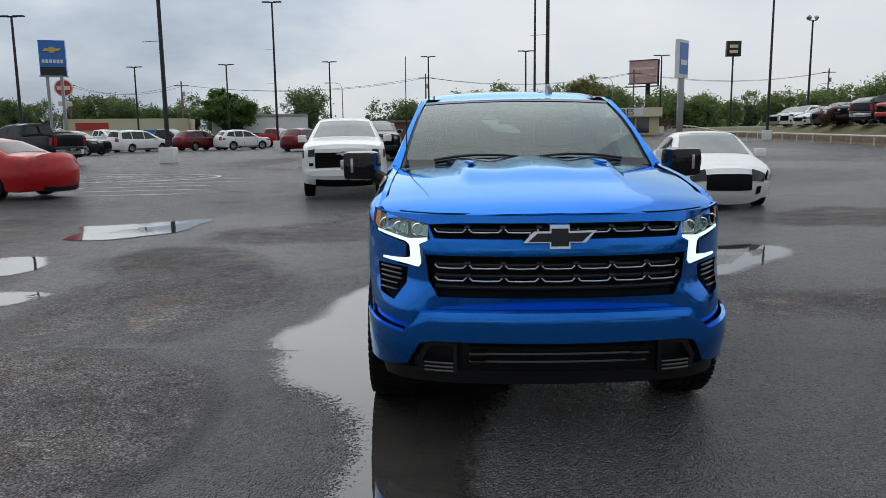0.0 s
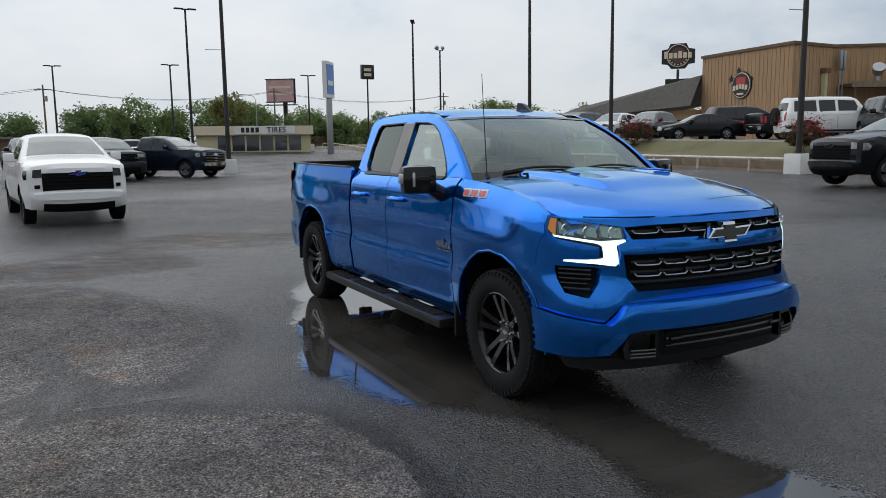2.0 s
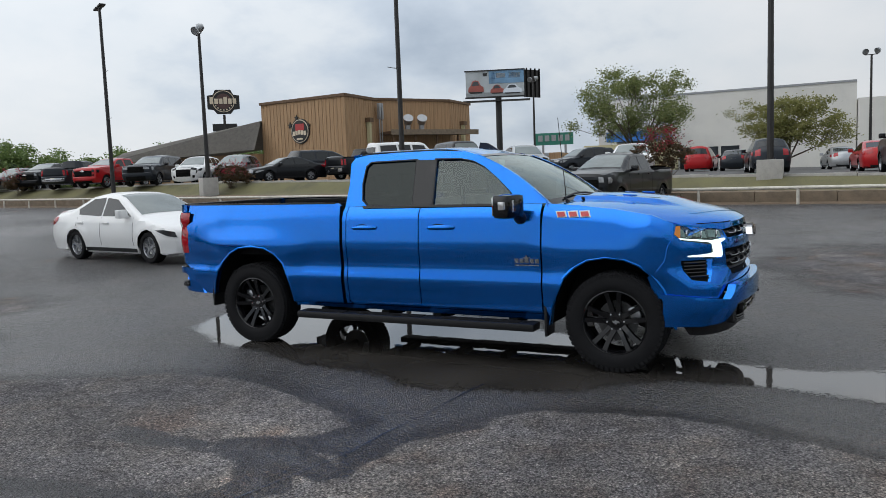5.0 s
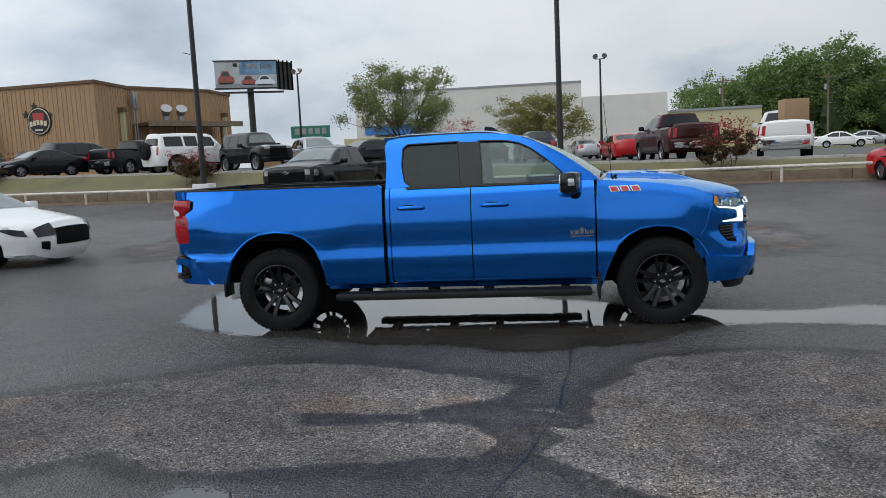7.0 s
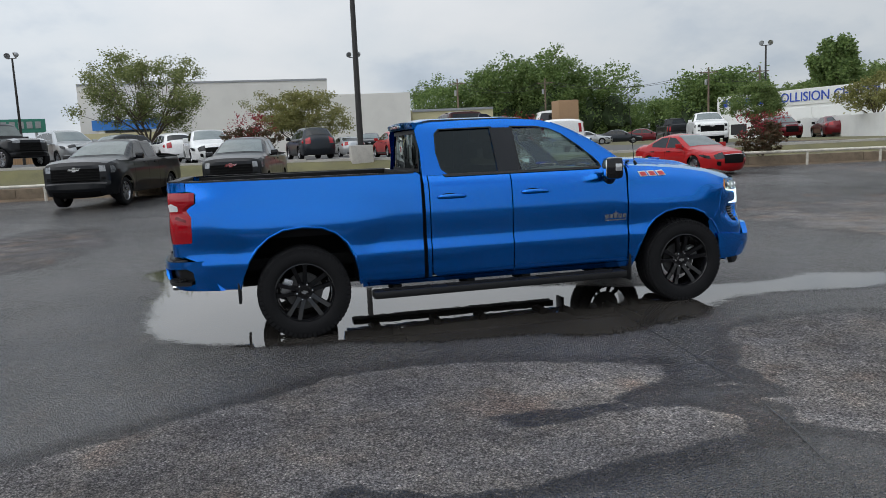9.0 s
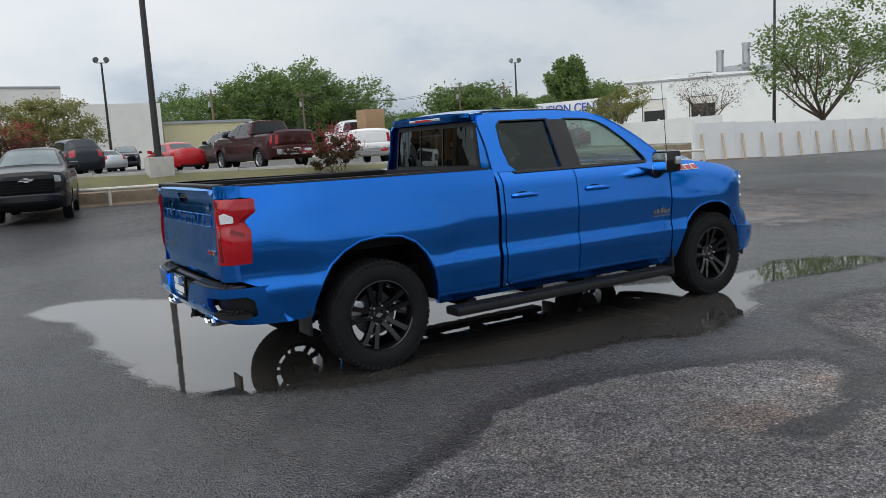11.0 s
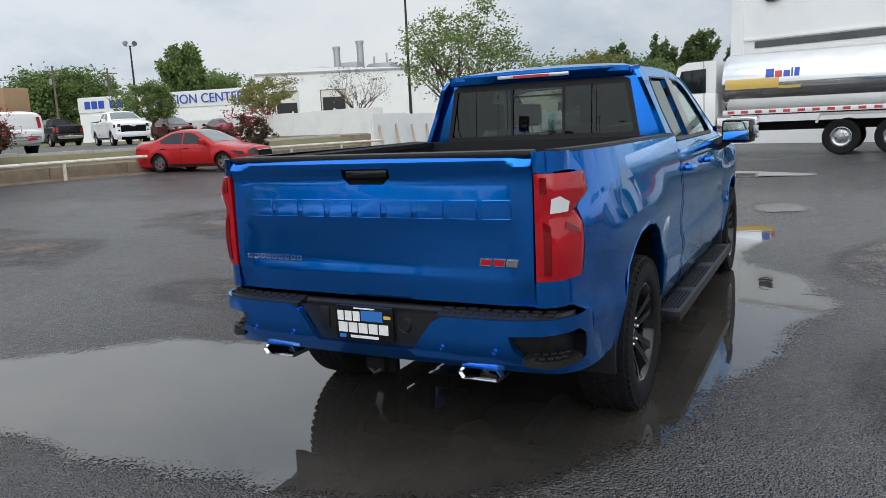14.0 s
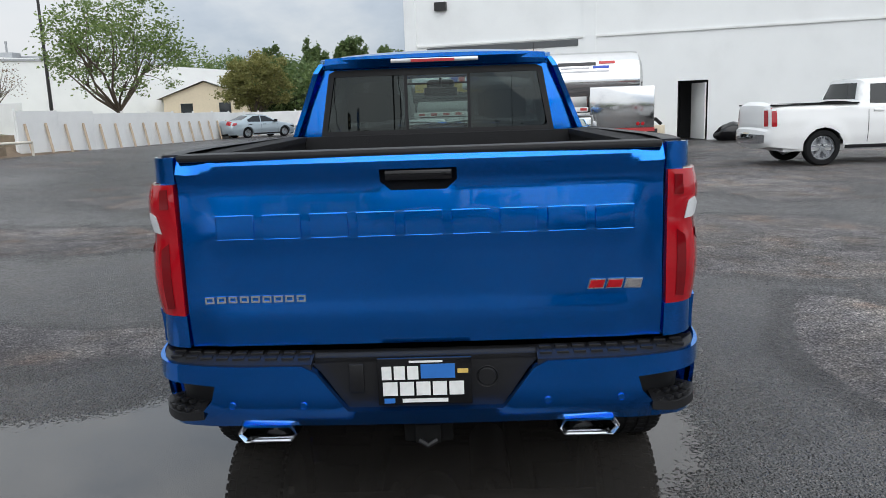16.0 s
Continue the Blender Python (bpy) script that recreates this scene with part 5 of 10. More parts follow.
for k in range(2):
    b_ = bmesh.new(); add_box(b_, -0.6, 0.5, -0.33, -0.30, 10.3 + 0.7 * k, 10.7 + 0.7 * k); part("sign_bar", b_, CREAM, qs)


def billboard(a, b, z0, z1, post, zg, face, label, shapes=(), back=None, cars=()):
    bb_ = thing("billboard", pose(0, 0, 0), label, "billboard", "billboards")
    w_, L_ = along(a, b)
    slab(bb_, "panel", w_, 0, L_, z0, z1, face, -0.12, 0.12)
    slab(bb_, "panel_frame", w_, -0.15, L_ + 0.15, z0 - 0.2, z0, POLE_PAINT, -0.2, 0.25)
    slab(bb_, "panel_frame", w_, -0.15, L_ + 0.15, z1, z1 + 0.15, POLE_PAINT, -0.2, 0.25)
    slab(bb_, "walkway", w_, -0.4, L_ + 0.8, z0 - 0.75, z0 - 0.6, POLE_PAINT, -0.4, 1.1)
    b_ = bmesh.new(); add_rod(b_, (post[0], post[1], zg), (post[0], post[1], z0), 0.45, 0.45, 12); part("post", b_, POLE_PAINT, bb_)
    if back:
        wb, LB_ = along(*back)
        slab(bb_, "back_panel", wb, 0, LB_, z0 - 0.3, z1, POLE_PAINT, -0.1, 0.1)
        for s in np.linspace(0.3, LB_ - 0.3, 4):
            slab(bb_, "back_strut", wb, s, s + 0.15, z0 - 0.3, z1 + 0.2, UNDER, 0.1, 0.25)
    for s0, s1, q0, q1, mt in shapes:
        slab(bb_, "poster_shape", w_, s0 * L_, s1 * L_, z0 + (z1 - z0) * q0, z0 + (z1 - z0) * q1, mt, 0.12, 0.16)
    for s0, s1, q0, q1, mt in cars:
        for ring, m_, d_ in (([(0.0, 0.12), (0.02, 0.42), (0.14, 0.56), (0.28, 0.92), (0.45, 1.0), (0.66, 0.95), (0.80, 0.60), (0.97, 0.48), (1.0, 0.14), (0.84, 0.0), (0.14, 0.0)], mt, 0.17),
                             ([(0.22, 0.58), (0.32, 0.86), (0.46, 0.92), (0.62, 0.87), (0.72, 0.60)], SHOP_GLASS, 0.19), ([(0.05, 0.12), (0.95, 0.12), (0.84, 0.0), (0.14, 0.0)], BLACK_TXT, 0.19)):
            cb = bmesh.new()
            add_prism(cb, ring, lambda u, v: w_((s0 + (s1 - s0) * u) * L_, z0 + (z1 - z0) * (q0 + (q1 - q0) * v), d_), w_(0, 0, 0) - w_(0, 0, 0.05))
            part("poster_car", cb, m_, bb_, smooth=False)


billboard((93.3, 45.2), (96.3, 37.4), 12.9, 16.5, (95.3, 41), 0.5, POSTER_BLUE, "large roadside billboard with pale blue car poster",
          ((0.40, 1.0, 0.50, 1.0, POSTER_SKY), (0.0, 1.0, 0.0, 0.16, POSTER_ROAD), (0.30, 0.37, 0.80, 0.93, BLACK_TXT), (0.44, 0.50, 0.66, 0.94, BLUE_SIGN), (0.52, 0.68, 0.72, 0.90, WHITE_PAINT), (0.74, 0.93, 0.70, 0.90, WHITE_PAINT)),
          ((96.3, 37.4), (99, 36)), ((0.04, 0.31, 0.14, 0.66, POSTER_RED), (0.42, 0.66, 0.10, 0.46, POSTER_RED), (0.64, 0.97, 0.08, 0.46, CHROME)))
billboard((35.0, 141.5), (39.4, 138.6), 10.3, 14.4, (38.3, 140.5), 0.8, PINK, "far billboard with faded pink poster", ((0.1, 0.9, 0.3, 0.4, CREAM), (0.1, 0.9, 0.6, 0.7, CREAM)), ((39.6, 138.6), (40.6, 142.5)))
gsn = thing("pole_sign", pose(92, 31.5, 0.8), "distant dark green restaurant sign", "sign")
wg, _ = along((-1, 2.6), (0.5, -2.6))
slab(gsn, "sign_box", wg, 0, 5.2, 4.6, 6.2, GREEN_SIGN, -0.2, 0.2)
for k in range(5):
    slab(gsn, "name_bar", wg, 0.5 + 0.9 * k, 1.1 + 0.9 * k, 5.1, 5.9, GALV, 0.2, 0.25)
for s in (1, 4):
    slab(gsn, "post", wg, s, s + 0.3, 0, 4.6, GALV, -0.15, 0.15)
hut = thing("low_building", pose(0, 0, 0), "low brown building with shallow roof", "building")
block(hut, "wall", [(70, 31), (71, 24), (80, 25), (79, 33)], 0.9, 3.8, CEDAR)
block(hut, "wall", [(80, 24), (80, 14), (84, 14), (84, 24)], 0.9, 4.6, STUCCO_TAN)

# ---- white fence ----
def panel_fence(a, b, h, zf, posts=True, name="fence"):
    f = thing(name, pose(0, 0, 0), "white panel fence with slanting bare timber props", "fence", kind="structure")
    w_, L_ = along(a, b)
    n = max(1, int(L_ / 2.4))
    for k in range(n):
        s0, s1 = L_ * k / n, L_ * (k + 1) / n
        p = w_((s0 + s1) / 2, 0)
        z = zf(p.x, p.y)
        slab(f, "panel", w_, s0 + 0.004, s1 - 0.004, z - 0.1, z + h + 0.02 * math.sin(k * 2.1), FENCE_WHITE, -0.03, 0.03)
        slab(f, "post", w_, s0 - 0.06, s0 + 0.06, z - 0.1, z + h + 0.1, FENCE_WHITE, -0.10, -0.03)
        if posts:
            for s in (s0 + 0.35, s0 + 0.35 + L_ / n / 2):
                b_ = bmesh.new()
                q = w_(s, z)
                add_tube(b_, [w_(s, z - 0.05, 0.30), w_(s + 0.05, z + 1.15, 0.06)], 0.055, 6)
                part("prop", b_, FENCE_POST, f)
    return f


panel_fence((17.0, -21.9), (14.3, -47.5), 1.65, ground_z)
panel_fence((48, -39.5), (20.5, -28.5), 1.45, lambda x, y: 1.05, False)
panel_fence((14.3, -47.5), (4.0, -49.5), 1.65, ground_z, False)
tm = thing("timber_wall", pose(0, 0, 0), "low weathered timber wall edging the grass", "wall", kind="structure")
wz, LZ = along((31.0, -25.4), (17.1, -22.0))
for k in range(3):
    for j in range(5):
        slab(tm, "timber", wz, LZ * j / 5 + 0.01, LZ * (j + 1) / 5 - 0.01, 0.3 + 0.27 * k, 0.56 + 0.27 * k, TIMBER, -0.09, 0.09 - 0.01 * k)

# ---- tank truck ----
tk = thing("tank_truck", pose(-0.08, -18.82, ground_z(0, -18.8), 0, 0, -5.5), "white tank truck with polished steel tank and tandem wheels", "truck")
b_ = bmesh.new()
prof = [(-6.0, 0.0), (-6.02, 0.75), (-5.9, 0.97), (-5.7, 1.0), (1.2, 1.0), (1.35, 0.97), (1.42, 0.75), (1.42, 0.0)]
add_lathe(b_, [(r, h) for h, r in prof], 40, "X", (0, 0, 0))
for v in b_.verts:
    v.co = Vector((v.co.x, v.co.y * 1.18, v.co.z * 0.98 + 2.20))
tank = part("tank", b_, TANK, tk, "mirror-polished steel tank")
for x0, x1, z0, z1, mt in ((-0.15, 0.08, 2.36, 2.62, SIGN_BLUE_TXT), (-0.38, -0.18, 2.36, 2.55, RED_SIGN), (-0.60, -0.42, 2.36, 2.55, SIGN_BLUE_TXT), (-0.68, -0.63, 2.36, 2.62, SIGN_BLUE_TXT), (-0.86, -0.72, 2.36, 2.62, SIGN_BLUE_TXT), (-0.3, 1.25, 2.05, 2.35, GOLD), (-0.9, -0.3, 2.02, 2.10, GOLD), (-4.55, -3.35, 2.72, 2.82, BLACK_TXT), (-5.15, -4.65, 2.76, 2.84, RED_SIGN), (-4.95, -4.45, 2.62, 2.70, SIGN_BLUE_TXT), (-4.35, -3.45, 2.62, 2.66, GALV), (-4.95, -3.35, 2.50, 2.55, GALV)):
    b_ = bmesh.new()
    for i in range(6):
        zz0, zz1 = z0 + (z1 - z0) * i / 6, z0 + (z1 - z0) * (i + 1) / 6
        yy = [1.185 * math.sqrt(max(0, 1 - ((z - 2.20) / 0.985) ** 2)) + 0.004 for z in (zz0, zz1)]
        b_.faces.new([b_.verts.new(p) for p in ((x0, yy[0], zz0), (x1, yy[0], zz0), (x1, yy[1], zz1), (x0, yy[1], zz1))])
    part("tank_marking", b_, mt, tank)
b_ = bmesh.new(); add_box(b_, -5.2, 4.2, -0.45, 0.45, 0.75, 1.0); part("chassis", b_, UNDER, tk)
b_ = bmesh.new(); add_box(b_, -4.3, 1.3, -1.22, 1.22, 1.28, 1.42, 0.01); part("side_skirt", b_, WHITE_PAINT, tk)
for k in range(14):
    b_ = bmesh.new(); add_box(b_, -4.25 + 0.4 * k, -4.05 + 0.4 * k, 1.22, 1.226, 1.31, 1.39); part("reflector", b_, RED_SIGN, tk)
b_ = bmesh.new(); add_box(b_, -6.35, -4.35, -1.22, 1.22, 0.72, 2.02, 0.03); cab_ = part("rear_cabinet", b_, TANK, tk, "polished steel equipment cabinet")
b_ = bmesh.new(); add_box(b_, -6.36, -4.34, -1.23, 1.23, 0.60, 0.72); part("rear_bar", b_, RED_SIGN, tk)
for x in (-6.0, -5.85):
    b_ = bmesh.new(); add_lathe(b_, [(0.0, 0.03), (0.05, 0.03), (0.06, 0)], 12, "Y", (x, 1.22, 0.85)); part("marker_lamp", b_, RED_LENS, tk)
# hood and cab
b_ = bmesh.new()
add_sheet(b_, [(3.0, 0.85), (3.02, 1.98), (4.4, 1.80), (4.95, 1.62), (5.05, 0.95), (4.75, 0.75), (4.35, 0.75), (4.28, 1.02), (4.05, 1.2), (3.75, 1.26), (3.45, 1.2), (3.22, 1.02), (3.15, 0.75)], lambda u, v: Vector((u, 1.02 - 0.12 * max(0, u - 3.9), v)), 0.15)
add_sheet(b_, [(3.0, 0.85), (3.02, 1.98), (4.4, 1.80), (4.95, 1.62), (5.05, 0.95), (4.75, 0.75), (4.35, 0.75), (4.28, 1.02), (4.05, 1.2), (3.75, 1.26), (3.45, 1.2), (3.22, 1.02), (3.15, 0.75)], lambda u, v: Vector((u, -1.02 + 0.12 * max(0, u - 3.9), v)), 0.15)
for (x0, z0), (x1, z1) in (((3.02, 1.98), (4.4, 1.80)), ((4.4, 1.80), (4.95, 1.62)), ((4.95, 1.62), (5.05, 0.95)), ((5.05, 0.95), (4.75, 0.75))):
    y0, y1 = 1.02 - 0.12 * max(0, x0 - 3.9), 1.02 - 0.12 * max(0, x1 - 3.9)
    b_.faces.new([b_.verts.new(p) for p in ((x0, -y0, z0), (x0, y0, z0), (x1, y1, z1), (x1, -y1, z1))])
part("hood", b_, PAINT["white"], tk)
b_ = bmesh.new()
add_box(b_, 1.55, 3.02, -1.12, 1.12, 0.95, 2.0, 0.04)
add_prism(b_, [(1.55, 2.0), (3.0, 2.0), (2.72, 2.85), (2.45, 2.98), (1.55, 3.0)], lambda u, v: Vector((u, -1.10, v)), (0, 2.2, 0))
cabp = part("cab", b_, PAINT["white"], tk, "white day cab with large side window")
b_ = bmesh.new()
add_sheet(b_, [(1.85, 2.0), (2.85, 2.02), (2.62, 2.72), (1.85, 2.76)], lambda u, v: Vector((u, 1.115, v)), 0.3)
part("side_window", b_, CAR_GLASS, cabp)
b_ = bmesh.new(); b_.faces.new([b_.verts.new(p) for p in ((3.01, -1.0, 2.03), (3.01, 1.0, 2.03), (2.75, 0.96, 2.82), (2.75, -0.96, 2.82))]); part("windshield", b_, CAR_GLASS, cabp)
for k in range(3):
    b_ = bmesh.new(); add_box(b_, 2.0, 2.7, 1.12, 1.126, 1.25 + 0.16 * k, 1.30 + 0.16 * k); part("door_marking", b_, (GALV, RED_SIGN, GALV)[k], cabp)
b_ = bmesh.new(); add_box(b_, 2.78, 2.92, 1.14, 1.34, 1.98, 2.58, 0.03); part("mirror", b_, PAINT["white"], cabp)
b_ = bmesh.new(); add_lathe(b_, [(0.0, 0.06), (0.11, 0.05), (0.12, 0.0), (0.0, -0.04)], 14, "X", (4.85, 0.86, 1.92)); part("hood_mirror", b_, PAINT["white"], tk)
b_ = bmesh.new(); add_box(b_, 4.5, 4.98, 0.88, 0.96, 1.15, 1.40, 0.03); part("headlight", b_, CLEAR_LENS, tk)
for k in range(5):
    b_ = bmesh.new(); add_box(b_, 3.35, 3.75, 1.015, 1.03, 1.48 + 0.055 * k, 1.51 + 0.055 * k); part("hood_louvre", b_, TRIM, tk)
b_ = bmesh.new(); add_box(b_, 4.85, 5.2, -1.1, 1.1, 0.5, 0.8, 0.05); part("bumper", b_, CHROME, tk)
b_ = bmesh.new(); add_rod(b_, (2.85, 1.0, 0.72), (1.7, 1.0, 0.72), 0.30, 0.30, 18); part("fuel_tank", b_, CHROME, tk)
b_ = bmesh.new(); add_box(b_, 0.3, 1.5, 0.7, 1.15, 0.55, 1.2, 0.03); part("battery_box", b_, TANK, tk)
wt_me = wheel_pair_mesh()
for x in (3.74, -2.02, -3.38):
    for sg in (-1, 1):
        o = new("wheel", wt_me[0]); o.parent = tk
        o.matrix_basis = pose(x, sg * 0.98, 0.515, 0, 0, 90 if sg < 0 else -90)
        r_ = new("rim", wt_me[1]); r_.parent = o
b_ = bmesh.new(); add_tube(b_, [(-1.35, 1.08, 0.95), (-1.45, 1.08, 1.2), (-3.95, 1.08, 1.2), (-4.1, 1.08, 0.95)], 0.05, 6); part("mud_guard", b_, WHITE_PAINT, tk)

# ---- vehicles ----
def arc_arch(yc, zc, r, z_low, n=9):
    """Points of a wheel arch from its front foot over the top to its rear foot."""
    a0 = math.asin(min(0.98, max(-0.98, (z_low - zc) / r)))
    return [(yc - r * math.cos(a), zc + r * math.sin(a)) for a in np.linspace(a0, math.pi - a0, n)]


# half-outlines seen from the side: y back from the front bumper, z up; cowl, roof and tail mark where the glass lies
SPEC = {
    "sedan": dict(w=1.84, wheels=(0.92, 3.70), r=0.33, belt=0.95, low=0.20, front=[(0.10, 0.22), (0.02, 0.34), (0.0, 0.52), (0.06, 0.66), (0.22, 0.74), (0.7, 0.86)], cowl=(1.28, 0.97),
                  roof=[(2.10, 1.37), (2.45, 1.44), (2.9, 1.455), (3.3, 1.40)], tail=(4.10, 1.08), rear=[(4.55, 1.04), (4.76, 0.98), (4.86, 0.72), (4.87, 0.48), (4.80, 0.24)],
                  glass=[[(1.55, 0.98), (2.22, 1.34), (2.62, 1.385), (2.64, 0.99)], [(2.70, 0.99), (2.69, 1.385), (3.15, 1.36), (3.66, 1.14), (3.60, 1.02)]], bulge=0.22),
    "suv": dict(w=1.90, wheels=(0.92, 3.70), r=0.37, belt=1.08, low=0.25, front=[(0.10, 0.27), (0.02, 0.42), (0.0, 0.68), (0.08, 0.90), (0.25, 0.98), (0.8, 1.06)], cowl=(1.22, 1.12),
                roof=[(1.95, 1.58), (2.4, 1.69), (3.2, 1.72), (4.15, 1.64)], tail=(4.58, 1.15), rear=[(4.68, 1.05), (4.74, 0.75), (4.76, 0.5), (4.68, 0.28)],
                glass=[[(1.52, 1.12), (2.08, 1.55), (2.62, 1.62), (2.64, 1.12)], [(2.72, 1.12), (2.70, 1.62), (3.42, 1.62), (3.46, 1.13)], [(3.54, 1.14), (3.52, 1.60), (4.02, 1.53), (4.28, 1.22)]], bulge=0.18),
    "van": dict(w=1.98, wheels=(0.90, 3.98), r=0.34, belt=1.02, low=0.20, front=[(0.12, 0.22), (0.02, 0.36), (0.0, 0.58), (0.08, 0.78), (0.3, 0.92), (0.75, 1.05)], cowl=(1.05, 1.14),
                roof=[(1.95, 1.62), (2.4, 1.73), (3.4, 1.76), (4.75, 1.70)], tail=(5.02, 1.10), rear=[(5.08, 1.0), (5.12, 0.7), (5.12, 0.45), (5.04, 0.24)],
                glass=[[(1.45, 1.10), (2.05, 1.56), (2.55, 1.64), (2.58, 1.06)], [(2.66, 1.06), (2.63, 1.64), (3.75, 1.65), (3.78, 1.07)], [(3.86, 1.08), (3.84, 1.65), (4.70, 1.58), (4.82, 1.10)]], bulge=0.2),
    "boxy": dict(w=2.04, wheels=(0.88, 3.95), r=0.45, belt=1.28, low=0.42, front=[(0.06, 0.44), (0.0, 0.62), (0.0, 1.02), (0.06, 1.18), (0.35, 1.22), (0.9, 1.25)], cowl=(1.40, 1.30),
                 roof=[(1.80, 1.84), (2.0, 1.93), (3.2, 1.96), (4.55, 1.92)], tail=(4.74, 1.30), rear=[(4.78, 1.2), (4.82, 0.8), (4.82, 0.6), (4.78, 0.44)],
                 glass=[[(1.72, 1.33), (1.92, 1.78), (2.62, 1.82), (2.62, 1.33)], [(2.74, 1.33), (2.74, 1.82), (3.42, 1.82), (3.42, 1.33)], [(3.54, 1.33), (3.54, 1.82), (4.45, 1.80), (4.5, 1.33)]], bulge=0.06),
    "jeep": dict(w=1.84, wheels=(0.62, 3.56), r=0.42, belt=1.16, low=0.46, front=[(0.04, 0.50), (0.0, 0.62), (0.10, 0.66), (0.12, 1.10), (0.30, 1.16), (0.9, 1.19)], cowl=(1.42, 1.22),
                 roof=[(1.66, 1.72), (1.80, 1.82), (2.9, 1.86), (4.15, 1.84)], tail=(4.26, 1.22), rear=[(4.28, 1.1), (4.30, 0.8), (4.30, 0.62), (4.26, 0.50)],
                 glass=[[(1.66, 1.22), (1.76, 1.70), (2.38, 1.74), (2.38, 1.22)], [(2.50, 1.22), (2.50, 1.74), (3.22, 1.74), (3.22, 1.22)], [(3.34, 1.22), (3.34, 1.74), (4.10, 1.72), (4.12, 1.22)]], bulge=0.05),
    "pickup": dict(w=2.02, wheels=(0.95, 4.65), r=0.405, belt=1.33, low=0.36, front=[(0.10, 0.36), (0.02, 0.44), (-0.02, 0.56), (-0.02, 0.66), (0.03, 0.71), (0.05, 1.16), (0.10, 1.23), (0.26, 1.27), (0.7, 1.34)], cowl=(1.40, 1.41),
                   roof=[(2.02, 1.72), (2.45, 1.88), (3.0, 1.92), (3.70, 1.90)], tail=(3.84, 1.40), rear=[(5.80, 1.42), (5.86, 1.36), (5.86, 0.85), (5.92, 0.80), (5.92, 0.55), (5.84, 0.46)],
                   glass=[[(1.78, 1.37), (2.10, 1.66), (2.36, 1.80), (2.72, 1.83), (2.72, 1.36)], [(2.86, 1.36), (2.86, 1.83), (3.52, 1.81), (3.60, 1.38)]], bulge=0.06, taper=0.11, bed=(3.90, 5.78)),
}
SPEC["large_suv"] = dict(w=2.04, wheels=(0.95, 4.05), r=0.40, belt=1.25, low=0.34, front=[(0.10, 0.36), (0.02, 0.46), (0.0, 0.60), (0.0, 0.78), (0.04, 0.82), (0.05, 1.14), (0.12, 1.22), (0.7, 1.28)], cowl=(1.36, 1.33),
                         roof=[(1.95, 1.68), (2.35, 1.84), (3.2, 1.90), (4.7, 1.86)], tail=(5.02, 1.25), rear=[(5.08, 1.15), (5.12, 0.8), (5.12, 0.6), (5.04, 0.4)],
                         glass=[[(1.70, 1.30), (2.10, 1.66), (2.70, 1.78), (2.72, 1.29)], [(2.82, 1.29), (2.80, 1.78), (3.62, 1.79), (3.66, 1.29)], [(3.76, 1.29), (3.74, 1.78), (4.62, 1.72), (4.74, 1.32)]], bulge=0.06, taper=0.12)
SPEC["compact_pickup"] = {**SPEC["pickup"], "w": 1.9}
VEHICLE_PARTS = {}


def wheel_meshes(r, w=0.24):
    key = ("wheel", round(r, 3))
    if key not in VEHICLE_PARTS:
        ty = bmesh.new()
        rr = r * 0.68
        add_lathe(ty, [(rr, -w * 0.42), (rr * 1.08, -w / 2), (r * 0.93, -w / 2), (r * 0.99, -w * 0.40), (r, -w * 0.2), (r, w * 0.2), (r * 0.99, w * 0.40), (r * 0.93, w / 2), (rr * 1.08, w / 2), (rr, w * 0.42)], 32, "X")
        rim = bmesh.new()
        add_lathe(rim, [(rr, -w * 0.40), (rr * 0.97, -w * 0.42), (rr * 0.9, -w * 0.30), (rr * 0.88, w * 0.1), (0.05, w * 0.1)], 28, "X")
        add_lathe(rim, [(0.001, -w * 0.33), (rr * 0.22, -w * 0.32), (rr * 0.26, -w * 0.24)], 16, "X")
        for k in range(5):
            a = 2 * math.pi * k / 5
            for off in (-0.13, 0.13):
                bm_m = Matrix.Rotation(a + off, 4, "X")
                add_box(rim, -w * 0.36, -w * 0.24, -rr * 0.055, rr * 0.055, rr * 0.15, rr * 0.93, 0, bm_m)
        out = []
        for n, b, mt in (("tyre", ty, RUBBER), ("rim", rim, ALLOY)):
            o = link_mesh(n, b, mt)
            out.append(o.data)
            bpy.data.objects.remove(o)
        VEHICLE_PARTS[key] = out
    return VEHICLE_PARTS[key]


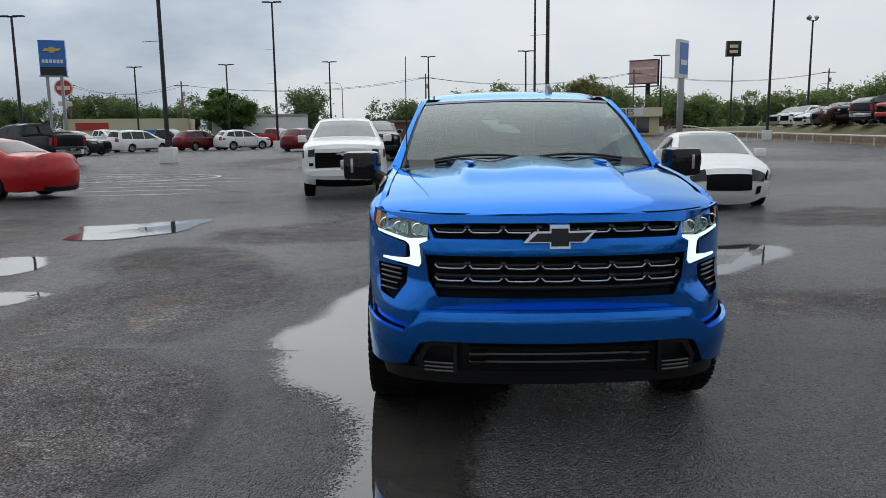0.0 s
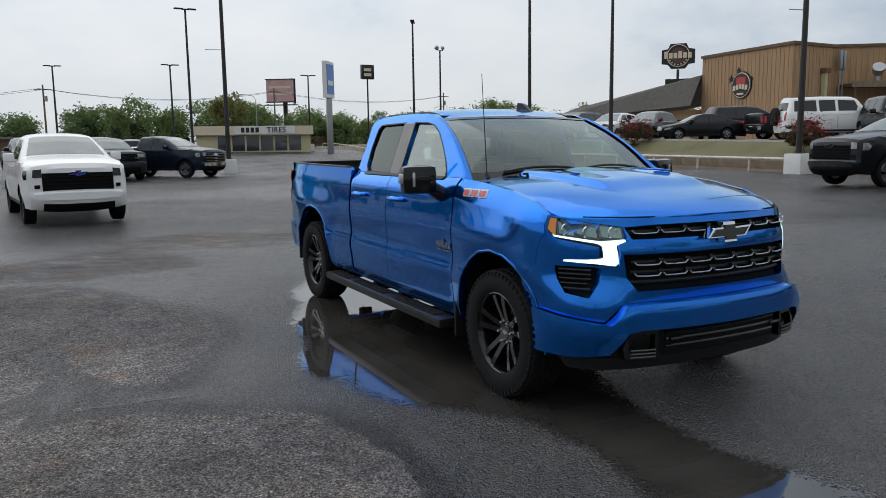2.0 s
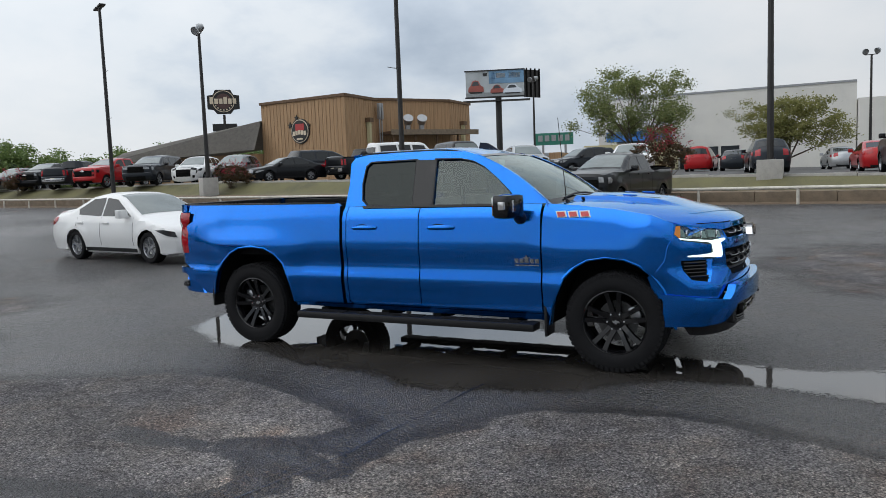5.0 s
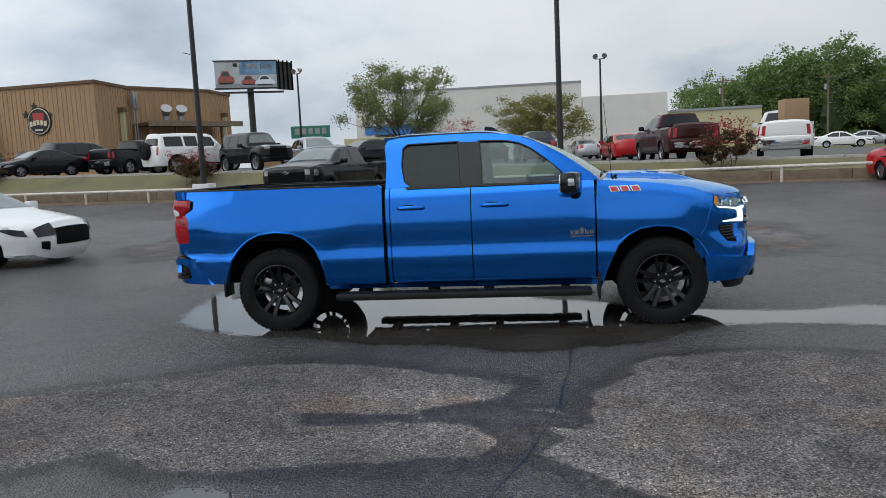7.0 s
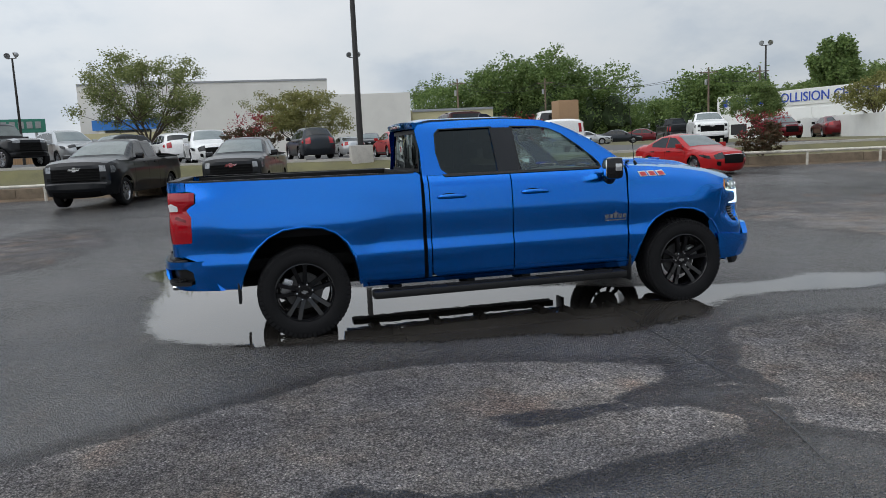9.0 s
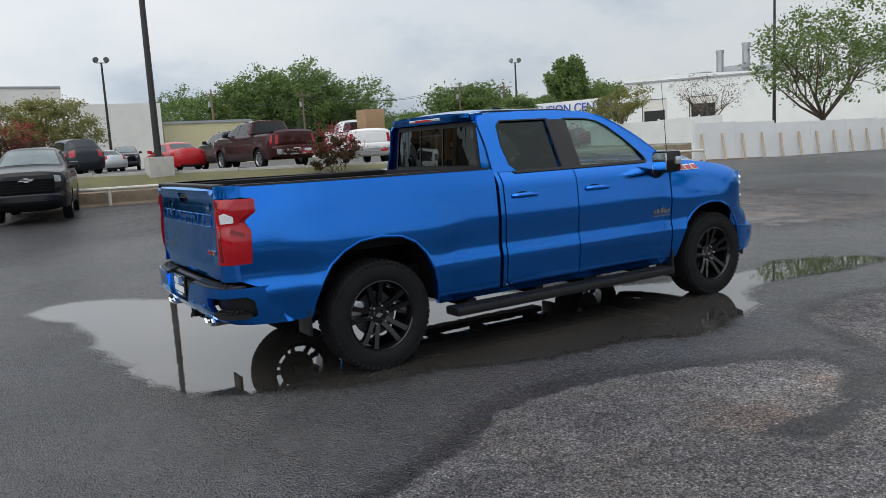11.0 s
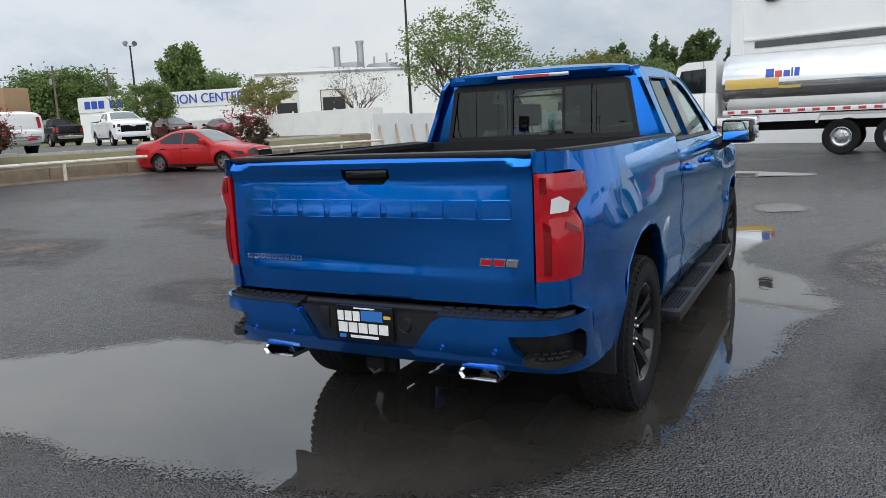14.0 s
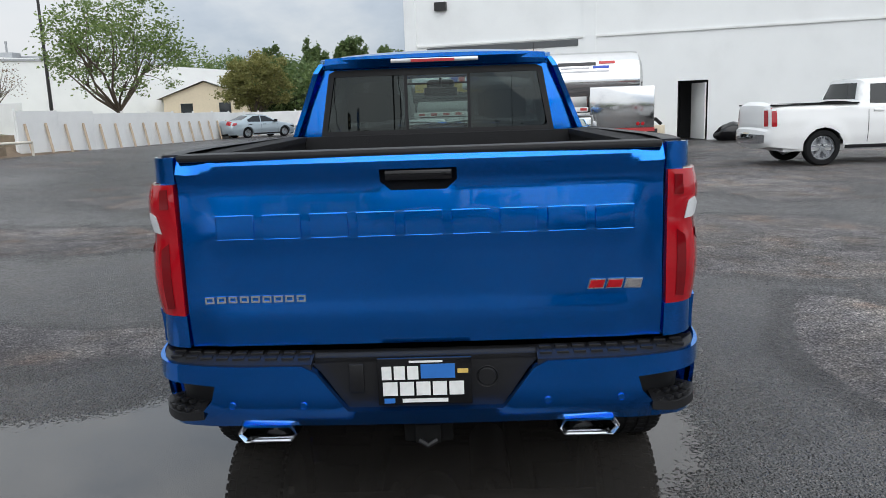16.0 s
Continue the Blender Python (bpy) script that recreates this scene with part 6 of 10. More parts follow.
def vehicle_shapes(kind):
    """Meshes of one kind of vehicle, in its own space: front towards -y, the middle of its wheelbase at 0."""
    if kind in VEHICLE_PARTS:
        return VEHICLE_PARTS[kind]
    s = SPEC[kind]
    hw, belt, low = s["w"] / 2, s["belt"], s["low"]
    mid = sum(s["wheels"]) / 2
    upper = s["front"] + [s["cowl"]] + s["roof"] + [s["tail"]] + s["rear"]
    length = max(p[0] for p in upper)
    r_arch = s["r"] * 1.17
    foot = [arc_arch(y, s["r"] * 0.98, r_arch, low + 0.02) for y in s["wheels"]]
    bottom = [(s["rear"][-1][0], s["rear"][-1][1])] + [p for p in foot[1][::-1]] + [p for p in foot[0][::-1]]
    outline = upper + bottom[1:]
    top = np.array(upper)

    def side_x(y, z):
        d = float(rim_distance(np.array([[y, z]]), upper + upper[::-1])[0])
        x = hw - 0.05 * (1 - soft(low, low + 0.35, z))
        x -= 0.035 * soft(belt - 0.35, belt, z)
        if z > belt:
            x -= 0.42 * (z - belt) + 0.03
        r = 0.06
        if d < r:
            x -= r - math.sqrt(max(0, r * r - (r - d) ** 2))
        f = max(0, 0.55 - y) / 0.55
        b = max(0, y - (length - 0.45)) / 0.45
        x -= s.get("taper", 0.18) * f * f + 0.11 * b * b
        for wy in s["wheels"]:
            q = math.hypot(y - wy, z - s["r"])
            x += 0.022 * math.exp(-((q - r_arch - 0.04) / 0.10) ** 2)
        return x

    out = []

    def keep(name, bm, mt, label=""):
        o = link_mesh(name, bm, mt)
        out.append((name, o.data, label))
        bpy.data.objects.remove(o)

    body = bmesh.new()
    fine = 0.07
    for sg in (-1, 1):
        add_sheet(body, outline, lambda u, v, sg=sg: Vector((sg * side_x(u, v), u - mid, v)), fine)
    up = dense(upper + [upper[-1]], 0.07)
    up = up[:up.index(upper[-1]) + 1] if upper[-1] in up else up
    nrm = []
    for i, p in enumerate(up):
        a, b = up[max(i - 1, 0)], up[min(i + 1, len(up) - 1)]
        t = Vector((b[0] - a[0], b[1] - a[1])).normalized()
        nrm.append(Vector((-t.y, t.x)))

    def skin(i, f, lift=0.0):
        """A point of the skin that spans the car: i along the outline, f from -1 to 1 across."""
        y, z = up[i]
        w = side_x(y, z)
        n = nrm[i]
        endness = soft(0.9, 0.15, y) + soft(length - 0.9, length - 0.1, y)
        bul = s["bulge"] * endness * abs(n.x) + 0.045
        k = (1 - abs(f) ** 3) * bul + lift
        return Vector((w * f, y + n.x * k - mid, z + n.y * k))

    fs = [-1, -0.97, -0.92, -0.84, -0.72, -0.55, -0.3, 0, 0.3, 0.55, 0.72, 0.84, 0.92, 0.97, 1]
    bed = s.get("bed")
    rows = [[body.verts.new(skin(i, f)) for f in fs] for i in range(len(up))]
    for i in range(len(up) - 1):
        if bed and bed[0] < (up[i][0] + up[i + 1][0]) / 2 < bed[1] and up[i][1] > 1.2:
            continue
        for j in range(len(fs) - 1):
            body.faces.new((rows[i][j], rows[i + 1][j], rows[i + 1][j + 1], rows[i][j + 1]))
    add_box(body, -hw + 0.12, hw - 0.12, 0.4 - mid, length - 0.4 - mid, low - 0.02, low + 0.12)
    bmesh.ops.remove_doubles(body, verts=body.verts, dist=0.002)
    keep("body", body, PAINT["white"])
    if bed:
        z1, z0 = 1.40, 0.85
        bx0, bx1 = bed[0] - mid, bed[1] - mid
        panels = [("bed_floor", -hw + 0.16, hw - 0.16, bx0, bx1, z0, z0 + 0.03), ("bed_wall", -hw + 0.19, hw - 0.19, bx1 - 0.03, bx1, z0 + 0.03, z1), ("bed_wall", -hw + 0.19, hw - 0.19, bx0, bx0 + 0.03, z0 + 0.03, z1)]
        for sg in (-1, 1):
            for nm, xa, xb, ya, yb, za, zb in (("bed_wall", hw - 0.19, hw - 0.16, bx0, bx1, z0 + 0.03, z1 - 0.02), ("bed_rail", hw - 0.19, hw - 0.06, bx0 - 0.05, bx1 + 0.05, z1 - 0.02, z1 + 0.012)):
                panels.append((nm, min(sg * xa, sg * xb), max(sg * xa, sg * xb), ya, yb, za, zb))
        for nm, *ext in panels:
            bx = bmesh.new()
            add_box(bx, *ext)
            keep(nm, bx, BED_LINER)
    for g in s["glass"]:
        for sg in (-1, 1):
            gb = bmesh.new()
            add_sheet(gb, g, lambda u, v, sg=sg: Vector((sg * (side_x(u, v) + 0.006), u - mid, v)), 0.16)
            keep("side_window", gb, CAR_GLASS)

    def band(name, mt, y0, y1, z0, z1, f0, f1, lift=0.006, pick=None):
        b = bmesh.new()
        idx = [i for i in range(len(up)) if y0 <= up[i][0] <= y1 and z0 <= up[i][1] <= z1 + 0.001]
        if len(idx) < 2:
            return
        ff = np.linspace(f0, f1, 11)
        rr = [[b.verts.new(skin(i, f, lift)) for f in ff] for i in idx]
        for a, c in zip(rr, rr[1:]):
            for j in range(len(ff) - 1):
                b.faces.new((a[j], c[j], c[j + 1], a[j + 1]))
        keep(name, b, mt)

    cy, cz = s["cowl"]
    r0, r1 = s["roof"][0], s["roof"][-1]
    band("windshield", SCREEN_GLASS, cy + 0.04, s["roof"][1][0] - 0.12, cz, 9, -0.94, 0.94)
    ty_, tz = s["tail"]
    if bed:
        band("rear_window", CAR_GLASS, r1[0] - 0.02, ty_ + 0.02, tz + 0.04, r1[1] - 0.06, -0.88, 0.88)
    else:
        band("rear_window", CAR_GLASS, r1[0] + 0.05, ty_ + 0.02, tz + 0.02, r1[1] - 0.04, -0.9, 0.9)
    zf = [p[1] for p in s["front"]]
    truck_like = kind in ("pickup", "compact_pickup")
    tall = truck_like or kind in ("boxy", "jeep", "large_suv")
    gz0, gz1 = (0.71, 1.15) if truck_like else (0.78, 1.16) if tall else (0.38, 0.62) if kind == "sedan" else (0.48, 0.86)
    if kind == "jeep":
        gz0, gz1 = 0.7, 1.08
    gw = 0.79 if truck_like else 0.62
    band("grille", UNDER, -1, 0.25, gz0, gz1, -gw, gw, 0.010)
    if not tall:
        band("upper_grille", GLOSS_BLACK, -1, 0.3, *((0.63, 0.665) if kind == "sedan" else (0.90, 0.93)), -0.55, 0.55, 0.010)
        band("lower_grille", UNDER, -1, 0.3, low + 0.03, low + 0.13, -0.72, 0.72, 0.010)
    if kind == "sedan":
        i = min(range(len(up)), key=lambda i: abs(up[i][1] - 0.62) + (9 if up[i][0] > 0.3 else 0))
        gb = bmesh.new()
        add_tube(gb, [skin(i, f, 0.018) for f in np.linspace(-0.56, 0.56, 11)], 0.014, 6)
        keep("grille_bar", gb, CHROME)
    else:
        for z in np.arange(gz0 + 0.07, gz1 - 0.03, 0.075):
            gb = bmesh.new()
            i = min(range(len(up)), key=lambda i: abs(up[i][1] - z) + (9 if up[i][0] > 0.3 else 0))
            add_tube(gb, [skin(i, f, 0.012) for f in np.linspace(-gw, gw, 11)], 0.012, 5)
            keep("grille_bar", gb, UNDER)
    if truck_like:
        band("lower_grille", UNDER, -1, 0.3, 0.34, 0.53, -0.84, 0.84, 0.012)
        band("bumper_skin", PAINT["white"], -1, 0.3, 0.52, 0.67, -0.99, 0.99, 0.016)
    elif tall:
        band("lower_grille", UNDER, -1, 0.3, zf[0] + 0.02, zf[0] + 0.24, -0.74, 0.74, 0.012)
    hz0, hz1 = (0.96, 1.16) if truck_like else (0.98, 1.16) if tall else (0.52, 0.665) if kind == "sedan" else (0.80, 0.94)
    for sg in (-1, 1):
        band("headlight", HEADLAMP, -1, 0.45, hz0, hz1, sg * (0.80 if truck_like else 0.60), sg * 0.985, 0.016)
        if truck_like:
            band("side_vent", UNDER, -1, 0.3, 0.74, 0.93, sg * 0.84, sg * 0.96, 0.012)
            band("running_lamp", WHITE_LENS, -1, 0.3, 0.93, 0.99, sg * 0.80, sg * 0.975, 0.014)
        elif not tall:
            band("side_vent", UNDER, -1, 0.3, 0.34 if kind == "sedan" else 0.42, 0.50 if kind == "sedan" else 0.60, sg * 0.76, sg * 0.93, 0.010)
    tz0, tz1 = (0.92, 1.34) if tall else (0.76, 1.0) if kind == "sedan" else (0.80, 1.12)
    for sg in (-1, 1):
        band("taillight", RED_LENS, length - 0.5, length + 1, tz0, tz1, sg * (0.84 if tall else 0.66), sg * 0.985, 0.012)
    if not tall:
        band("rear_bumper_trim", TRIM, length - 0.4, length + 1, low + 0.02, low + 0.16, -0.8, 0.8, 0.01)
    elif truck_like:
        band("rear_bumper", CHROME, length - 0.3, length + 1, 0.52, 0.78, -0.98, 0.98, 0.012)
    # lamps that wrap round the corners
    front_wrap = {"sedan": [(0.07, 0.55), (0.28, 0.58), (0.62, 0.70), (0.36, 0.705), (0.13, 0.665)], "suv": [(0.09, 0.80), (0.30, 0.80), (0.60, 0.95), (0.30, 0.95), (0.15, 0.91)],
                  "van": [(0.09, 0.70), (0.32, 0.72), (0.60, 0.90), (0.36, 0.88), (0.17, 0.80)]}.get(kind, [(0.10, 0.97), (0.26, 0.97), (0.34, 1.08), (0.26, 1.16), (0.12, 1.16)])
    rear_wrap = {"sedan": [(4.45, 0.88), (4.62, 0.80), (4.79, 0.80), (4.70, 0.96), (4.45, 0.98)], "suv": [(4.42, 0.95), (4.55, 0.88), (4.67, 0.88), (4.62, 1.10), (4.50, 1.10)]}.get(kind)
    if truck_like:
        rear_wrap = [(5.72, 0.92), (5.83, 0.92), (5.83, 1.34), (5.73, 1.34)]
    for sg in (-1, 1):
        for nm, ring, mt in (("headlight", front_wrap, HEADLAMP), ("taillight", rear_wrap, RED_LENS)):
            if ring and kind not in ("boxy", "jeep"):
                lb = bmesh.new()
                add_sheet(lb, ring, lambda u, v, sg=sg: Vector((sg * (side_x(u, v) + 0.010), u - mid, v)), 0.08)
                keep(nm, lb, mt)
    # door seams and the dark sill line
    for sg in (-1, 1):
        cuts = [s["glass"][0][0][0] - 0.10] + [g[-1][0] + 0.045 for g in s["glass"][:2]]
        for k, y0 in enumerate(cuts):
            ring = [(y0 - 0.007, low + 0.16), (y0 + 0.007, low + 0.16), (y0 + 0.007, belt + 0.01), (y0 - 0.007, belt + 0.01)]
            if any(math.hypot(p[0] - w, p[1] - s["r"]) < r_arch + 0.03 for w in s["wheels"] for p in dense(ring, 0.1)):
                w = min(s["wheels"], key=lambda w: abs(w - y0))
                zz = s["r"] + math.sqrt(max(0.01, (r_arch + 0.05) ** 2 - min(abs(y0 - w), r_arch) ** 2))
                ring = [(y0 - 0.007, zz), (y0 + 0.007, zz), (y0 + 0.007, belt + 0.01), (y0 - 0.007, belt + 0.01)]
            sb = bmesh.new()
            add_sheet(sb, ring, lambda u, v, sg=sg: Vector((sg * (side_x(u, v) + 0.003), u - mid, v)), 0.12)
            keep("door_seam", sb, UNDER)
        ya, yb = s["wheels"][0] + r_arch + 0.02, s["wheels"][1] - r_arch - 0.02
        sb = bmesh.new()
        add_sheet(sb, [(ya, low + 0.02), (yb, low + 0.02), (yb, low + 0.10), (ya, low + 0.10)], lambda u, v, sg=sg: Vector((sg * (side_x(u, v) + 0.008), u - mid, v)), 0.15)
        keep("sill_trim", sb, TRIM)
        # dark liners fill the wheel arches
        for wy in s["wheels"]:
            lb = bmesh.new()
            add_lathe(lb, [(0.0, 0.0), (r_arch * 0.985, 0.0), (r_arch * 0.985, 0.16)], 20, "X")
            for v in lb.verts:
                v.co = Vector((sg * (hw - 0.30 + v.co.x), v.co.y + wy - mid, max(v.co.z + s["r"] * 0.98, low + 0.02)))
            keep("wheel_liner", lb, UNDER)
    pb = bmesh.new()
    add_box(pb, -0.15, 0.15, length - mid + 0.05, length - mid + 0.07 + s["bulge"] * 0.6, 0.62 if tall else 0.72, 0.77 if tall else 0.86)
    keep("licence_plate", pb, CREAM)
    for sg in (-1, 1):
        mb = bmesh.new()
        my, mz = s["glass"][0][0][0] + 0.12, belt + 0.08
        add_box(mb, sg * (hw - 0.02), sg * (hw + 0.20), my - mid - 0.09, my - mid + 0.06, mz - 0.08, mz + 0.1, 0.03)
        add_box(mb, sg * (hw - 0.14), sg * (hw + 0.02), my - mid - 0.05, my - mid + 0.03, mz - 0.09, mz - 0.03)
        keep("mirror", mb, GLOSS_BLACK)
        for g in s["glass"][:2]:
            hb = bmesh.new()
            hy = max(p[0] for p in g) - 0.18
            hz = belt - 0.11
            hx = side_x(hy, hz)
            add_box(hb, sg * (hx - 0.01), sg * (hx + 0.03), hy - mid - 0.11, hy - mid + 0.11, hz - 0.02, hz + 0.02, 0.008)
            keep("door_handle", hb, TRIM)
    if kind in ("boxy", "jeep"):
        sp = bmesh.new()
        add_lathe(sp, [(0.0, 0.16), (0.15, 0.17), (0.24, 0.13), (0.27, 0.16), (0.37, 0.15), (0.42, 0.09), (0.42, -0.05), (0.36, -0.09)], 28, "Y", (0.1, length - mid + 0.14, 1.06 if kind == "jeep" else 1.14))
        keep("spare_wheel", sp, RUBBER)
    if truck_like:
        em = bmesh.new()
        i = min(range(len(up)), key=lambda i: abs(up[i][1] - 1.06) + (9 if up[i][0] > 0.3 else 0))
        c = skin(i, 0, 0.02)
        add_prism(em, [(u * 1.05, v * 1.05) for u, v in EMB_SHAPE], lambda u, v: c + Vector((u, 0, v)), (0, 0.03, 0))
        keep("grille_emblem", em, CHROME)
    VEHICLE_PARTS[kind] = out
    return out


def vehicle(name, kind, colour, x, y, heading, label, category, dark_rims=False, z=None, scale=1.0, group="parked vehicles", chrome=False):
    """heading: the compass turn of its nose from -y, anticlockwise, in degrees."""
    zz = ground_z(x, y) if z is None else z
    v = thing(name, pose(x, y, zz, 0, 0, heading), label, category, group)
    v.scale = (scale, scale, scale)
    s = SPEC[kind]
    for n, me, lb in vehicle_shapes(kind):
        o = new(n, me)
        o.parent = v
        if n in ("body", "bumper_skin") or n == "door_handle" and colour == "white":
            o.material_slots[0].link = "OBJECT"
            o.material_slots[0].material = PAINT[colour]
        if n == "mirror" and colour in ("white", "red", "silver"):
            o.material_slots[0].link = "OBJECT"
            o.material_slots[0].material = PAINT[colour]
        if n == "headlight" and colour in ("white", "red", "silver", "pale_blue"):
            o.material_slots[0].link = "OBJECT"
            o.material_slots[0].material = HEADLAMP_DARK
        if chrome and n in ("bumper_skin", "grille_bar", "upper_grille"):
            o.material_slots[0].link = "OBJECT"
            o.material_slots[0].material = CHROME
    mid = sum(s["wheels"]) / 2
    ty, rim = wheel_meshes(s["r"])
    for wy in s["wheels"]:
        for sg in (-1, 1):
            w = new("wheel", ty)
            w.parent = v
            w.matrix_basis = pose(sg * (s["w"] / 2 - 0.13), wy - mid, s["r"], 0, 0, 0 if sg < 0 else 180)
            rm = new("rim", rim)
            rm.parent = w
            if dark_rims:
                rm.material_slots[0].link = "OBJECT"
                rm.material_slots[0].material = DARK_RIM
    return v


# lower lot
vehicle("pickup_truck", "pickup", "white", -3.2, 16.2, 6, "white full-size pickup truck with black grille and wheels", "pickup truck", True)
vehicle("sedan", "sedan", "white", 5.25, 12.3, -8, "white sedan with dark grille parked on open asphalt", "car")
vehicle("sedan", "sedan", "red", -12.65, 15.0, -105, "red compact sedan seen from behind", "car")
vehicle("pickup_truck", "pickup", "black", -20.6, 32.0, -115, "black pickup truck parked facing away", "pickup truck")
vehicle("suv", "large_suv", "charcoal", -1.0, 33.8, 14, "black large sport utility vehicle with chrome grille", "suv", chrome=True)
vehicle("pickup_truck", "pickup", "navy", 1.75, 34.8, 42, "dark navy pickup truck with silver bumper", "pickup truck", chrome=True)
vehicle("pickup_truck", "pickup", "white", 1.5, 48.5, 180, "white pickup truck seen from behind", "pickup truck")
vehicle("pickup_truck", "pickup", "charcoal", -4.0, 35.6, 8, "dark pickup truck in the back row", "pickup truck")
vehicle("pickup_truck", "pickup", "silver", -4.3, 43.5, 180, "silver pickup truck seen from behind", "pickup truck")
vehicle("minivan", "van", "white", -25.8, 58.8, 152, "white minivan in the far row", "minivan")
vehicle("suv", "suv", "dark_red", -21.8, 62.2, 150, "dark red sport utility vehicle in the far row", "suv")
vehicle("suv", "suv", "white", -18.3, 63.2, 132, "white sport utility vehicle in the far row", "suv")
vehicle("suv", "suv", "dark_red", -13.6, 66.3, 140, "dark red sport utility vehicle in the far row", "suv")
vehicle("pickup_truck", "pickup", "red", -17.6, 74.0, 60, "red pickup truck in the far row", "pickup truck")
vehicle("suv", "suv", "red", -21.5, 73.5, 50, "red sport utility vehicle in the far row", "suv")
vehicle("pickup_truck", "pickup", "charcoal", -27.5, 70.5, 70, "dark pickup truck in the far row", "pickup truck")
vehicle("pickup_truck", "pickup", "white", -33.0, 69.0, 60, "white pickup truck in the far row", "pickup truck")
vehicle("suv", "suv", "charcoal", -26.6, 49.5, 80, "dark sport utility vehicle in the far row", "suv")
vehicle("suv", "suv", "dark_red", -11.3, 55.2, 160, "dark red sport utility vehicle in the far row", "suv")
vehicle("pickup_truck", "pickup", "black", -8.8, 60.3, 170, "black pickup truck in the far row", "pickup truck")
vehicle("suv", "suv", "charcoal", -30.5, 58.0, 100, "dark sport utility vehicle in the far row", "suv")
vehicle("pickup_truck", "pickup", "black", 17.9, 8.5, -103, "black pickup truck with bright wheels", "pickup truck")
vehicle("pickup_truck", "compact_pickup", "black", 17.1, 4.5, -99, "black midsize pickup truck by the rail", "pickup truck", scale=0.94)
vehicle("sedan", "sedan", "red", 16.0, -10.4, -84, "bright red compact sedan with alloy wheels", "car", scale=0.885)
vehicle("pickup_truck", "pickup", "white", -9.93, -10.75, -88, "white pickup truck beside the white building", "pickup truck", scale=0.97)
vehicle("sedan", "sedan", "pale_blue", 13.0, -42.4, -42, "old pale blue sedan at the fence", "car")
# raised lot
for kind, col, x, y, hd, lb, ct in (
        ("boxy", "white", 28.4, 18.4, 56, "white boxy off-road vehicle with spare wheel", "suv"), ("jeep", "black", 26.7, 14.5, -40, "black open-sided off-road vehicle with round lamps", "suv"),
        ("large_suv", "charcoal", 33.6, 27.6, 66, "dark sport utility vehicle on the raised lot", "suv"), ("pickup", "black", 34.4, 24.6, 74, "black pickup truck on the raised lot", "pickup truck"),
        ("suv", "silver", 31.4, 13.0, -58, "silver crossover on the raised lot", "suv"), ("suv", "charcoal", 40.8, 12.6, -130, "dark sport utility vehicle on the raised lot", "suv"),
        ("suv", "white", 41.4, 9.5, 110, "white crossover seen from behind", "suv"), ("sedan", "white", 27.2, 6.3, -80, "white sedan on the raised lot", "car"),
        ("suv", "charcoal", 36.4, 1.4, 100, "dark crossover seen from behind", "suv"), ("sedan", "silver", 50.5, -2.2, 98, "silver sedan seen from behind", "car"),
        ("sedan", "red", 36.4, -3.6, 96, "bright red sedan seen from behind", "car"), ("pickup", "charcoal", 60.0, -5.4, -100, "dark pickup truck on the raised lot", "pickup truck"),
        ("pickup", "grey", 34.6, -6.2, 92, "grey pickup truck on the raised lot", "pickup truck"),
        ("pickup", "maroon", 25.0, -4.5, 96, "maroon crew-cab pickup truck on the raised lot", "pickup truck"),
        ("pickup", "white", 25.2, -9.0, 75, "white pickup truck with a cardboard box in its bed", "pickup truck"),
        ("van", "red", 52.3, 6.9, 92, "red van before the white building", "van"), ("sedan", "charcoal", 51.3, 4.5, 95, "dark sedan before the white building", "car"),
        ("sedan", "white", 66.3, -26.8, -20, "white sedan in the far lot", "car"), ("sedan", "silver", 67.3, -29.6, -20, "silver sedan in the far lot", "car"),
        ("sedan", "charcoal", 68.6, -34.0, -30, "dark sedan in the far lot", "car"), ("sedan", "dark_red", 67.5, -36.4, -30, "dark red sedan in the far lot", "car"),
        ("pickup", "black", 48.4, -28.6, 70, "black pickup truck in the far lot", "pickup truck"), ("pickup", "white", 35.4, -23.4, -116, "white crew-cab pickup truck with dark wheels", "pickup truck"),
        ("sedan", "dark_red", 40.2, -36.6, 64, "dark red sedan by the body shop", "car"), ("suv", "dark_red", 43.0, -34.6, -110, "dark red sport utility vehicle by the body shop", "suv"),
        ("large_suv", "charcoal", 27.7, 36.6, -68, "dark sport utility vehicle with chrome grille on the raised lot", "suv"), ("suv", "white", 28.6, 33.8, -66, "white sport utility vehicle on the raised lot", "suv"),
        ("suv", "grey", 29.2, 31.2, -68, "grey crossover on the raised lot", "suv"), ("sedan", "black", 30.3, 28.4, -116, "black sedan on the raised lot", "car"),
        ("pickup", "red", 28.4, 41.2, -80, "red pickup truck on the raised lot", "pickup truck"), ("pickup", "charcoal", 29.2, 45.6, 110, "dark pickup truck on the raised lot", "pickup truck"),
        ("pickup", "black", 29.6, 49.4, -70, "black pickup truck on the raised lot", "pickup truck"), ("suv", "grey", 29.6, 53.4, -66, "grey sport utility vehicle on the raised lot", "suv"),
        ("sedan", "white", 30.0, 57.2, -66, "white sedan on the raised lot", "car"), ("suv", "white", 30.6, 61.0, -66, "white sport utility vehicle on the raised lot", "suv"),
        ("suv", "silver", 31.4, 65.0, -66, "silver sport utility vehicle on the raised lot", "suv"), ("sedan", "charcoal", 38.9, 26.6, -60, "dark sedan by the restaurant", "car"),
        ("suv", "charcoal", 39.4, 35.2, 120, "dark crossover by the restaurant", "suv")):
    vehicle({"car": "sedan", "pickup truck": "pickup_truck"}.get(ct, ct), kind, col, x, y, hd, lb, ct)

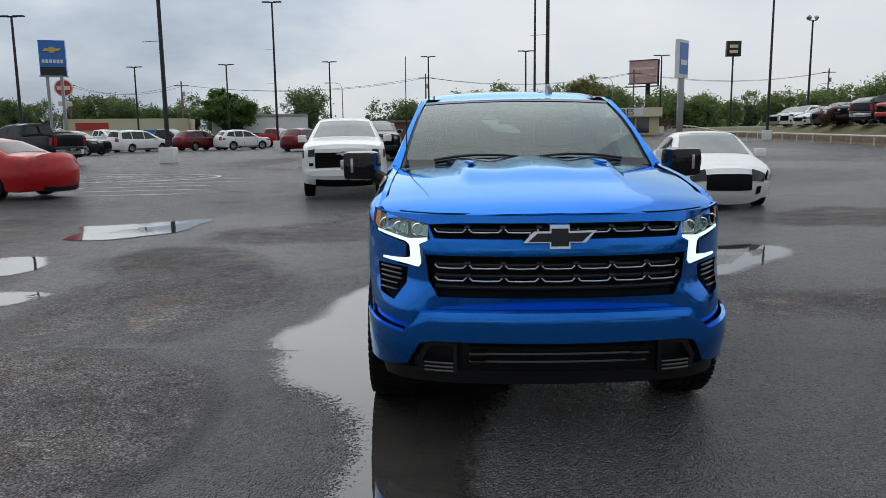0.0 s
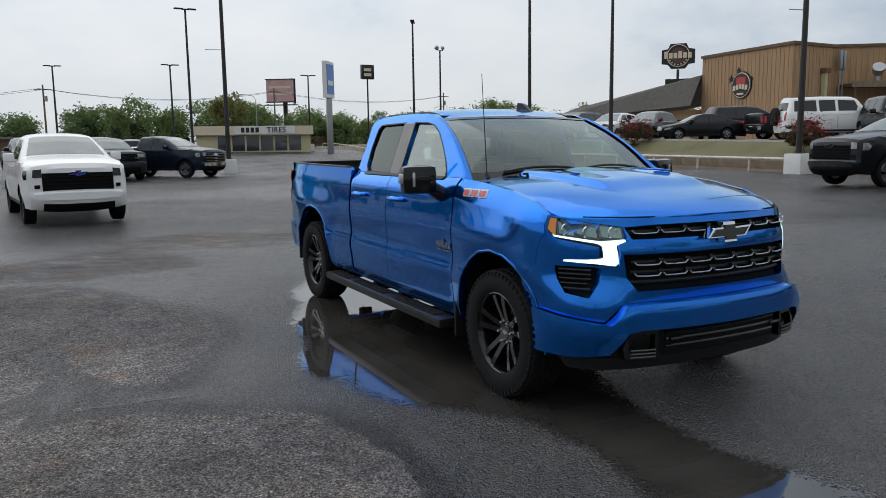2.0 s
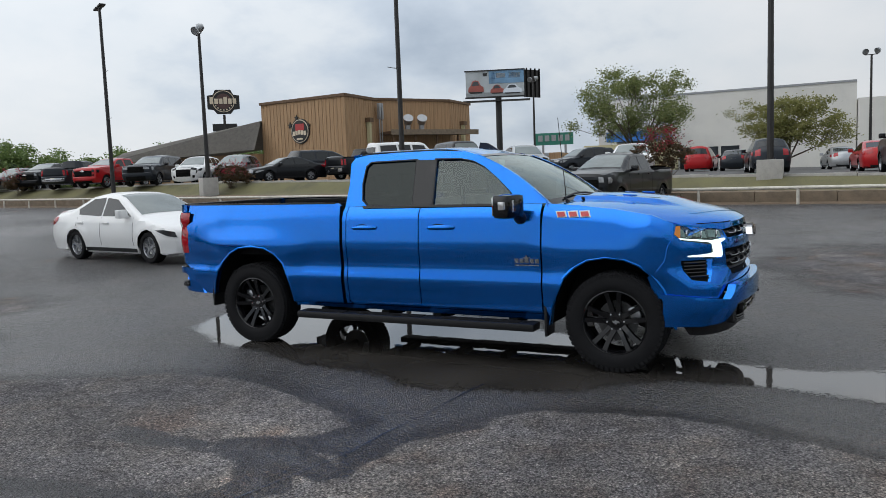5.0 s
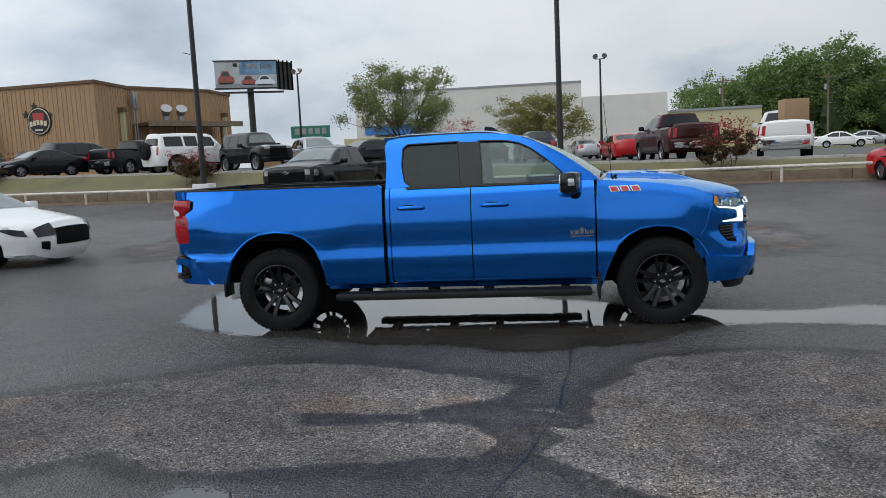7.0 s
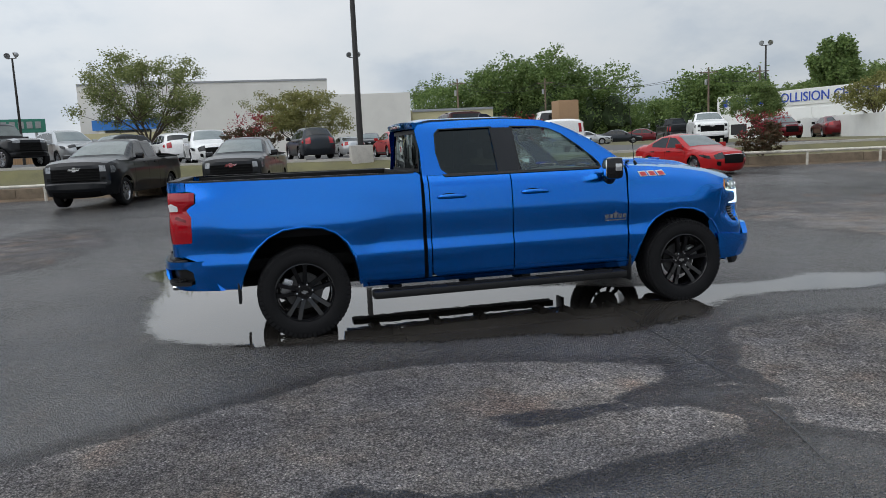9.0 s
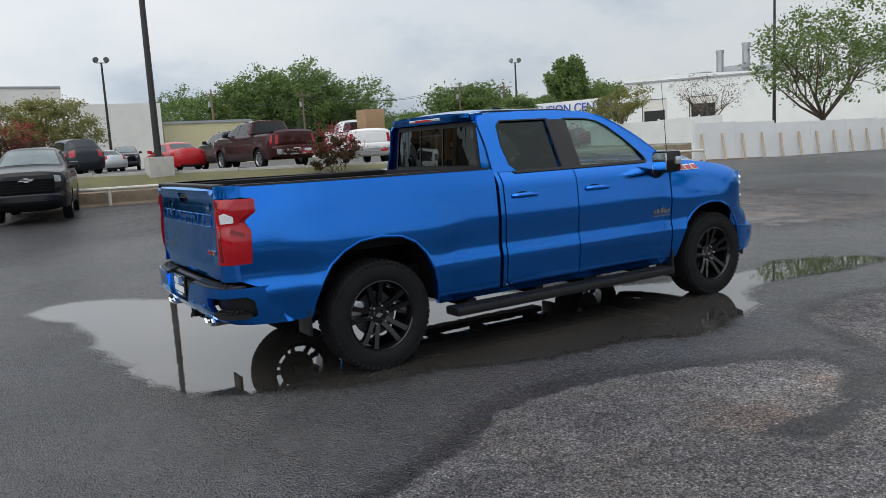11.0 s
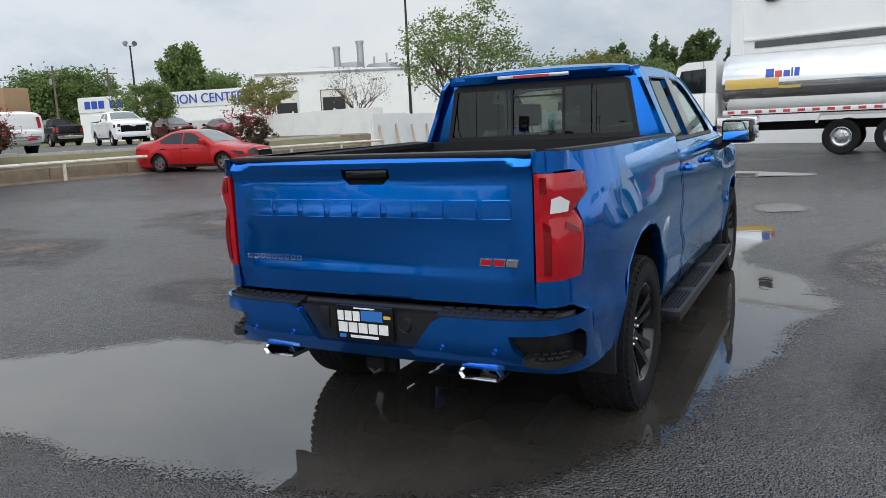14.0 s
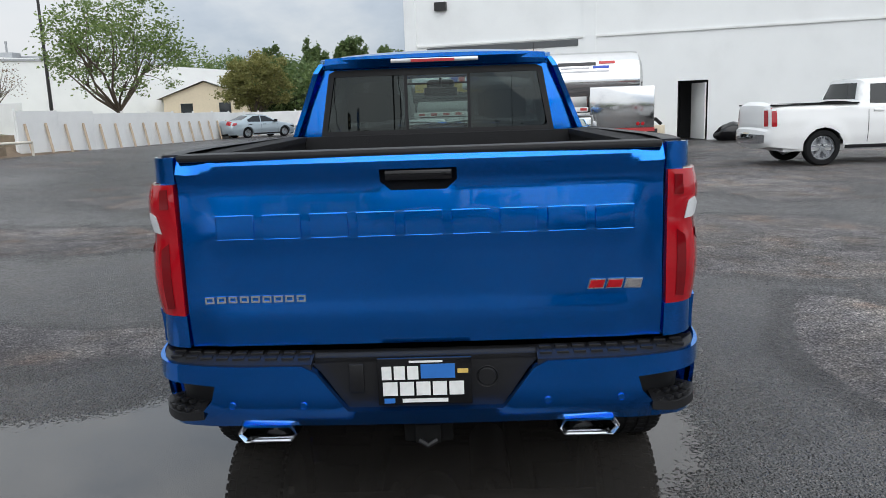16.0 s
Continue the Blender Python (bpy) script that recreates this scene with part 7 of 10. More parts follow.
# ---- the blue pickup truck ----
truck = thing("pickup_truck", pose(0, 0, 0), "shiny blue metallic double-cab pickup truck standing in a puddle", "pickup truck")
F_ARCH = [(0.57, 0.35), (0.525, 0.50), (0.48, 0.62), (0.41, 0.765), (0.32, 0.855), (0.21, 0.915), (0.06, 0.94), (-0.09, 0.925), (-0.21, 0.875), (-0.31, 0.79), (-0.38, 0.69), (-0.425, 0.58), (-0.455, 0.47), (-0.47, 0.38)]
R_ARCH = [(3.24, 0.45), (3.255, 0.58), (3.285, 0.70), (3.35, 0.835), (3.44, 0.925), (3.56, 0.98), (3.73, 0.997), (3.90, 0.98), (4.02, 0.925), (4.12, 0.84), (4.20, 0.73), (4.255, 0.61), (4.29, 0.49)]
side_low = smooth_table([0.30, 0.42, 0.47, 0.60, 0.68, 0.72, 0.80, 0.85, 0.92, 1.03, 1.12, 1.2, 1.28, 1.32, 1.355, 1.385],
                        [0.90, 0.945, 0.966, 0.984, 0.996, 0.998, 0.981, 0.980, 0.986, 0.994, 0.988, 0.981, 0.972, 0.959, 0.935, 0.905])
nose_up = smooth_table([0, 0.3, 0.66, 0.88, 1.02, 1.15, 1.27, 1.36], [0, 0.30, 0.645, 0.815, 0.905, 0.968, 0.995, 1.003], [-0.925, -0.905, -0.815, -0.655, -0.535, -0.415, -0.30, -0.205])
nose_low = smooth_table([0, 0.3, 0.66, 0.88, 1.02, 1.15, 1.27, 1.36], [0, 0.30, 0.65, 0.825, 0.905, 0.945, 0.965, 0.97], [-0.962, -0.948, -0.885, -0.785, -0.67, -0.545, -0.42, -0.325])
tail_plan = smooth_table([0, 0.78, 0.86, 0.92, 1.0, 1.1, 1.22], [0, 0.78, 0.855, 0.895, 0.922, 0.945, 0.965], [4.855, 4.848, 4.825, 4.785, 4.71, 4.61, 4.49])


nose_rows = [[f(u) for u in np.linspace(0.6, 1.36, 60)] for f in (nose_up, nose_low)]


def nose_x(y, z):
    """Half-width of the nose where its plan curve passes y."""
    a, b = [float(np.interp(y, [r[1] for r in rows], [r[0] for r in rows])) for rows in nose_rows]
    return a + (b - a) * soft(0.86, 0.70, z)


def side_x(y, z):
    """Half-width of the body at a point of its side."""
    if z <= 1.385:
        x = side_low(z)[0]
    else:
        x = 0.905 - 0.408 * (z - 1.385) - 0.10 * max(0, z - 1.80) ** 1.5 * 8
    if z < 1.30:
        for yc, ahead_, behind in ((0.03, 0.80, 0.86), (3.75, 0.98, 0.92)):
            dy = y - yc
            reach = 0.62 + ((behind if dy > 0 else ahead_) - 0.62) * soft(0.72, 1.08, z)
            q = ((abs(dy) / reach) ** 2.6 + (max(z - 0.42, 0) / 0.82) ** 2.6) ** (1 / 2.6)
            x += 0.027 * soft(1.06, 0.62, q) * soft(4.72, 4.42, y)
    if z > 1.0:
        x -= 0.010 * soft(0.5, -0.5, y) * soft(1.0, 1.2, z)
    if y > 2.64 and z > 1.29:
        x = 0.972 - 0.18 * (z - 1.29)
    if y < -0.02:
        fx = nose_x(y, z) - max(0, side_low(1.12)[0] - side_low(max(1.12, min(z, 1.385)))[0])
        x += (fx - x) * soft(-0.02, -0.30, y)
    if y < 0.6 and z > 1.05:
        v = min(max((y + 0.585) / 1.16, 0), 1)
        edge = (0.905 - 0.035 * v if v > 0.12 else 0.855 + 0.05 * v / 0.12) + 0.010
        zt = float(np.interp(y, [-0.5, -0.30, 0.0, 0.33, 0.585], [1.205, 1.275, 1.33, 1.365, 1.385]))
        x += (edge - x) * min(1, max(0, (z - zt + 0.12) / 0.12)) ** 2.2 * soft(0.6, 0.35, y)
    if y > 4.2:
        x -= 0.20 * (y - 4.2) ** 2 + 0.018 * soft(1.10, 1.42, z) * soft(3.9, 4.72, y)
    return x


def on_side(sg, out=0.0):
    return lambda u, v: Vector((sg * (side_x(u, v) + out), u, v))


def nose(out=0.0, tuck=0.0):
    """The plan curve of the front at a height: u runs out from the middle, round the corner and back along the fender."""
    def place(u, z):
        a, b = nose_up(abs(u)), nose_low(abs(u))
        k = soft(0.86, 0.70, z)
        x, y = a[0] + (b[0] - a[0]) * k, a[1] + (b[1] - a[1]) * k
        n = Vector((abs(u) ** 3 * 0.9, -1.0)).normalized()
        y += 0.045 * soft(0.83, 0.71, z) * tuck
        lean = 0.05 * soft(1.0, 1.24, z) * (1 - soft(0.9, 1.2, abs(u)))
        return Vector((math.copysign(x + n.x * out, u) if u else 0.0, y + lean + n.y * out, z))
    return place


def tail(out=0.0, tuck=1.0):
    def place(u, z):
        x, y = tail_plan(abs(u))
        x -= 0.018 * tuck * soft(1.10, 1.42, z) * soft(0.80, 0.95, abs(u))
        n = Vector((abs(u) ** 4, 1.0)).normalized()
        return Vector((math.copysign(x + n.x * out, u) if u else 0.0, y + n.y * out, z))
    return place


def mirrored(pts):
    return [(-u, v) for u, v in pts][::-1]


def face_out(bm):
    """Turn every face of a skin away from the middle of the truck."""
    bm.normal_update()
    mid_ = Vector((0, 1.9, 1.1))
    for f in bm.faces:
        if f.normal.dot(f.calc_center_median() - mid_) < 0:
            f.normal_flip()


def skin_part(name, outline, place, mat, holes=(), step=0.05, rim=None, label="", parent=None):
    bm = bmesh.new()
    add_sheet(bm, outline, place, step, holes, rim)
    face_out(bm)
    return part(name, bm, mat, parent or truck, label)


FENDER = [(nose()(1.075, 1.21).y + 0.006, 1.208), (-0.30, 1.275), (0.0, 1.330), (0.33, 1.365), (0.585, 1.385), (0.60, 1.20), (0.60, 0.42), (0.575, 0.36)] + F_ARCH[1:10] + [(nose()(u, z).y + 0.006, z) for u, z in ((1.255, 0.815), (1.215, 0.86), (1.165, 0.92), (1.14, 1.04), (1.095, 1.10), (1.098, 1.15))]
DOOR_F = [(0.615, 0.455), (1.775, 0.455), (1.775, 1.385), (0.615, 1.385)]
DOOR_R = [(1.785, 0.455), (2.525, 0.455), (2.565, 0.495), (2.565, 1.385), (1.785, 1.385)]
BED = [(2.648, 0.455), (3.22, 0.45)] + R_ARCH[1:] + [(4.56, 0.50), (4.60, 0.74), (4.74, 0.80), (4.745, 0.915), (4.665, 0.92), (4.655, 1.14), (4.69, 1.20), (4.63, 1.26), (4.635, 1.355), (4.745, 1.365), (4.745, 1.44), (2.68, 1.425), (2.645, 1.40)]
CAB_TOP = [(0.56, 1.388), (0.655, 1.46), (0.735, 1.515), (0.90, 1.63), (1.085, 1.742), (1.24, 1.815), (1.40, 1.862), (1.75, 1.885), (2.15, 1.885), (2.46, 1.875), (2.60, 1.855), (2.635, 1.80), (2.61, 1.60), (2.615, 1.388)]
WIN_F = [(0.865, 1.392), (0.875, 1.435), (0.935, 1.50), (1.06, 1.61), (1.20, 1.715), (1.31, 1.768), (1.44, 1.795), (1.685, 1.803), (1.66, 1.392)]
WIN_R = [(1.885, 1.392), (1.91, 1.805), (2.40, 1.80), (2.445, 1.76), (2.455, 1.60), (2.425, 1.45), (2.36, 1.398)]
for sg in (-1, 1):
    inw = Vector((-sg * 0.03, 0, 0))
    skin_part("fender", FENDER, on_side(sg), BLUE, rim=inw, step=0.036)
    front_door = skin_part("front_door", DOOR_F, on_side(sg), BLUE, rim=inw, step=0.036)
    rear_door = skin_part("rear_door", DOOR_R, on_side(sg), BLUE, rim=inw, step=0.036)
    skin_part("bed_side", BED, on_side(sg), BLUE, rim=inw, step=0.036)
    skin_part("cab_corner", [(2.575, 0.455), (2.61, 0.455), (2.615, 1.388), (2.575, 1.388)], on_side(sg, -0.002), BLUE, rim=inw)
    skin_part("rocker_panel", [(0.60, 0.395), (3.22, 0.415), (3.22, 0.448), (0.60, 0.448)], on_side(sg, -0.004), BLUE, rim=inw * 2)
    skin_part("cab_frame", CAB_TOP, on_side(sg), BLUE, holes=[WIN_F, WIN_R], rim=inw, step=0.04)
    # glass with its black surround
    skin_part("side_window", WIN_F, on_side(sg, -0.018), GLASS, step=0.1, label="clear front door glass")
    skin_part("side_window", WIN_R, on_side(sg, -0.018), TINT, step=0.1, label="dark tinted rear door glass")
    skin_part("pillar_trim", [(1.67, 1.392), (1.875, 1.392), (1.90, 1.805), (1.695, 1.80)], on_side(sg, 0.004), GLOSS_BLACK, step=0.08, rim=inw * 0.4)
    for w in (WIN_F, WIN_R):
        c = np.mean(np.array(w), 0)
        grow = [tuple(c + (np.array(p) - c) * 1.055) for p in w]
        skin_part("window_seal", grow, on_side(sg, 0.003), TRIM, holes=[w], step=0.06, rim=inw * 0.8)
    skin_part("belt_moulding", [(0.87, 1.372), (2.40, 1.372), (2.42, 1.392), (0.85, 1.392)], on_side(sg, 0.008), TRIM, step=0.08, rim=inw * 0.3)
    # dark gap between cab and bed
    gb = bmesh.new()
    add_sheet(gb, [(2.60, 0.45), (2.68, 0.45), (2.68, 1.40), (2.60, 1.40)], on_side(sg, -0.04), 0.1)
    part("panel_gap", gb, UNDER, truck)
    # wheel arches: lip and dark liner
    for arch, yc in ((F_ARCH, 0.03), (R_ARCH, 3.75)):
        lip = bmesh.new()
        rows = []
        for y, z in arch:
            d = Vector((y - yc, z - 0.40)).normalized()
            x0 = side_x(y, z)
            rows.append([lip.verts.new((sg * (x0 + o), y + d.x * k, z + d.y * k)) for o, k in ((-0.002, 0.02), (0.003, 0.006), (0.0, -0.004), (-0.03, -0.008), (-0.06, -0.006))])
        for a, b in zip(rows, rows[1:]):
            for i in range(4):
                lip.faces.new((a[i], a[i + 1], b[i + 1], b[i]))
        part("arch_lip", lip, BLUE, truck)
        lin = bmesh.new()
        rows = [[lin.verts.new((sg * (side_x(y, z) - 0.04), y, z)), lin.verts.new((sg * 0.50, yc + (y - yc) * 0.98, z))] for y, z in arch]
        for a, b in zip(rows, rows[1:]):
            lin.faces.new((a[0], a[1], b[1], b[0]))
        lin.faces.new([r[1] for r in rows])
        part("wheel_well", lin, UNDER, truck)
    # door handles in their cups
    for y, door in ((1.55, front_door), (2.36, rear_door)):
        cup = bmesh.new()
        add_lathe(cup, [(0.0, -0.004), (0.035, -0.002), (0.046, 0.006), (0.048, 0.002)], 20, "X")
        for v in cup.verts:
            v.co = Vector((sg * (side_x(y, 1.185) - 0.003 + abs(v.co.x) * 0.6), y + 0.03 + v.co.y * 1.9, 1.183 + v.co.z * 0.85))
        part("handle_cup", cup, GLOSS_BLACK, door)
        hb = bmesh.new()
        x0 = side_x(y, 1.19)
        pts = [(sg * (x0 + 0.0), y - 0.125, 1.19), (sg * (x0 + 0.028), y - 0.10, 1.192), (sg * (x0 + 0.042), y, 1.194), (sg * (x0 + 0.028), y + 0.10, 1.192), (sg * (x0 + 0.0), y + 0.125, 1.19)]
        add_tube(hb, pts, [0.016, 0.021, 0.022, 0.021, 0.016], 10)
        part("door_handle", hb, BLUE, door)
    # door mirror
    mb = bmesh.new()
    turn = Matrix.Translation((sg * 1.02, 0.84, 0)) @ Matrix.Rotation(sg * radians(16), 4, "Z") @ Matrix.Translation((-sg * 1.02, -0.84, 0))
    x0 = sg * 1.005
    add_box(mb, min(x0, sg * 1.255), max(x0, sg * 1.255), 0.72, 0.88, 1.275, 1.478, 0.045, turn)
    mirror = part("door_mirror", mb, GLOSS_BLACK, truck, "gloss black towing-style door mirror")
    ar = bmesh.new()
    add_tube(ar, [(sg * 0.90, 0.80, 1.27), (sg * 0.98, 0.79, 1.27), (sg * 1.06, 0.79, 1.32)], [0.07, 0.055, 0.05], 10)
    part("mirror_arm", ar, TRIM, mirror)
    mg = bmesh.new()
    add_box(mg, min(sg * 1.03, sg * 1.245), max(sg * 1.03, sg * 1.235), 0.872, 0.886, 1.30, 1.455, 0.012, turn)
    part("mirror_glass", mg, MIRROR, mirror)
    ms = bmesh.new()
    add_box(ms, min(sg * 1.165, sg * 1.185), max(sg * 1.165, sg * 1.185), 0.712, 0.725, 1.33, 1.43, 0.004, turn)
    add_box(ms, min(sg * 1.185, sg * 1.276), max(sg * 1.185, sg * 1.261), 0.74, 0.80, 1.35, 1.42, 0.01, turn)
    part("turn_signal", ms, CLEAR_LENS, mirror)
    # running board
    rb = bmesh.new()
    xo, xi = sg * 1.075, sg * 0.90
    add_box(rb, min(xo, xi), max(xo, xi), 0.66, 3.14, 0.308, 0.378, 0.022)
    board = part("running_board", rb, TRIM, truck, "black plastic running board with ribbed treads")
    for y0, y1 in ((0.80, 1.55), (1.75, 2.45), (2.60, 3.05)):
        for k in range(5):
            tb = bmesh.new()
            xk = sg * (0.955 + 0.022 * k)
            add_box(tb, xk - 0.006, xk + 0.006, y0, y1, 0.378, 0.385)
            part("tread_rib", tb, RUBBER, board)
    for y in (0.9, 1.65, 2.2, 2.9):
        kb = bmesh.new()
        add_box(kb, min(sg * 0.62, sg * 0.93), max(sg * 0.62, sg * 0.93), y - 0.04, y + 0.04, 0.335, 0.40)
        part("bracket", kb, UNDER, board)
    # mud guards
    for y in (0.585, 4.305):
        fb = bmesh.new()
        add_box(fb, min(sg * 0.78, sg * 0.985), max(sg * 0.78, sg * 0.985), y - 0.012, y + 0.012, 0.26 if y < 1 else 0.36, 0.55, 0.006)
        part("mud_guard", fb, TRIM, truck)
    # badges: coloured bars in place of lettering
    badge = bmesh.new()
    for k in range(3):
        a = 0.185 + 0.098 * k
        add_sheet(badge, [(a, 1.272), (a + 0.082, 1.270), (a + 0.104, 1.322), (a + 0.022, 1.324)], on_side(sg, 0.005), 0.04, rim=inw * 0.2)
    bd = part("fender_badge", badge, WHITE_PAINT, truck, "white-edged red trim badge")
    for k in range(3):
        a = 0.185 + 0.098 * k
        sb = bmesh.new()
        add_sheet(sb, [(a + 0.011, 1.279), (a + 0.073, 1.277), (a + 0.091, 1.315), (a + 0.029, 1.317)], on_side(sg, 0.010), 0.04)
        part("badge_bar", sb, RED_SIGN, bd)
    db = bmesh.new()
    for k in range(5):
        a = 0.63 + 0.046 * k
        add_sheet(db, [(a, 0.885), (a + 0.034, 0.885), (a + 0.034, 0.925), (a, 0.925)], on_side(sg, 0.006), 0.03, rim=inw * 0.15)
    add_sheet(db, [(0.63, 0.862), (0.85, 0.862), (0.85, 0.872), (0.63, 0.872)], on_side(sg, 0.006), 0.05)
    star = [(0.74 + (0.034 if k % 2 == 0 else 0.014) * math.sin(k * math.pi / 5), 0.925 + (0.034 if k % 2 == 0 else 0.014) * math.cos(k * math.pi / 5)) for k in range(10)]
    add_sheet(db, star, on_side(sg, 0.010), 0.03)
    part("door_badge", db, SATIN, truck, "silver star badge with plain bars")
    # marker on the bed rail
    skin_part("bed_rail_cap", [(2.70, 1.418), (4.735, 1.432), (4.735, 1.446), (2.70, 1.432)], on_side(sg, 0.004), TRIM, step=0.1, rim=inw * 2.2)


# roof, windshield and hood
def roof_place(u, v):
    e = side_x(v, 1.885) + 0.004
    k = min(1, abs(u) / 0.72)
    crown = 0.030 * (1 - k ** 2.2)
    front = 0.085 * soft(1.80, 1.20, v) ** 1.7
    back = 0.03 * soft(2.45, 2.66, v)
    edge = 0.018 * soft(0.80, 1.0, k)
    return Vector((u / 0.72 * e, v, 1.897 + crown - front - back - edge))


roof = bmesh.new()
add_sheet(roof, [(-0.72, 1.285), (-0.36, 1.232), (0, 1.215), (0.36, 1.232), (0.72, 1.285), (0.72, 2.60), (0.5, 2.665), (-0.5, 2.665), (-0.72, 2.60)], roof_place, 0.05, rim=(0, 0, -0.035))
part("roof", roof, BLUE, truck)
for sg in (-1, 1):
    ditch = bmesh.new()
    add_tube(ditch, [(sg * (side_x(y, 1.885) - 0.055), y, roof_place(sg * 0.66, y).z + 0.001) for y in np.linspace(1.42, 2.58, 12)], 0.009, 6)
    part("roof_moulding", ditch, TRIM, truck)


def shield_place(u, v):
    """u across -1..1, v up 0..1."""
    wb, wt = 0.845, 0.70
    yb, zb = 0.42 + 0.16 * u * u, 1.405 - 0.02 * u * u
    yt, zt = 1.225 + 0.055 * u * u, 1.838 - 0.02 * u * u
    bow = 0.03 * math.sin(math.pi * v)
    return Vector((u * (wb + (wt - wb) * v), yb + (yt - yb) * v - bow, zb + (zt - zb) * v + bow))


wsb = bmesh.new()
add_sheet(wsb, [(-1, 0), (1, 0), (1, 1), (-1, 1)], shield_place, 0.1)
face_out(wsb)
part("windshield", wsb, WINDSHIELD, truck, "curved clear windshield")
wse = bmesh.new()
add_sheet(wse, [(-1.02, -0.03), (1.02, -0.03), (1.02, 1.02), (-1.02, 1.02)], lambda u, v: shield_place(u, v) + Vector((0, -0.004, 0.003)), 0.1, holes=[[(-0.982, 0.055), (0.982, 0.055), (0.982, 0.972), (-0.982, 0.972)]])
part("windshield_band", wse, GLOSS_BLACK, truck)
for sg in (-1, 1):
    ap = bmesh.new()
    rows = []
    for t in np.linspace(-0.05, 1.03, 12):
        p = shield_place(sg * 1.0, t)
        y2 = np.interp(p.z, [1.388, 1.46, 1.515, 1.63, 1.742, 1.815, 1.862], [0.56, 0.655, 0.735, 0.90, 1.085, 1.24, 1.40])
        q = Vector((sg * side_x(y2, p.z), y2, p.z))
        rows.append([ap.verts.new(p + Vector((sg * 0.0, -0.012, 0.008))), ap.verts.new(p.lerp(q, 0.5) + Vector((sg * 0.016, -0.01, 0.008))), ap.verts.new(q + Vector((sg * 0.004, 0.0, 0.0)))])
    for a, b in zip(rows, rows[1:]):
        for i in range(2):
            ap.faces.new((a[i], a[i + 1], b[i + 1], b[i]))
    part("windshield_pillar", ap, BLUE, truck)
cam_box = bmesh.new()
add_box(cam_box, -0.11, 0.11, 1.14, 1.28, 1.72, 1.79, 0.03)
part("camera_housing", cam_box, TRIM, truck)
hood_mid = smooth_table([-0.90, -0.86, -0.78, -0.62, -0.40, -0.12, 0.16, 0.42], [1.205, 1.232, 1.262, 1.302, 1.345, 1.382, 1.403, 1.412])


def hood_place(u, v):
    """u across -1..1, v back 0 (lip) .. 1 (cowl)."""
    yl = -0.885 + 0.30 * abs(u) ** 2.6
    yr = 0.40 + 0.175 * u * u
    y = yl + (yr - yl) * v
    w = 0.905 - 0.035 * v if v > 0.12 else 0.905 - 0.05 * (1 - v / 0.12)
    x = u * w
    z = hood_mid(-0.90 + 1.32 * v)[0]
    a = abs(x)
    z -= 0.055 * a ** 2 + 0.05 * max(0, a - 0.62) ** 1.4
    ridge = 0.50 - 0.12 * (1 - v)
    z += 0.034 * soft(ridge + 0.03, ridge - 0.02, a) * soft(0.30, 0.50, v)
    z -= 0.016 * math.exp(-((a - 0.24) / 0.12) ** 2) * soft(0.30, 0.75, v)
    return Vector((x, y, z))


hood = bmesh.new()
add_sheet(hood, [(-1, 0), (1, 0), (1, 1), (-1, 1)], hood_place, 0.035, rim=(0, 0.03, -0.05))
hood_ob = part("hood", hood, BLUE, truck)
for sg in (-1, 1):
    sc = bmesh.new()
    c = hood_place(sg * 0.44, 0.74)
    for k in range(2):
        p = c + Vector((sg * (0.0 + 0.012 * k), -0.10 + 0.17 * k, 0.004))
        add_box(sc, -0.018, 0.018, -0.060, 0.060, -0.008, 0.007, 0.005, Matrix.Translation(p) @ Euler((radians(4), 0, radians(sg * 14))).to_matrix().to_4x4())
    part("hood_vent", sc, BLUE, hood_ob)
    wn_ = bmesh.new()
    p = hood_place(sg * 0.60, 0.93) + Vector((0, 0, 0.008))
    add_box(wn_, -0.018, 0.018, -0.012, 0.012, 0, 0.018, 0.004, Matrix.Translation(p))
    part("washer_nozzle", wn_, TRIM, hood_ob)
cowl = bmesh.new()
add_sheet(cowl, [(-0.98, -0.16), (0.98, -0.16), (0.98, 0.02), (-0.98, 0.02)], lambda u, v: shield_place(u, 0) + Vector((0, 0.55 * v, 0.10 * v - 0.012)), 0.08)
part("cowl_panel", cowl, TRIM, truck)
for sg, x0 in ((1, -0.62), (1, 0.02)):
    wp = bmesh.new()
    pts = [shield_place((x0 + d) / 0.84, 0.03 + 0.045 * math.sin(math.pi * d / 0.62)) + Vector((0, -0.014, 0.012)) for d in np.linspace(0, 0.62, 9)]
    add_tube(wp, pts, 0.009, 6)
    part("wiper", wp, TRIM, truck)
fin = bmesh.new()
add_sheet(fin, [(1.50, 0.0), (1.62, 0.055), (1.70, 0.06), (1.72, 0.0)], lambda u, v: Vector((0.28, u, roof_place(0.28, u).z + v)), 0.03, rim=(0.03, 0, 0))
add_sheet(fin, [(1.50, 0.0), (1.62, 0.055), (1.70, 0.06), (1.72, 0.0)], lambda u, v: Vector((0.31, u, roof_place(0.28, u).z + v)), 0.03)
part("antenna_fin", fin, PAINT["navy"], truck)
mast = bmesh.new()
add_rod(mast, (-0.80, 0.42, 1.385), (-0.80, 0.44, 1.42), 0.018, 0.012, 10)
add_rod(mast, (-0.80, 0.44, 1.42), (-0.80, 0.50, 2.10), 0.004, 0.0025, 6)
part("mast_antenna", mast, TRIM, truck)

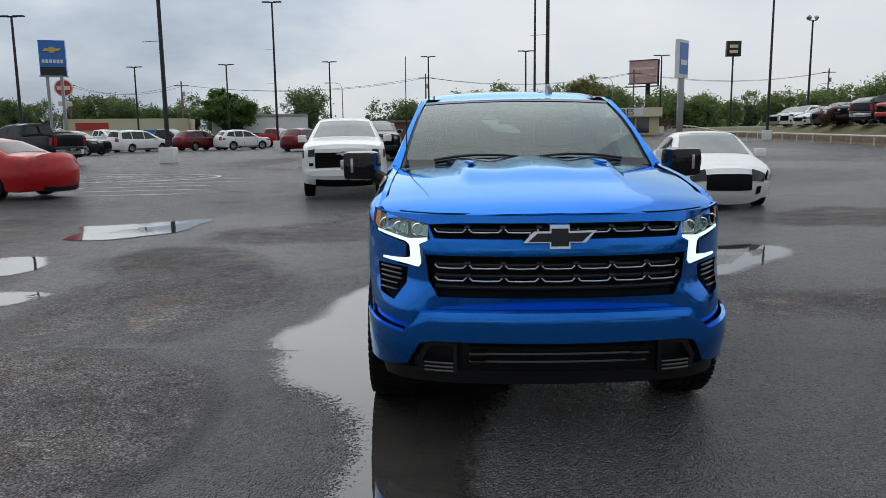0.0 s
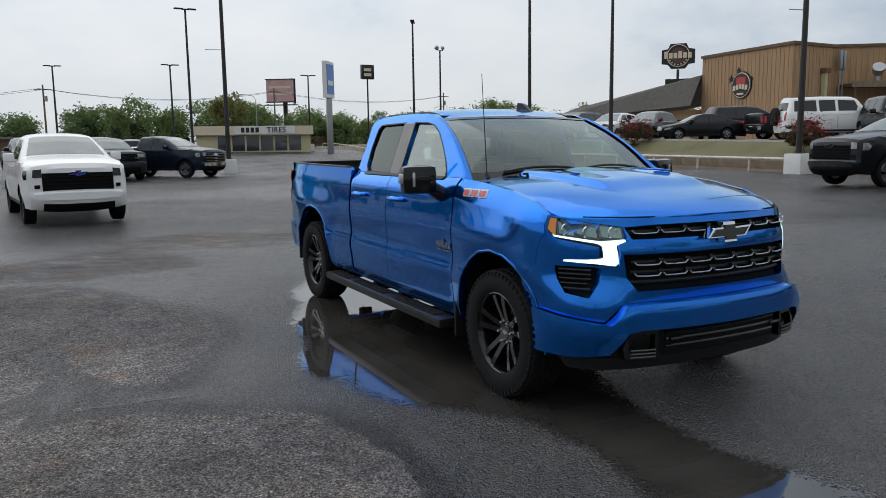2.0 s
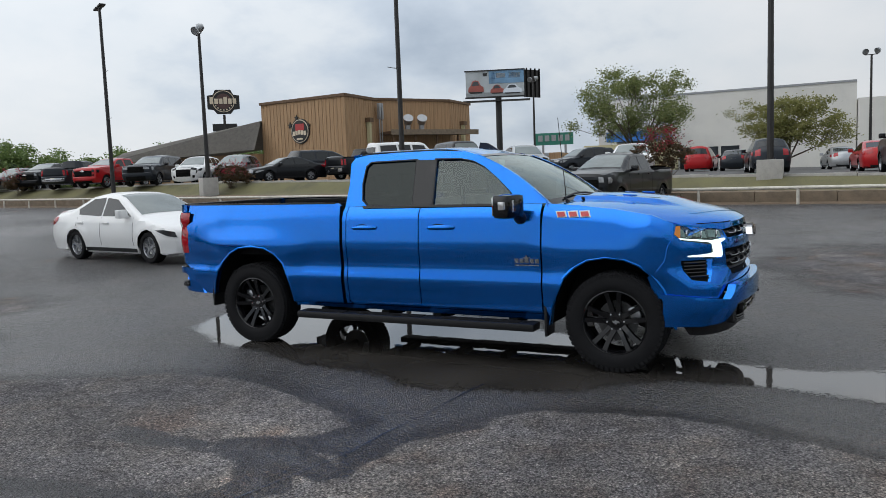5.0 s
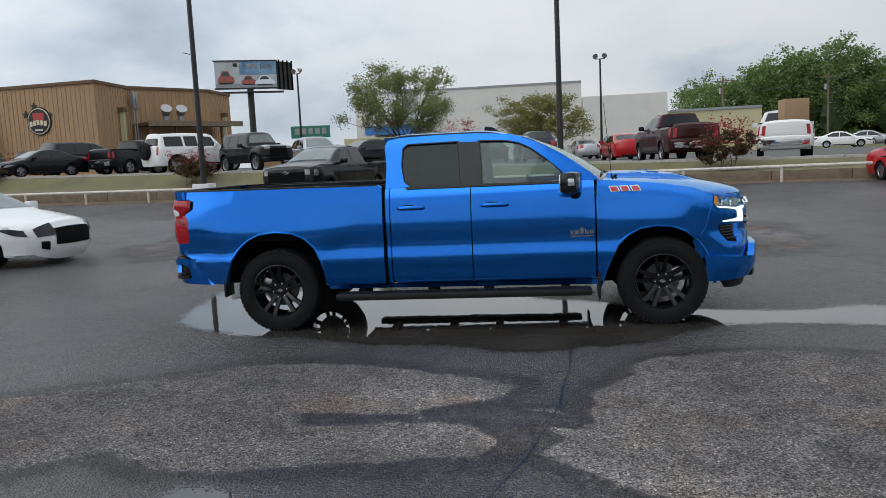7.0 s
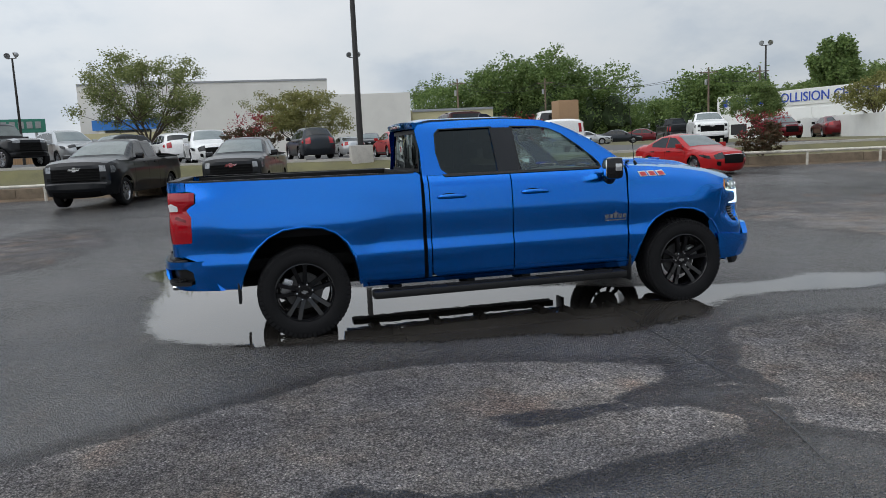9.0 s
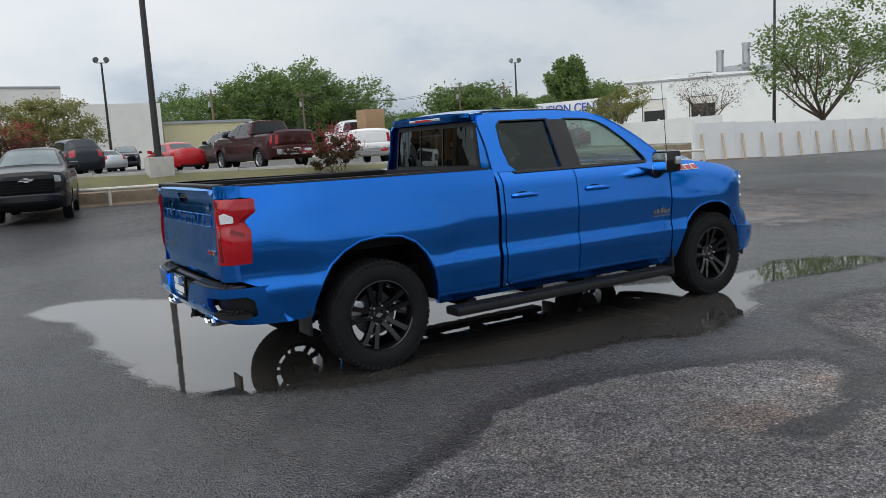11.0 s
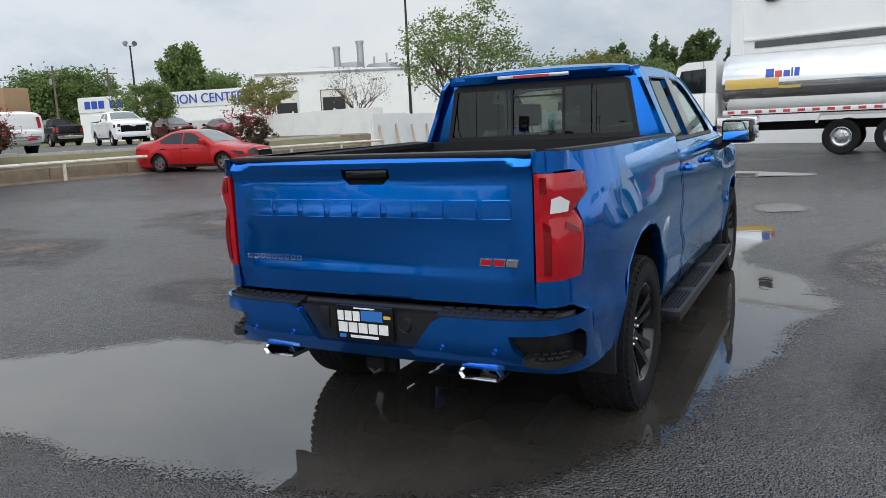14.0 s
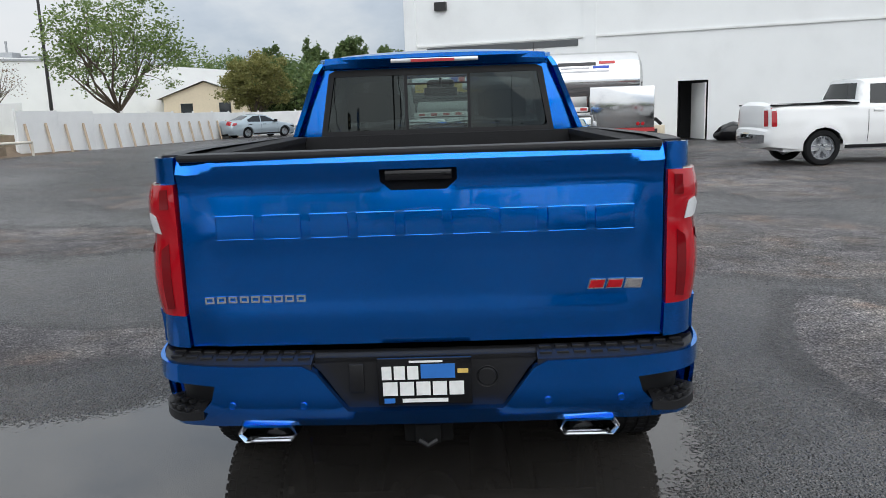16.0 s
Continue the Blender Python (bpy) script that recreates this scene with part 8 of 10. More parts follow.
# ---- the front ----
UP_GRILLE = [(-0.655, 1.145), (-0.62, 1.078), (0.62, 1.078), (0.655, 1.145), (0.5, 1.156), (-0.5, 1.156)]
LOW_GRILLE = [(-0.675, 0.995), (-0.655, 0.86), (-0.60, 0.785), (0.60, 0.785), (0.655, 0.86), (0.675, 0.995)]
LAMP = [(0.66, 1.148), (0.645, 1.075), (0.70, 1.05), (0.69, 0.995), (0.695, 0.925), (0.80, 0.925), (0.868, 0.928), (0.87, 0.958), (0.80, 0.975), (0.80, 1.035), (1.03, 1.075), (1.085, 1.125), (1.06, 1.198), (0.90, 1.178)]
VENT = [(0.79, 0.918), (0.80, 0.835), (0.885, 0.745), (1.02, 0.768), (1.045, 0.918)]
FASCIA = [(-1.28, 0.62), (-0.80, 0.61), (-0.70, 0.70), (0.70, 0.70), (0.80, 0.61), (1.28, 0.62), (1.30, 0.69), (1.29, 0.785), (1.255, 0.815), (1.215, 0.86), (1.165, 0.92), (1.14, 1.04), (1.095, 1.10), (1.098, 1.15), (1.075, 1.21), (0.92, 1.192), (0.55, 1.196), (0, 1.198), (-0.55, 1.196), (-0.92, 1.192), (-1.075, 1.21), (-1.098, 1.15), (-1.095, 1.10), (-1.14, 1.04), (-1.165, 0.92), (-1.215, 0.86), (-1.255, 0.815), (-1.29, 0.785), (-1.30, 0.69)]
fascia = skin_part("front_fascia", FASCIA, nose(0.0, 1.0), BLUE, holes=[UP_GRILLE, LOW_GRILLE, LAMP, mirrored(LAMP), VENT, mirrored(VENT)], step=0.035, rim=(0, 0.05, 0))
BUMPER = [(-1.27, 0.655), (-0.99, 0.628), (-0.80, 0.608), (-0.735, 0.66), (-0.69, 0.712), (-0.60, 0.722), (0.60, 0.722), (0.69, 0.712), (0.735, 0.66), (0.80, 0.608), (0.99, 0.628), (1.27, 0.655),
          (1.26, 0.40), (0.98, 0.405), (0.78, 0.43), (0.70, 0.56), (0.62, 0.578), (0, 0.572), (-0.62, 0.578), (-0.70, 0.56), (-0.78, 0.43), (-0.98, 0.405), (-1.26, 0.40)]


def bumper_place(u, z):
    p = nose(0.024)(u, z)
    zt = 0.728 - 0.075 * soft(0.62, 0.84, abs(u))
    k = soft(zt, zt - 0.055, z)
    p.y -= 0.012 * k - 0.06 * soft(0.55, 0.38, z)
    return p


front_bumper = skin_part("front_bumper", BUMPER, bumper_place, BLUE, step=0.026, rim=(0, 0.06, 0))
skin_part("lower_grille_panel", [(-0.69, 0.572), (0.69, 0.572), (0.77, 0.43), (0.74, 0.385), (-0.74, 0.385), (-0.77, 0.43)], lambda u, z: nose(-0.03)(u, z) + Vector((0, 0.05 * soft(0.5, 0.38, z), 0)), TRIM, step=0.06)
skin_part("air_dam", [(-1.05, 0.40), (1.05, 0.40), (0.98, 0.325), (-0.98, 0.325)], lambda u, z: nose(-0.01)(u, z) + Vector((0, 0.06 + 0.25 * (0.40 - z), 0)), TRIM, step=0.07, rim=(0, 0.05, 0))
for z in (0.545, 0.505, 0.465):
    sl = bmesh.new()
    add_tube(sl, [nose(0.008)(u, z) + Vector((0, 0.02, 0)) for u in np.linspace(-0.44, 0.44, 12)], 0.010, 6)
    part("lower_slat", sl, GLOSS_BLACK, truck)
for sg in (-1, 1):
    fr = bmesh.new()
    corner = [(sg * 0.50, 0.575), (sg * 0.665, 0.572), (sg * 0.725, 0.47), (sg * 0.70, 0.405), (sg * 0.50, 0.405)]
    add_sheet(fr, corner, lambda u, z: nose(0.008)(u, z), 0.05, holes=[[(sg * 0.52, 0.545), (sg * 0.635, 0.545), (sg * 0.69, 0.47), (sg * 0.67, 0.43), (sg * 0.52, 0.43)]], rim=(0, 0.05, 0))
    pod = part("fog_lamp_surround", fr, GLOSS_BLACK, truck)
    for k in range(3):
        lb = bmesh.new()
        add_tube(lb, [nose(0.012)(sg * u, 0.418 + 0.02 * k) for u in (0.52, 0.60, 0.675)], 0.006, 6)
        part("fog_slat", lb, STEEL, pod)
    hk = bmesh.new()
    add_tube(hk, [nose(0.03)(sg * u, 0.515) for u in (0.36, 0.40, 0.44)], 0.012, 8)
    part("tow_hook", hk, GLOSS_BLACK, truck)
# grille fields and their bars
for outline, nm in ((UP_GRILLE, "upper_grille"), (LOW_GRILLE, "lower_grille")):
    gr = skin_part(nm, outline, nose(-0.055), UNDER, step=0.07)
    for z in ((1.117,) if nm == "upper_grille" else (0.945, 0.888, 0.832)):
        bb = bmesh.new()
        add_tube(bb, [nose(-0.035)(u, z) for u in np.linspace(-0.62, 0.62, 15)], 0.012, 8)
        part("grille_bar", bb, TRIM, gr)
    for z in ((1.112,) if nm == "upper_grille" else (0.935, 0.872)):
        for k in range(-3, 4):
            u0 = k * 0.178
            if nm == "upper_grille" and abs(k) < 1:
                continue
            wv = bmesh.new()
            pts = [nose(0.008)(u0 + d, z + h) for d, h in ((-0.082, 0.016), (-0.066, 0.0), (0.0, -0.002), (0.066, 0.0), (0.082, 0.016))]
            pts = [p for p in pts if abs(p.x) < 0.655]
            if len(pts) > 2:
                add_tube(wv, pts, 0.0042, 6)
                part("grille_accent", wv, SATIN, gr, "silver wave-shaped grille accent")
                cl = bmesh.new()
                add_tube(cl, [nose(-0.012)(u0 + 0.075 + d, z + 0.020) for d in (0.0, 0.014, 0.028)], 0.014, 6)
                part("grille_knot", cl, TRIM, gr)
EMB = [(-0.18, -0.033), (-0.125, 0.022), (-0.048, 0.022), (-0.048, 0.052), (0.048, 0.052), (0.048, 0.022), (0.18, 0.026), (0.125, -0.033), (0.05, -0.033), (0.05, -0.062), (-0.05, -0.062), (-0.05, -0.033)]
eb = bmesh.new()
add_prism(eb, EMB, lambda u, v: Vector((u, -0.965 + 0.2 * v, 1.103 + v)), (0, 0.05, 0))
emblem = part("grille_emblem", eb, CHROME, truck, "chrome-edged black cross-shaped emblem", smooth=False)
ei = bmesh.new()
add_prism(ei, [(u * 0.86, v * 0.74) for u, v in EMB], lambda u, v: Vector((u, -0.973 + 0.2 * v, 1.100 + v)), (0, 0.02, 0))
part("emblem_field", ei, GLOSS_BLACK, emblem, smooth=False)
sl = bmesh.new()
add_sheet(sl, [(-0.86, 1.196), (0.86, 1.196), (0.86, 1.203), (-0.86, 1.203)], lambda u, z: nose(-0.014)(u, z), 0.05)
part("hood_gap", sl, UNDER, truck)
# headlights
for sg in (-1, 1):
    flip = (lambda pts: pts) if sg > 0 else mirrored
    house = skin_part("headlight", flip(LAMP), nose(-0.045), GLOSS_BLACK, step=0.06, label="clear headlight with glowing white hooked running lamp")
    drl = [(1.04, 1.096), (1.03, 1.084), (0.80, 1.052), (0.775, 1.036), (0.768, 0.972), (0.80, 0.963), (0.985, 0.956), (0.99, 0.945), (0.80, 0.936), (0.718, 0.928), (0.70, 0.945), (0.706, 1.0), (0.712, 1.045), (0.66, 1.066), (0.66, 1.078), (0.78, 1.066)]
    skin_part("running_lamp", flip(drl), nose(0.004), DRL, step=0.05, rim=(0, 0.02, 0), parent=house, label="glowing white hook-shaped running lamp")
    for u0, u1 in ((0.665, 0.775), (0.80, 0.905), (0.925, 1.01)):
        lens = [(u0, 1.082 + 0.01 * (u0 > 0.8)), (u1, 1.088 + 0.015 * (u1 > 0.9)), (u1, 1.150 + 0.02 * (u1 > 0.9)), (u0, 1.138 + 0.01 * (u0 > 0.8))]
        skin_part("lens", flip(lens), nose(-0.022), CLEAR_LENS, step=0.05, rim=(0, 0.02, 0), parent=house)
        rb_ = bmesh.new()
        c = nose(-0.006)(sg * (u0 + u1) / 2, 1.116 + 0.012 * (u0 > 0.8))
        add_lathe(rb_, [(0.026, 0.0), (0.030, -0.006), (0.034, 0.0), (0.030, 0.006), (0.026, 0.0)], 16, "Y", c)
        part("projector_ring", rb_, CHROME, house)
    amb = [(1.035, 1.085), (1.082, 1.128), (1.058, 1.194), (1.015, 1.19)]
    skin_part("side_marker", flip(amb), nose(-0.003), AMBER, step=0.05, parent=house, label="amber side marker lens")
    cov = [(0.665, 1.146), (0.66, 1.08), (0.80, 1.066), (1.04, 1.10), (1.015, 1.188), (0.90, 1.175)]
    skin_part("lens_cover", flip(cov), nose(0.001), GLASS, step=0.06, parent=house)
    vent = skin_part("air_vent", flip(VENT), nose(-0.035), UNDER, step=0.07)
    for k in range(5):
        z = 0.79 + 0.026 * k
        vb = bmesh.new()
        add_tube(vb, [nose(-0.008)(sg * u, z + 0.004) for u in np.linspace(0.84 if k > 1 else 0.87, 1.02, 5)], 0.008, 6)
        part("vent_slat", vb, GLOSS_BLACK, vent)
plf = bmesh.new()
add_box(plf, -0.70, 0.70, -0.55, -0.45, 0.36, 1.16)
part("radiator_support", plf, UNDER, truck)

# ---- the tail ----
gate_y = smooth_table([0.80, 0.86, 0.915, 0.935, 0.95, 1.05, 1.13, 1.17, 1.22, 1.30, 1.345, 1.37, 1.395, 1.415, 1.44], [4.846, 4.850, 4.852, 4.848, 4.8472, 4.847, 4.850, 4.855, 4.853, 4.847, 4.845, 4.852, 4.864, 4.862, 4.836])


def gate_place(u, z):
    mid_ = gate_y(z)[0]
    flat = np.interp(z, [0.80, 0.93, 1.35, 1.39, 1.44], [4.838, 4.856, 4.848, 4.866, 4.832])
    k = soft(0.66, 0.745, abs(u))
    return Vector((u, mid_ + (flat - mid_) * k - 0.012 * (u / 0.79) ** 2, z))


gate_hole = [(-0.125, 1.385), (-0.125, 1.345), (-0.09, 1.315), (0.09, 1.315), (0.125, 1.345), (0.125, 1.385)]
tailgate = skin_part("tailgate", [(-0.79, 0.80), (0.79, 0.80), (0.79, 1.44), (-0.79, 1.44)], gate_place, BLUE, holes=[gate_hole], step=0.026, rim=(0, -0.04, 0))
hb = bmesh.new()
add_sheet(hb, gate_hole, lambda u, z: Vector((u, 4.822, z)), 0.05)
part("handle_recess", hb, UNDER, tailgate)
hb = bmesh.new()
add_box(hb, -0.110, 0.110, 4.830, 4.846, 1.345, 1.380, 0.008)
part("tailgate_handle", hb, GLOSS_BLACK, tailgate)
cap = bmesh.new()
add_box(cap, -0.785, 0.785, 4.755, 4.848, 1.425, 1.45, 0.01)
part("tailgate_cap", cap, TRIM, tailgate)
# raised plain bars where the name is pressed into the panel
for k in range(9):
    u0 = -0.695 + 0.1555 * k
    for c, d in ((1.168, 1.246),):
        eb = bmesh.new()
        add_sheet(eb, [(u0, c), (u0 + 0.122, c), (u0 + 0.122, d), (u0, d)], lambda u, z: gate_place(u, z) + Vector((0, 0.0035, 0)), 0.05, rim=(0, -0.006, 0))
        ring = [(u0, c), (u0 + 0.122, c), (u0 + 0.122, d), (u0, d), (u0, c)]
        add_tube(eb, [gate_place(u, z) + Vector((0, 0.001, 0)) for u, z in dense(ring[:-1], 0.03) + ring[:1]], 0.0035, 6)
        part("pressed_bar", eb, BLUE, tailgate)
# thin chrome frames and slanted red bars in place of the small names
for k in range(9):
    nb = bmesh.new()
    a, c, d = 0.392 + 0.0385 * k, 0.952, 0.975
    add_sheet(nb, [(a, c), (a + 0.030, c), (a + 0.030, d), (a, d)], lambda u, z: gate_place(u, z) + Vector((0, 0.005, 0)), 0.05,
              holes=[[(a + 0.006, c + 0.006), (a + 0.024, c + 0.006), (a + 0.024, d - 0.006), (a + 0.006, d - 0.006)]], rim=(0, -0.006, 0))
    part("name_bar", nb, CHROME, tailgate)
for k, mt in enumerate((CHROME, RED_LENS, RED_LENS)):
    a = -0.715 + 0.060 * k
    for grow, out, m_ in ((0.004, 0.005, SATIN), (0.0, 0.008, mt)):
        nb = bmesh.new()
        add_sheet(nb, [(a - grow, 0.972 - grow), (a + 0.046 + grow, 0.972 - grow), (a + 0.038 + grow, 0.997 + grow), (a - 0.008 - grow, 0.997 + grow)], lambda u, z, out=out: gate_place(u, z) + Vector((0, out, 0)), 0.05, rim=(0, -0.006, 0))
        part("trim_bar", nb, m_, tailgate)
for sg in (-1, 1):
    flip = (lambda pts: pts) if sg > 0 else mirrored
    # corner post of the bed beside the gate
    post = bmesh.new()
    add_sheet(post, flip([(0.797, 0.80), (0.975, 0.80), (0.985, 0.915), (0.80, 0.912)]), tail(0.0), 0.04, rim=(0, -0.03, 0))
    add_sheet(post, flip([(0.797, 1.358), (0.99, 1.362), (0.985, 1.44), (0.797, 1.443)]), tail(0.0), 0.04, rim=(0, -0.03, 0))
    add_box(post, min(sg * 0.76, sg * 0.86), max(sg * 0.76, sg * 0.86), 4.70, 4.80, 0.80, 1.435)
    part("bed_corner", post, BLUE, truck)
    T = [(0.80, 1.355), (0.985, 1.352), (1.06, 1.350), (1.065, 1.262), (1.0, 1.215), (0.985, 1.195), (1.035, 1.145), (1.04, 0.918), (0.92, 0.914), (0.80, 0.912)]
    def bulge(out):
        """The lens swells out in two lobes over the notch beside the white lamp."""
        def place(u, z):
            k = 0.016 * math.sin(math.pi * min(1, max(0, (z - 0.91) / 0.27))) + 0.016 * math.sin(math.pi * min(1, max(0, (z - 1.20) / 0.16)))
            return tail(out + k * soft(0.80, 0.88, abs(u)), 0.35)(u, z)
        return place
    lamp = skin_part("taillight", flip(T), bulge(0.006), RED_LENS, step=0.03, rim=(0, -0.04, 0), label="tall glossy red taillight with clear middle")
    skin_part("reverse_lens", flip([(0.862, 1.192), (0.952, 1.196), (0.958, 1.236), (0.905, 1.262), (0.868, 1.252)]), bulge(0.011), WHITE_LENS, step=0.04, rim=(0, -0.006, 0), parent=lamp)
    for block_ in ([(0.832, 0.94), (0.862, 0.935), (0.862, 1.14), (0.832, 1.16)], [(0.93, 1.13), (1.02, 1.10), (1.02, 1.12), (0.94, 1.155)], [(0.82, 1.275), (0.848, 1.275), (0.848, 1.338), (0.82, 1.34)]):
        skin_part("light_guide", flip(block_), bulge(0.010), RED_HOUSING, step=0.05, rim=(0, -0.006, 0), parent=lamp)
# bed box
bb = bmesh.new()
add_box(bb, -0.80, 0.80, 2.70, 4.78, 0.90, 0.93)
bed_ob = part("cargo_bed", bb, BED_LINER, truck, "black lined open cargo bed")
bed_boxes = [("bed_rib", -0.75 + 0.131 * k, -0.69 + 0.131 * k, 2.72, 4.77, 0.93, 0.942, 0) for k in range(12)]
for sg in (-1, 1):
    bed_boxes.append(("bed_wall", min(sg * 0.80, sg * 0.83), max(sg * 0.80, sg * 0.83), 2.70, 4.78, 0.9, 1.42, 0))
    bed_boxes.append(("wheel_housing", min(sg * 0.55, sg * 0.80), max(sg * 0.55, sg * 0.80), 3.35, 4.15, 0.93, 1.10, 0.05))
    rl = bmesh.new()
    add_sheet(rl, [(2.68, 0), (4.72, 0), (4.72, 1), (2.68, 1)], lambda u, v, sg=sg: Vector((sg * (0.79 + (side_x(u, 1.43) - 0.006 - 0.79) * v), u, 1.425 + 0.01 * v)), 0.12, rim=(0, 0, -0.03))
    part("bed_rail", rl, BED_LINER, bed_ob)
bed_boxes += [("bed_wall", -0.92, 0.92, 2.668, 2.70, 0.70, 1.425, 0.008), ("bed_wall", -0.78, 0.78, 4.76, 4.80, 0.9, 1.43, 0)]
for nm, *ext in bed_boxes:
    bb = bmesh.new()
    add_box(bb, *ext)
    part(nm, bb, BED_LINER, bed_ob)
# cab back wall and rear window
RW = [(-0.70, 1.43), (0.70, 1.43), (0.635, 1.785), (0.60, 1.80), (-0.60, 1.80), (-0.635, 1.785)]


def back_place(u, z):
    return Vector((u, 2.645 - 0.06 * max(0, z - 1.42) - 0.08 * (abs(u) / 0.85) ** 3, z))


back = bmesh.new()
w = lambda z: side_x(2.6, z) - 0.022
add_sheet(back, [(-w(0.6), 0.6), (w(0.6), 0.6), (w(1.0), 1.0), (w(1.385), 1.385), (w(1.6), 1.6), (w(1.8), 1.8), (0.66, 1.872), (-0.66, 1.872), (-w(1.8), 1.8), (-w(1.6), 1.6), (-w(1.385), 1.385), (-w(1.0), 1.0)], back_place, 0.06, holes=[RW], rim=(0, -0.03, 0))
part("cab_back", back, BLUE, truck)
SLIDER = [(-0.19, 1.455), (0.17, 1.455), (0.17, 1.77), (-0.19, 1.77)]
rw = skin_part("rear_window", RW, lambda u, z: back_place(u, z) + Vector((0, -0.004, 0)), TINT, holes=[SLIDER], step=0.1, label="dark tinted rear window with sliding middle pane")
fr = bmesh.new()
add_sheet(fr, [(-0.715, 1.415), (0.715, 1.415), (0.648, 1.797), (0.605, 1.815), (-0.605, 1.815), (-0.648, 1.797)], lambda u, z: back_place(u, z) + Vector((0, 0.004, 0)), 0.08, holes=[[(-0.675, 1.45), (0.675, 1.45), (0.615, 1.775), (-0.615, 1.775)]])
for a in (-0.20, 0.18):
    add_sheet(fr, [(a - 0.009, 1.45), (a + 0.009, 1.45), (a + 0.009, 1.775), (a - 0.009, 1.775)], lambda u, z: back_place(u, z) + Vector((0, 0.003, 0)), 0.1)
add_sheet(fr, [(-0.2, 1.715), (0.18, 1.715), (0.18, 1.725), (-0.2, 1.725)], lambda u, z: back_place(u, z) + Vector((0, 0.003, 0)), 0.1)
part("window_frame", fr, TRIM, rw)
skin_part("sliding_pane", SLIDER, lambda u, z: back_place(u, z) + Vector((0, -0.006, 0)), SLIDE_GLASS, step=0.1, parent=rw, label="clearer sliding middle pane")
visor = bmesh.new()
add_sheet(visor, [(-0.70, 0), (0.70, 0), (0.66, 1), (-0.66, 1)], lambda u, v: Vector((u * (1 + 0.0 * v), 2.60 + 0.085 * v - 0.05 * (abs(u) / 0.7) ** 4, 1.885 - 0.012 * v)), 0.1, rim=(0, -0.012, -0.05))
part("roof_visor", visor, BLUE, truck)
st = bmesh.new()
add_box(st, -0.26, 0.26, 2.672, 2.692, 1.842, 1.868, 0.006)
chm = part("high_stop_lamp", st, CLEAR_LENS, truck, "roof-edge stop lamp, red centre between clear ends")
st = bmesh.new()
add_box(st, -0.12, 0.14, 2.690, 2.697, 1.845, 1.862)
part("stop_lens", st, RED_LENS, chm)
# rear bumper
bump_plan = smooth_table([0, 0.45, 0.75, 0.90, 1.0, 1.12, 1.30], [0, 0.45, 0.745, 0.875, 0.925, 0.955, 0.965], [4.955, 4.945, 4.915, 4.86, 4.79, 4.68, 4.50])


def bump(out=0.0):
    def place(u, z):
        x, y = bump_plan(abs(u))
        n = Vector((abs(u) ** 4, 1.0)).normalized()
        tuck = 0.07 * soft(0.62, 0.50, z)
        return Vector((math.copysign(x + n.x * out, u) if u else 0.0, y + n.y * out - tuck, z))
    return place


CUT = [(0.70, 0.690), (0.715, 0.64), (0.78, 0.570), (0.88, 0.552), (1.0, 0.552), (1.10, 0.562), (1.13, 0.60), (1.125, 0.665), (1.07, 0.698)]
CENTRE = [(-0.375, 0.760), (-0.34, 0.725), (-0.255, 0.60), (0.255, 0.60), (0.34, 0.725), (0.375, 0.760)]
OUT = [(-1.30, 0.760), (-0.95, 0.758), (-0.40, 0.758), (-0.355, 0.735), (-0.255, 0.60), (0.255, 0.60), (0.355, 0.735), (0.40, 0.758), (0.95, 0.758), (1.30, 0.760), (1.27, 0.49), (0.95, 0.505), (0.6, 0.53), (-0.6, 0.53), (-0.95, 0.505), (-1.27, 0.49)]
rear_bumper = skin_part("rear_bumper", OUT, bump(), BLUE, holes=[CUT, mirrored(CUT)], step=0.04, rim=(0, -0.04, 0))
skin_part("bumper_centre", CENTRE, lambda u, z: bump(-0.035)(u, z), TRIM, step=0.05, parent=rear_bumper)
pad = bmesh.new()
for lo, hi, edge in ((-1.04, -0.37, -0.010), (-0.37, 0.37, -0.075), (0.37, 1.04, -0.010)):
    add_sheet(pad, [(lo, 0), (hi, 0), (hi, 1), (lo, 1)], lambda u, v: Vector((bump(-0.02)(u, 0.75).x, bump(edge)(u, 0.75).y * (1 - v) + v * (bump()(u, 0.75).y - 0.13 + 0.09 * soft(0.86, 1.04, abs(u))), 0.762 + 0.012 * soft(0, 0.5, v))), 0.06, rim=(0, 0, -0.02))
pad_ob = part("step_pad", pad, TRIM, rear_bumper)
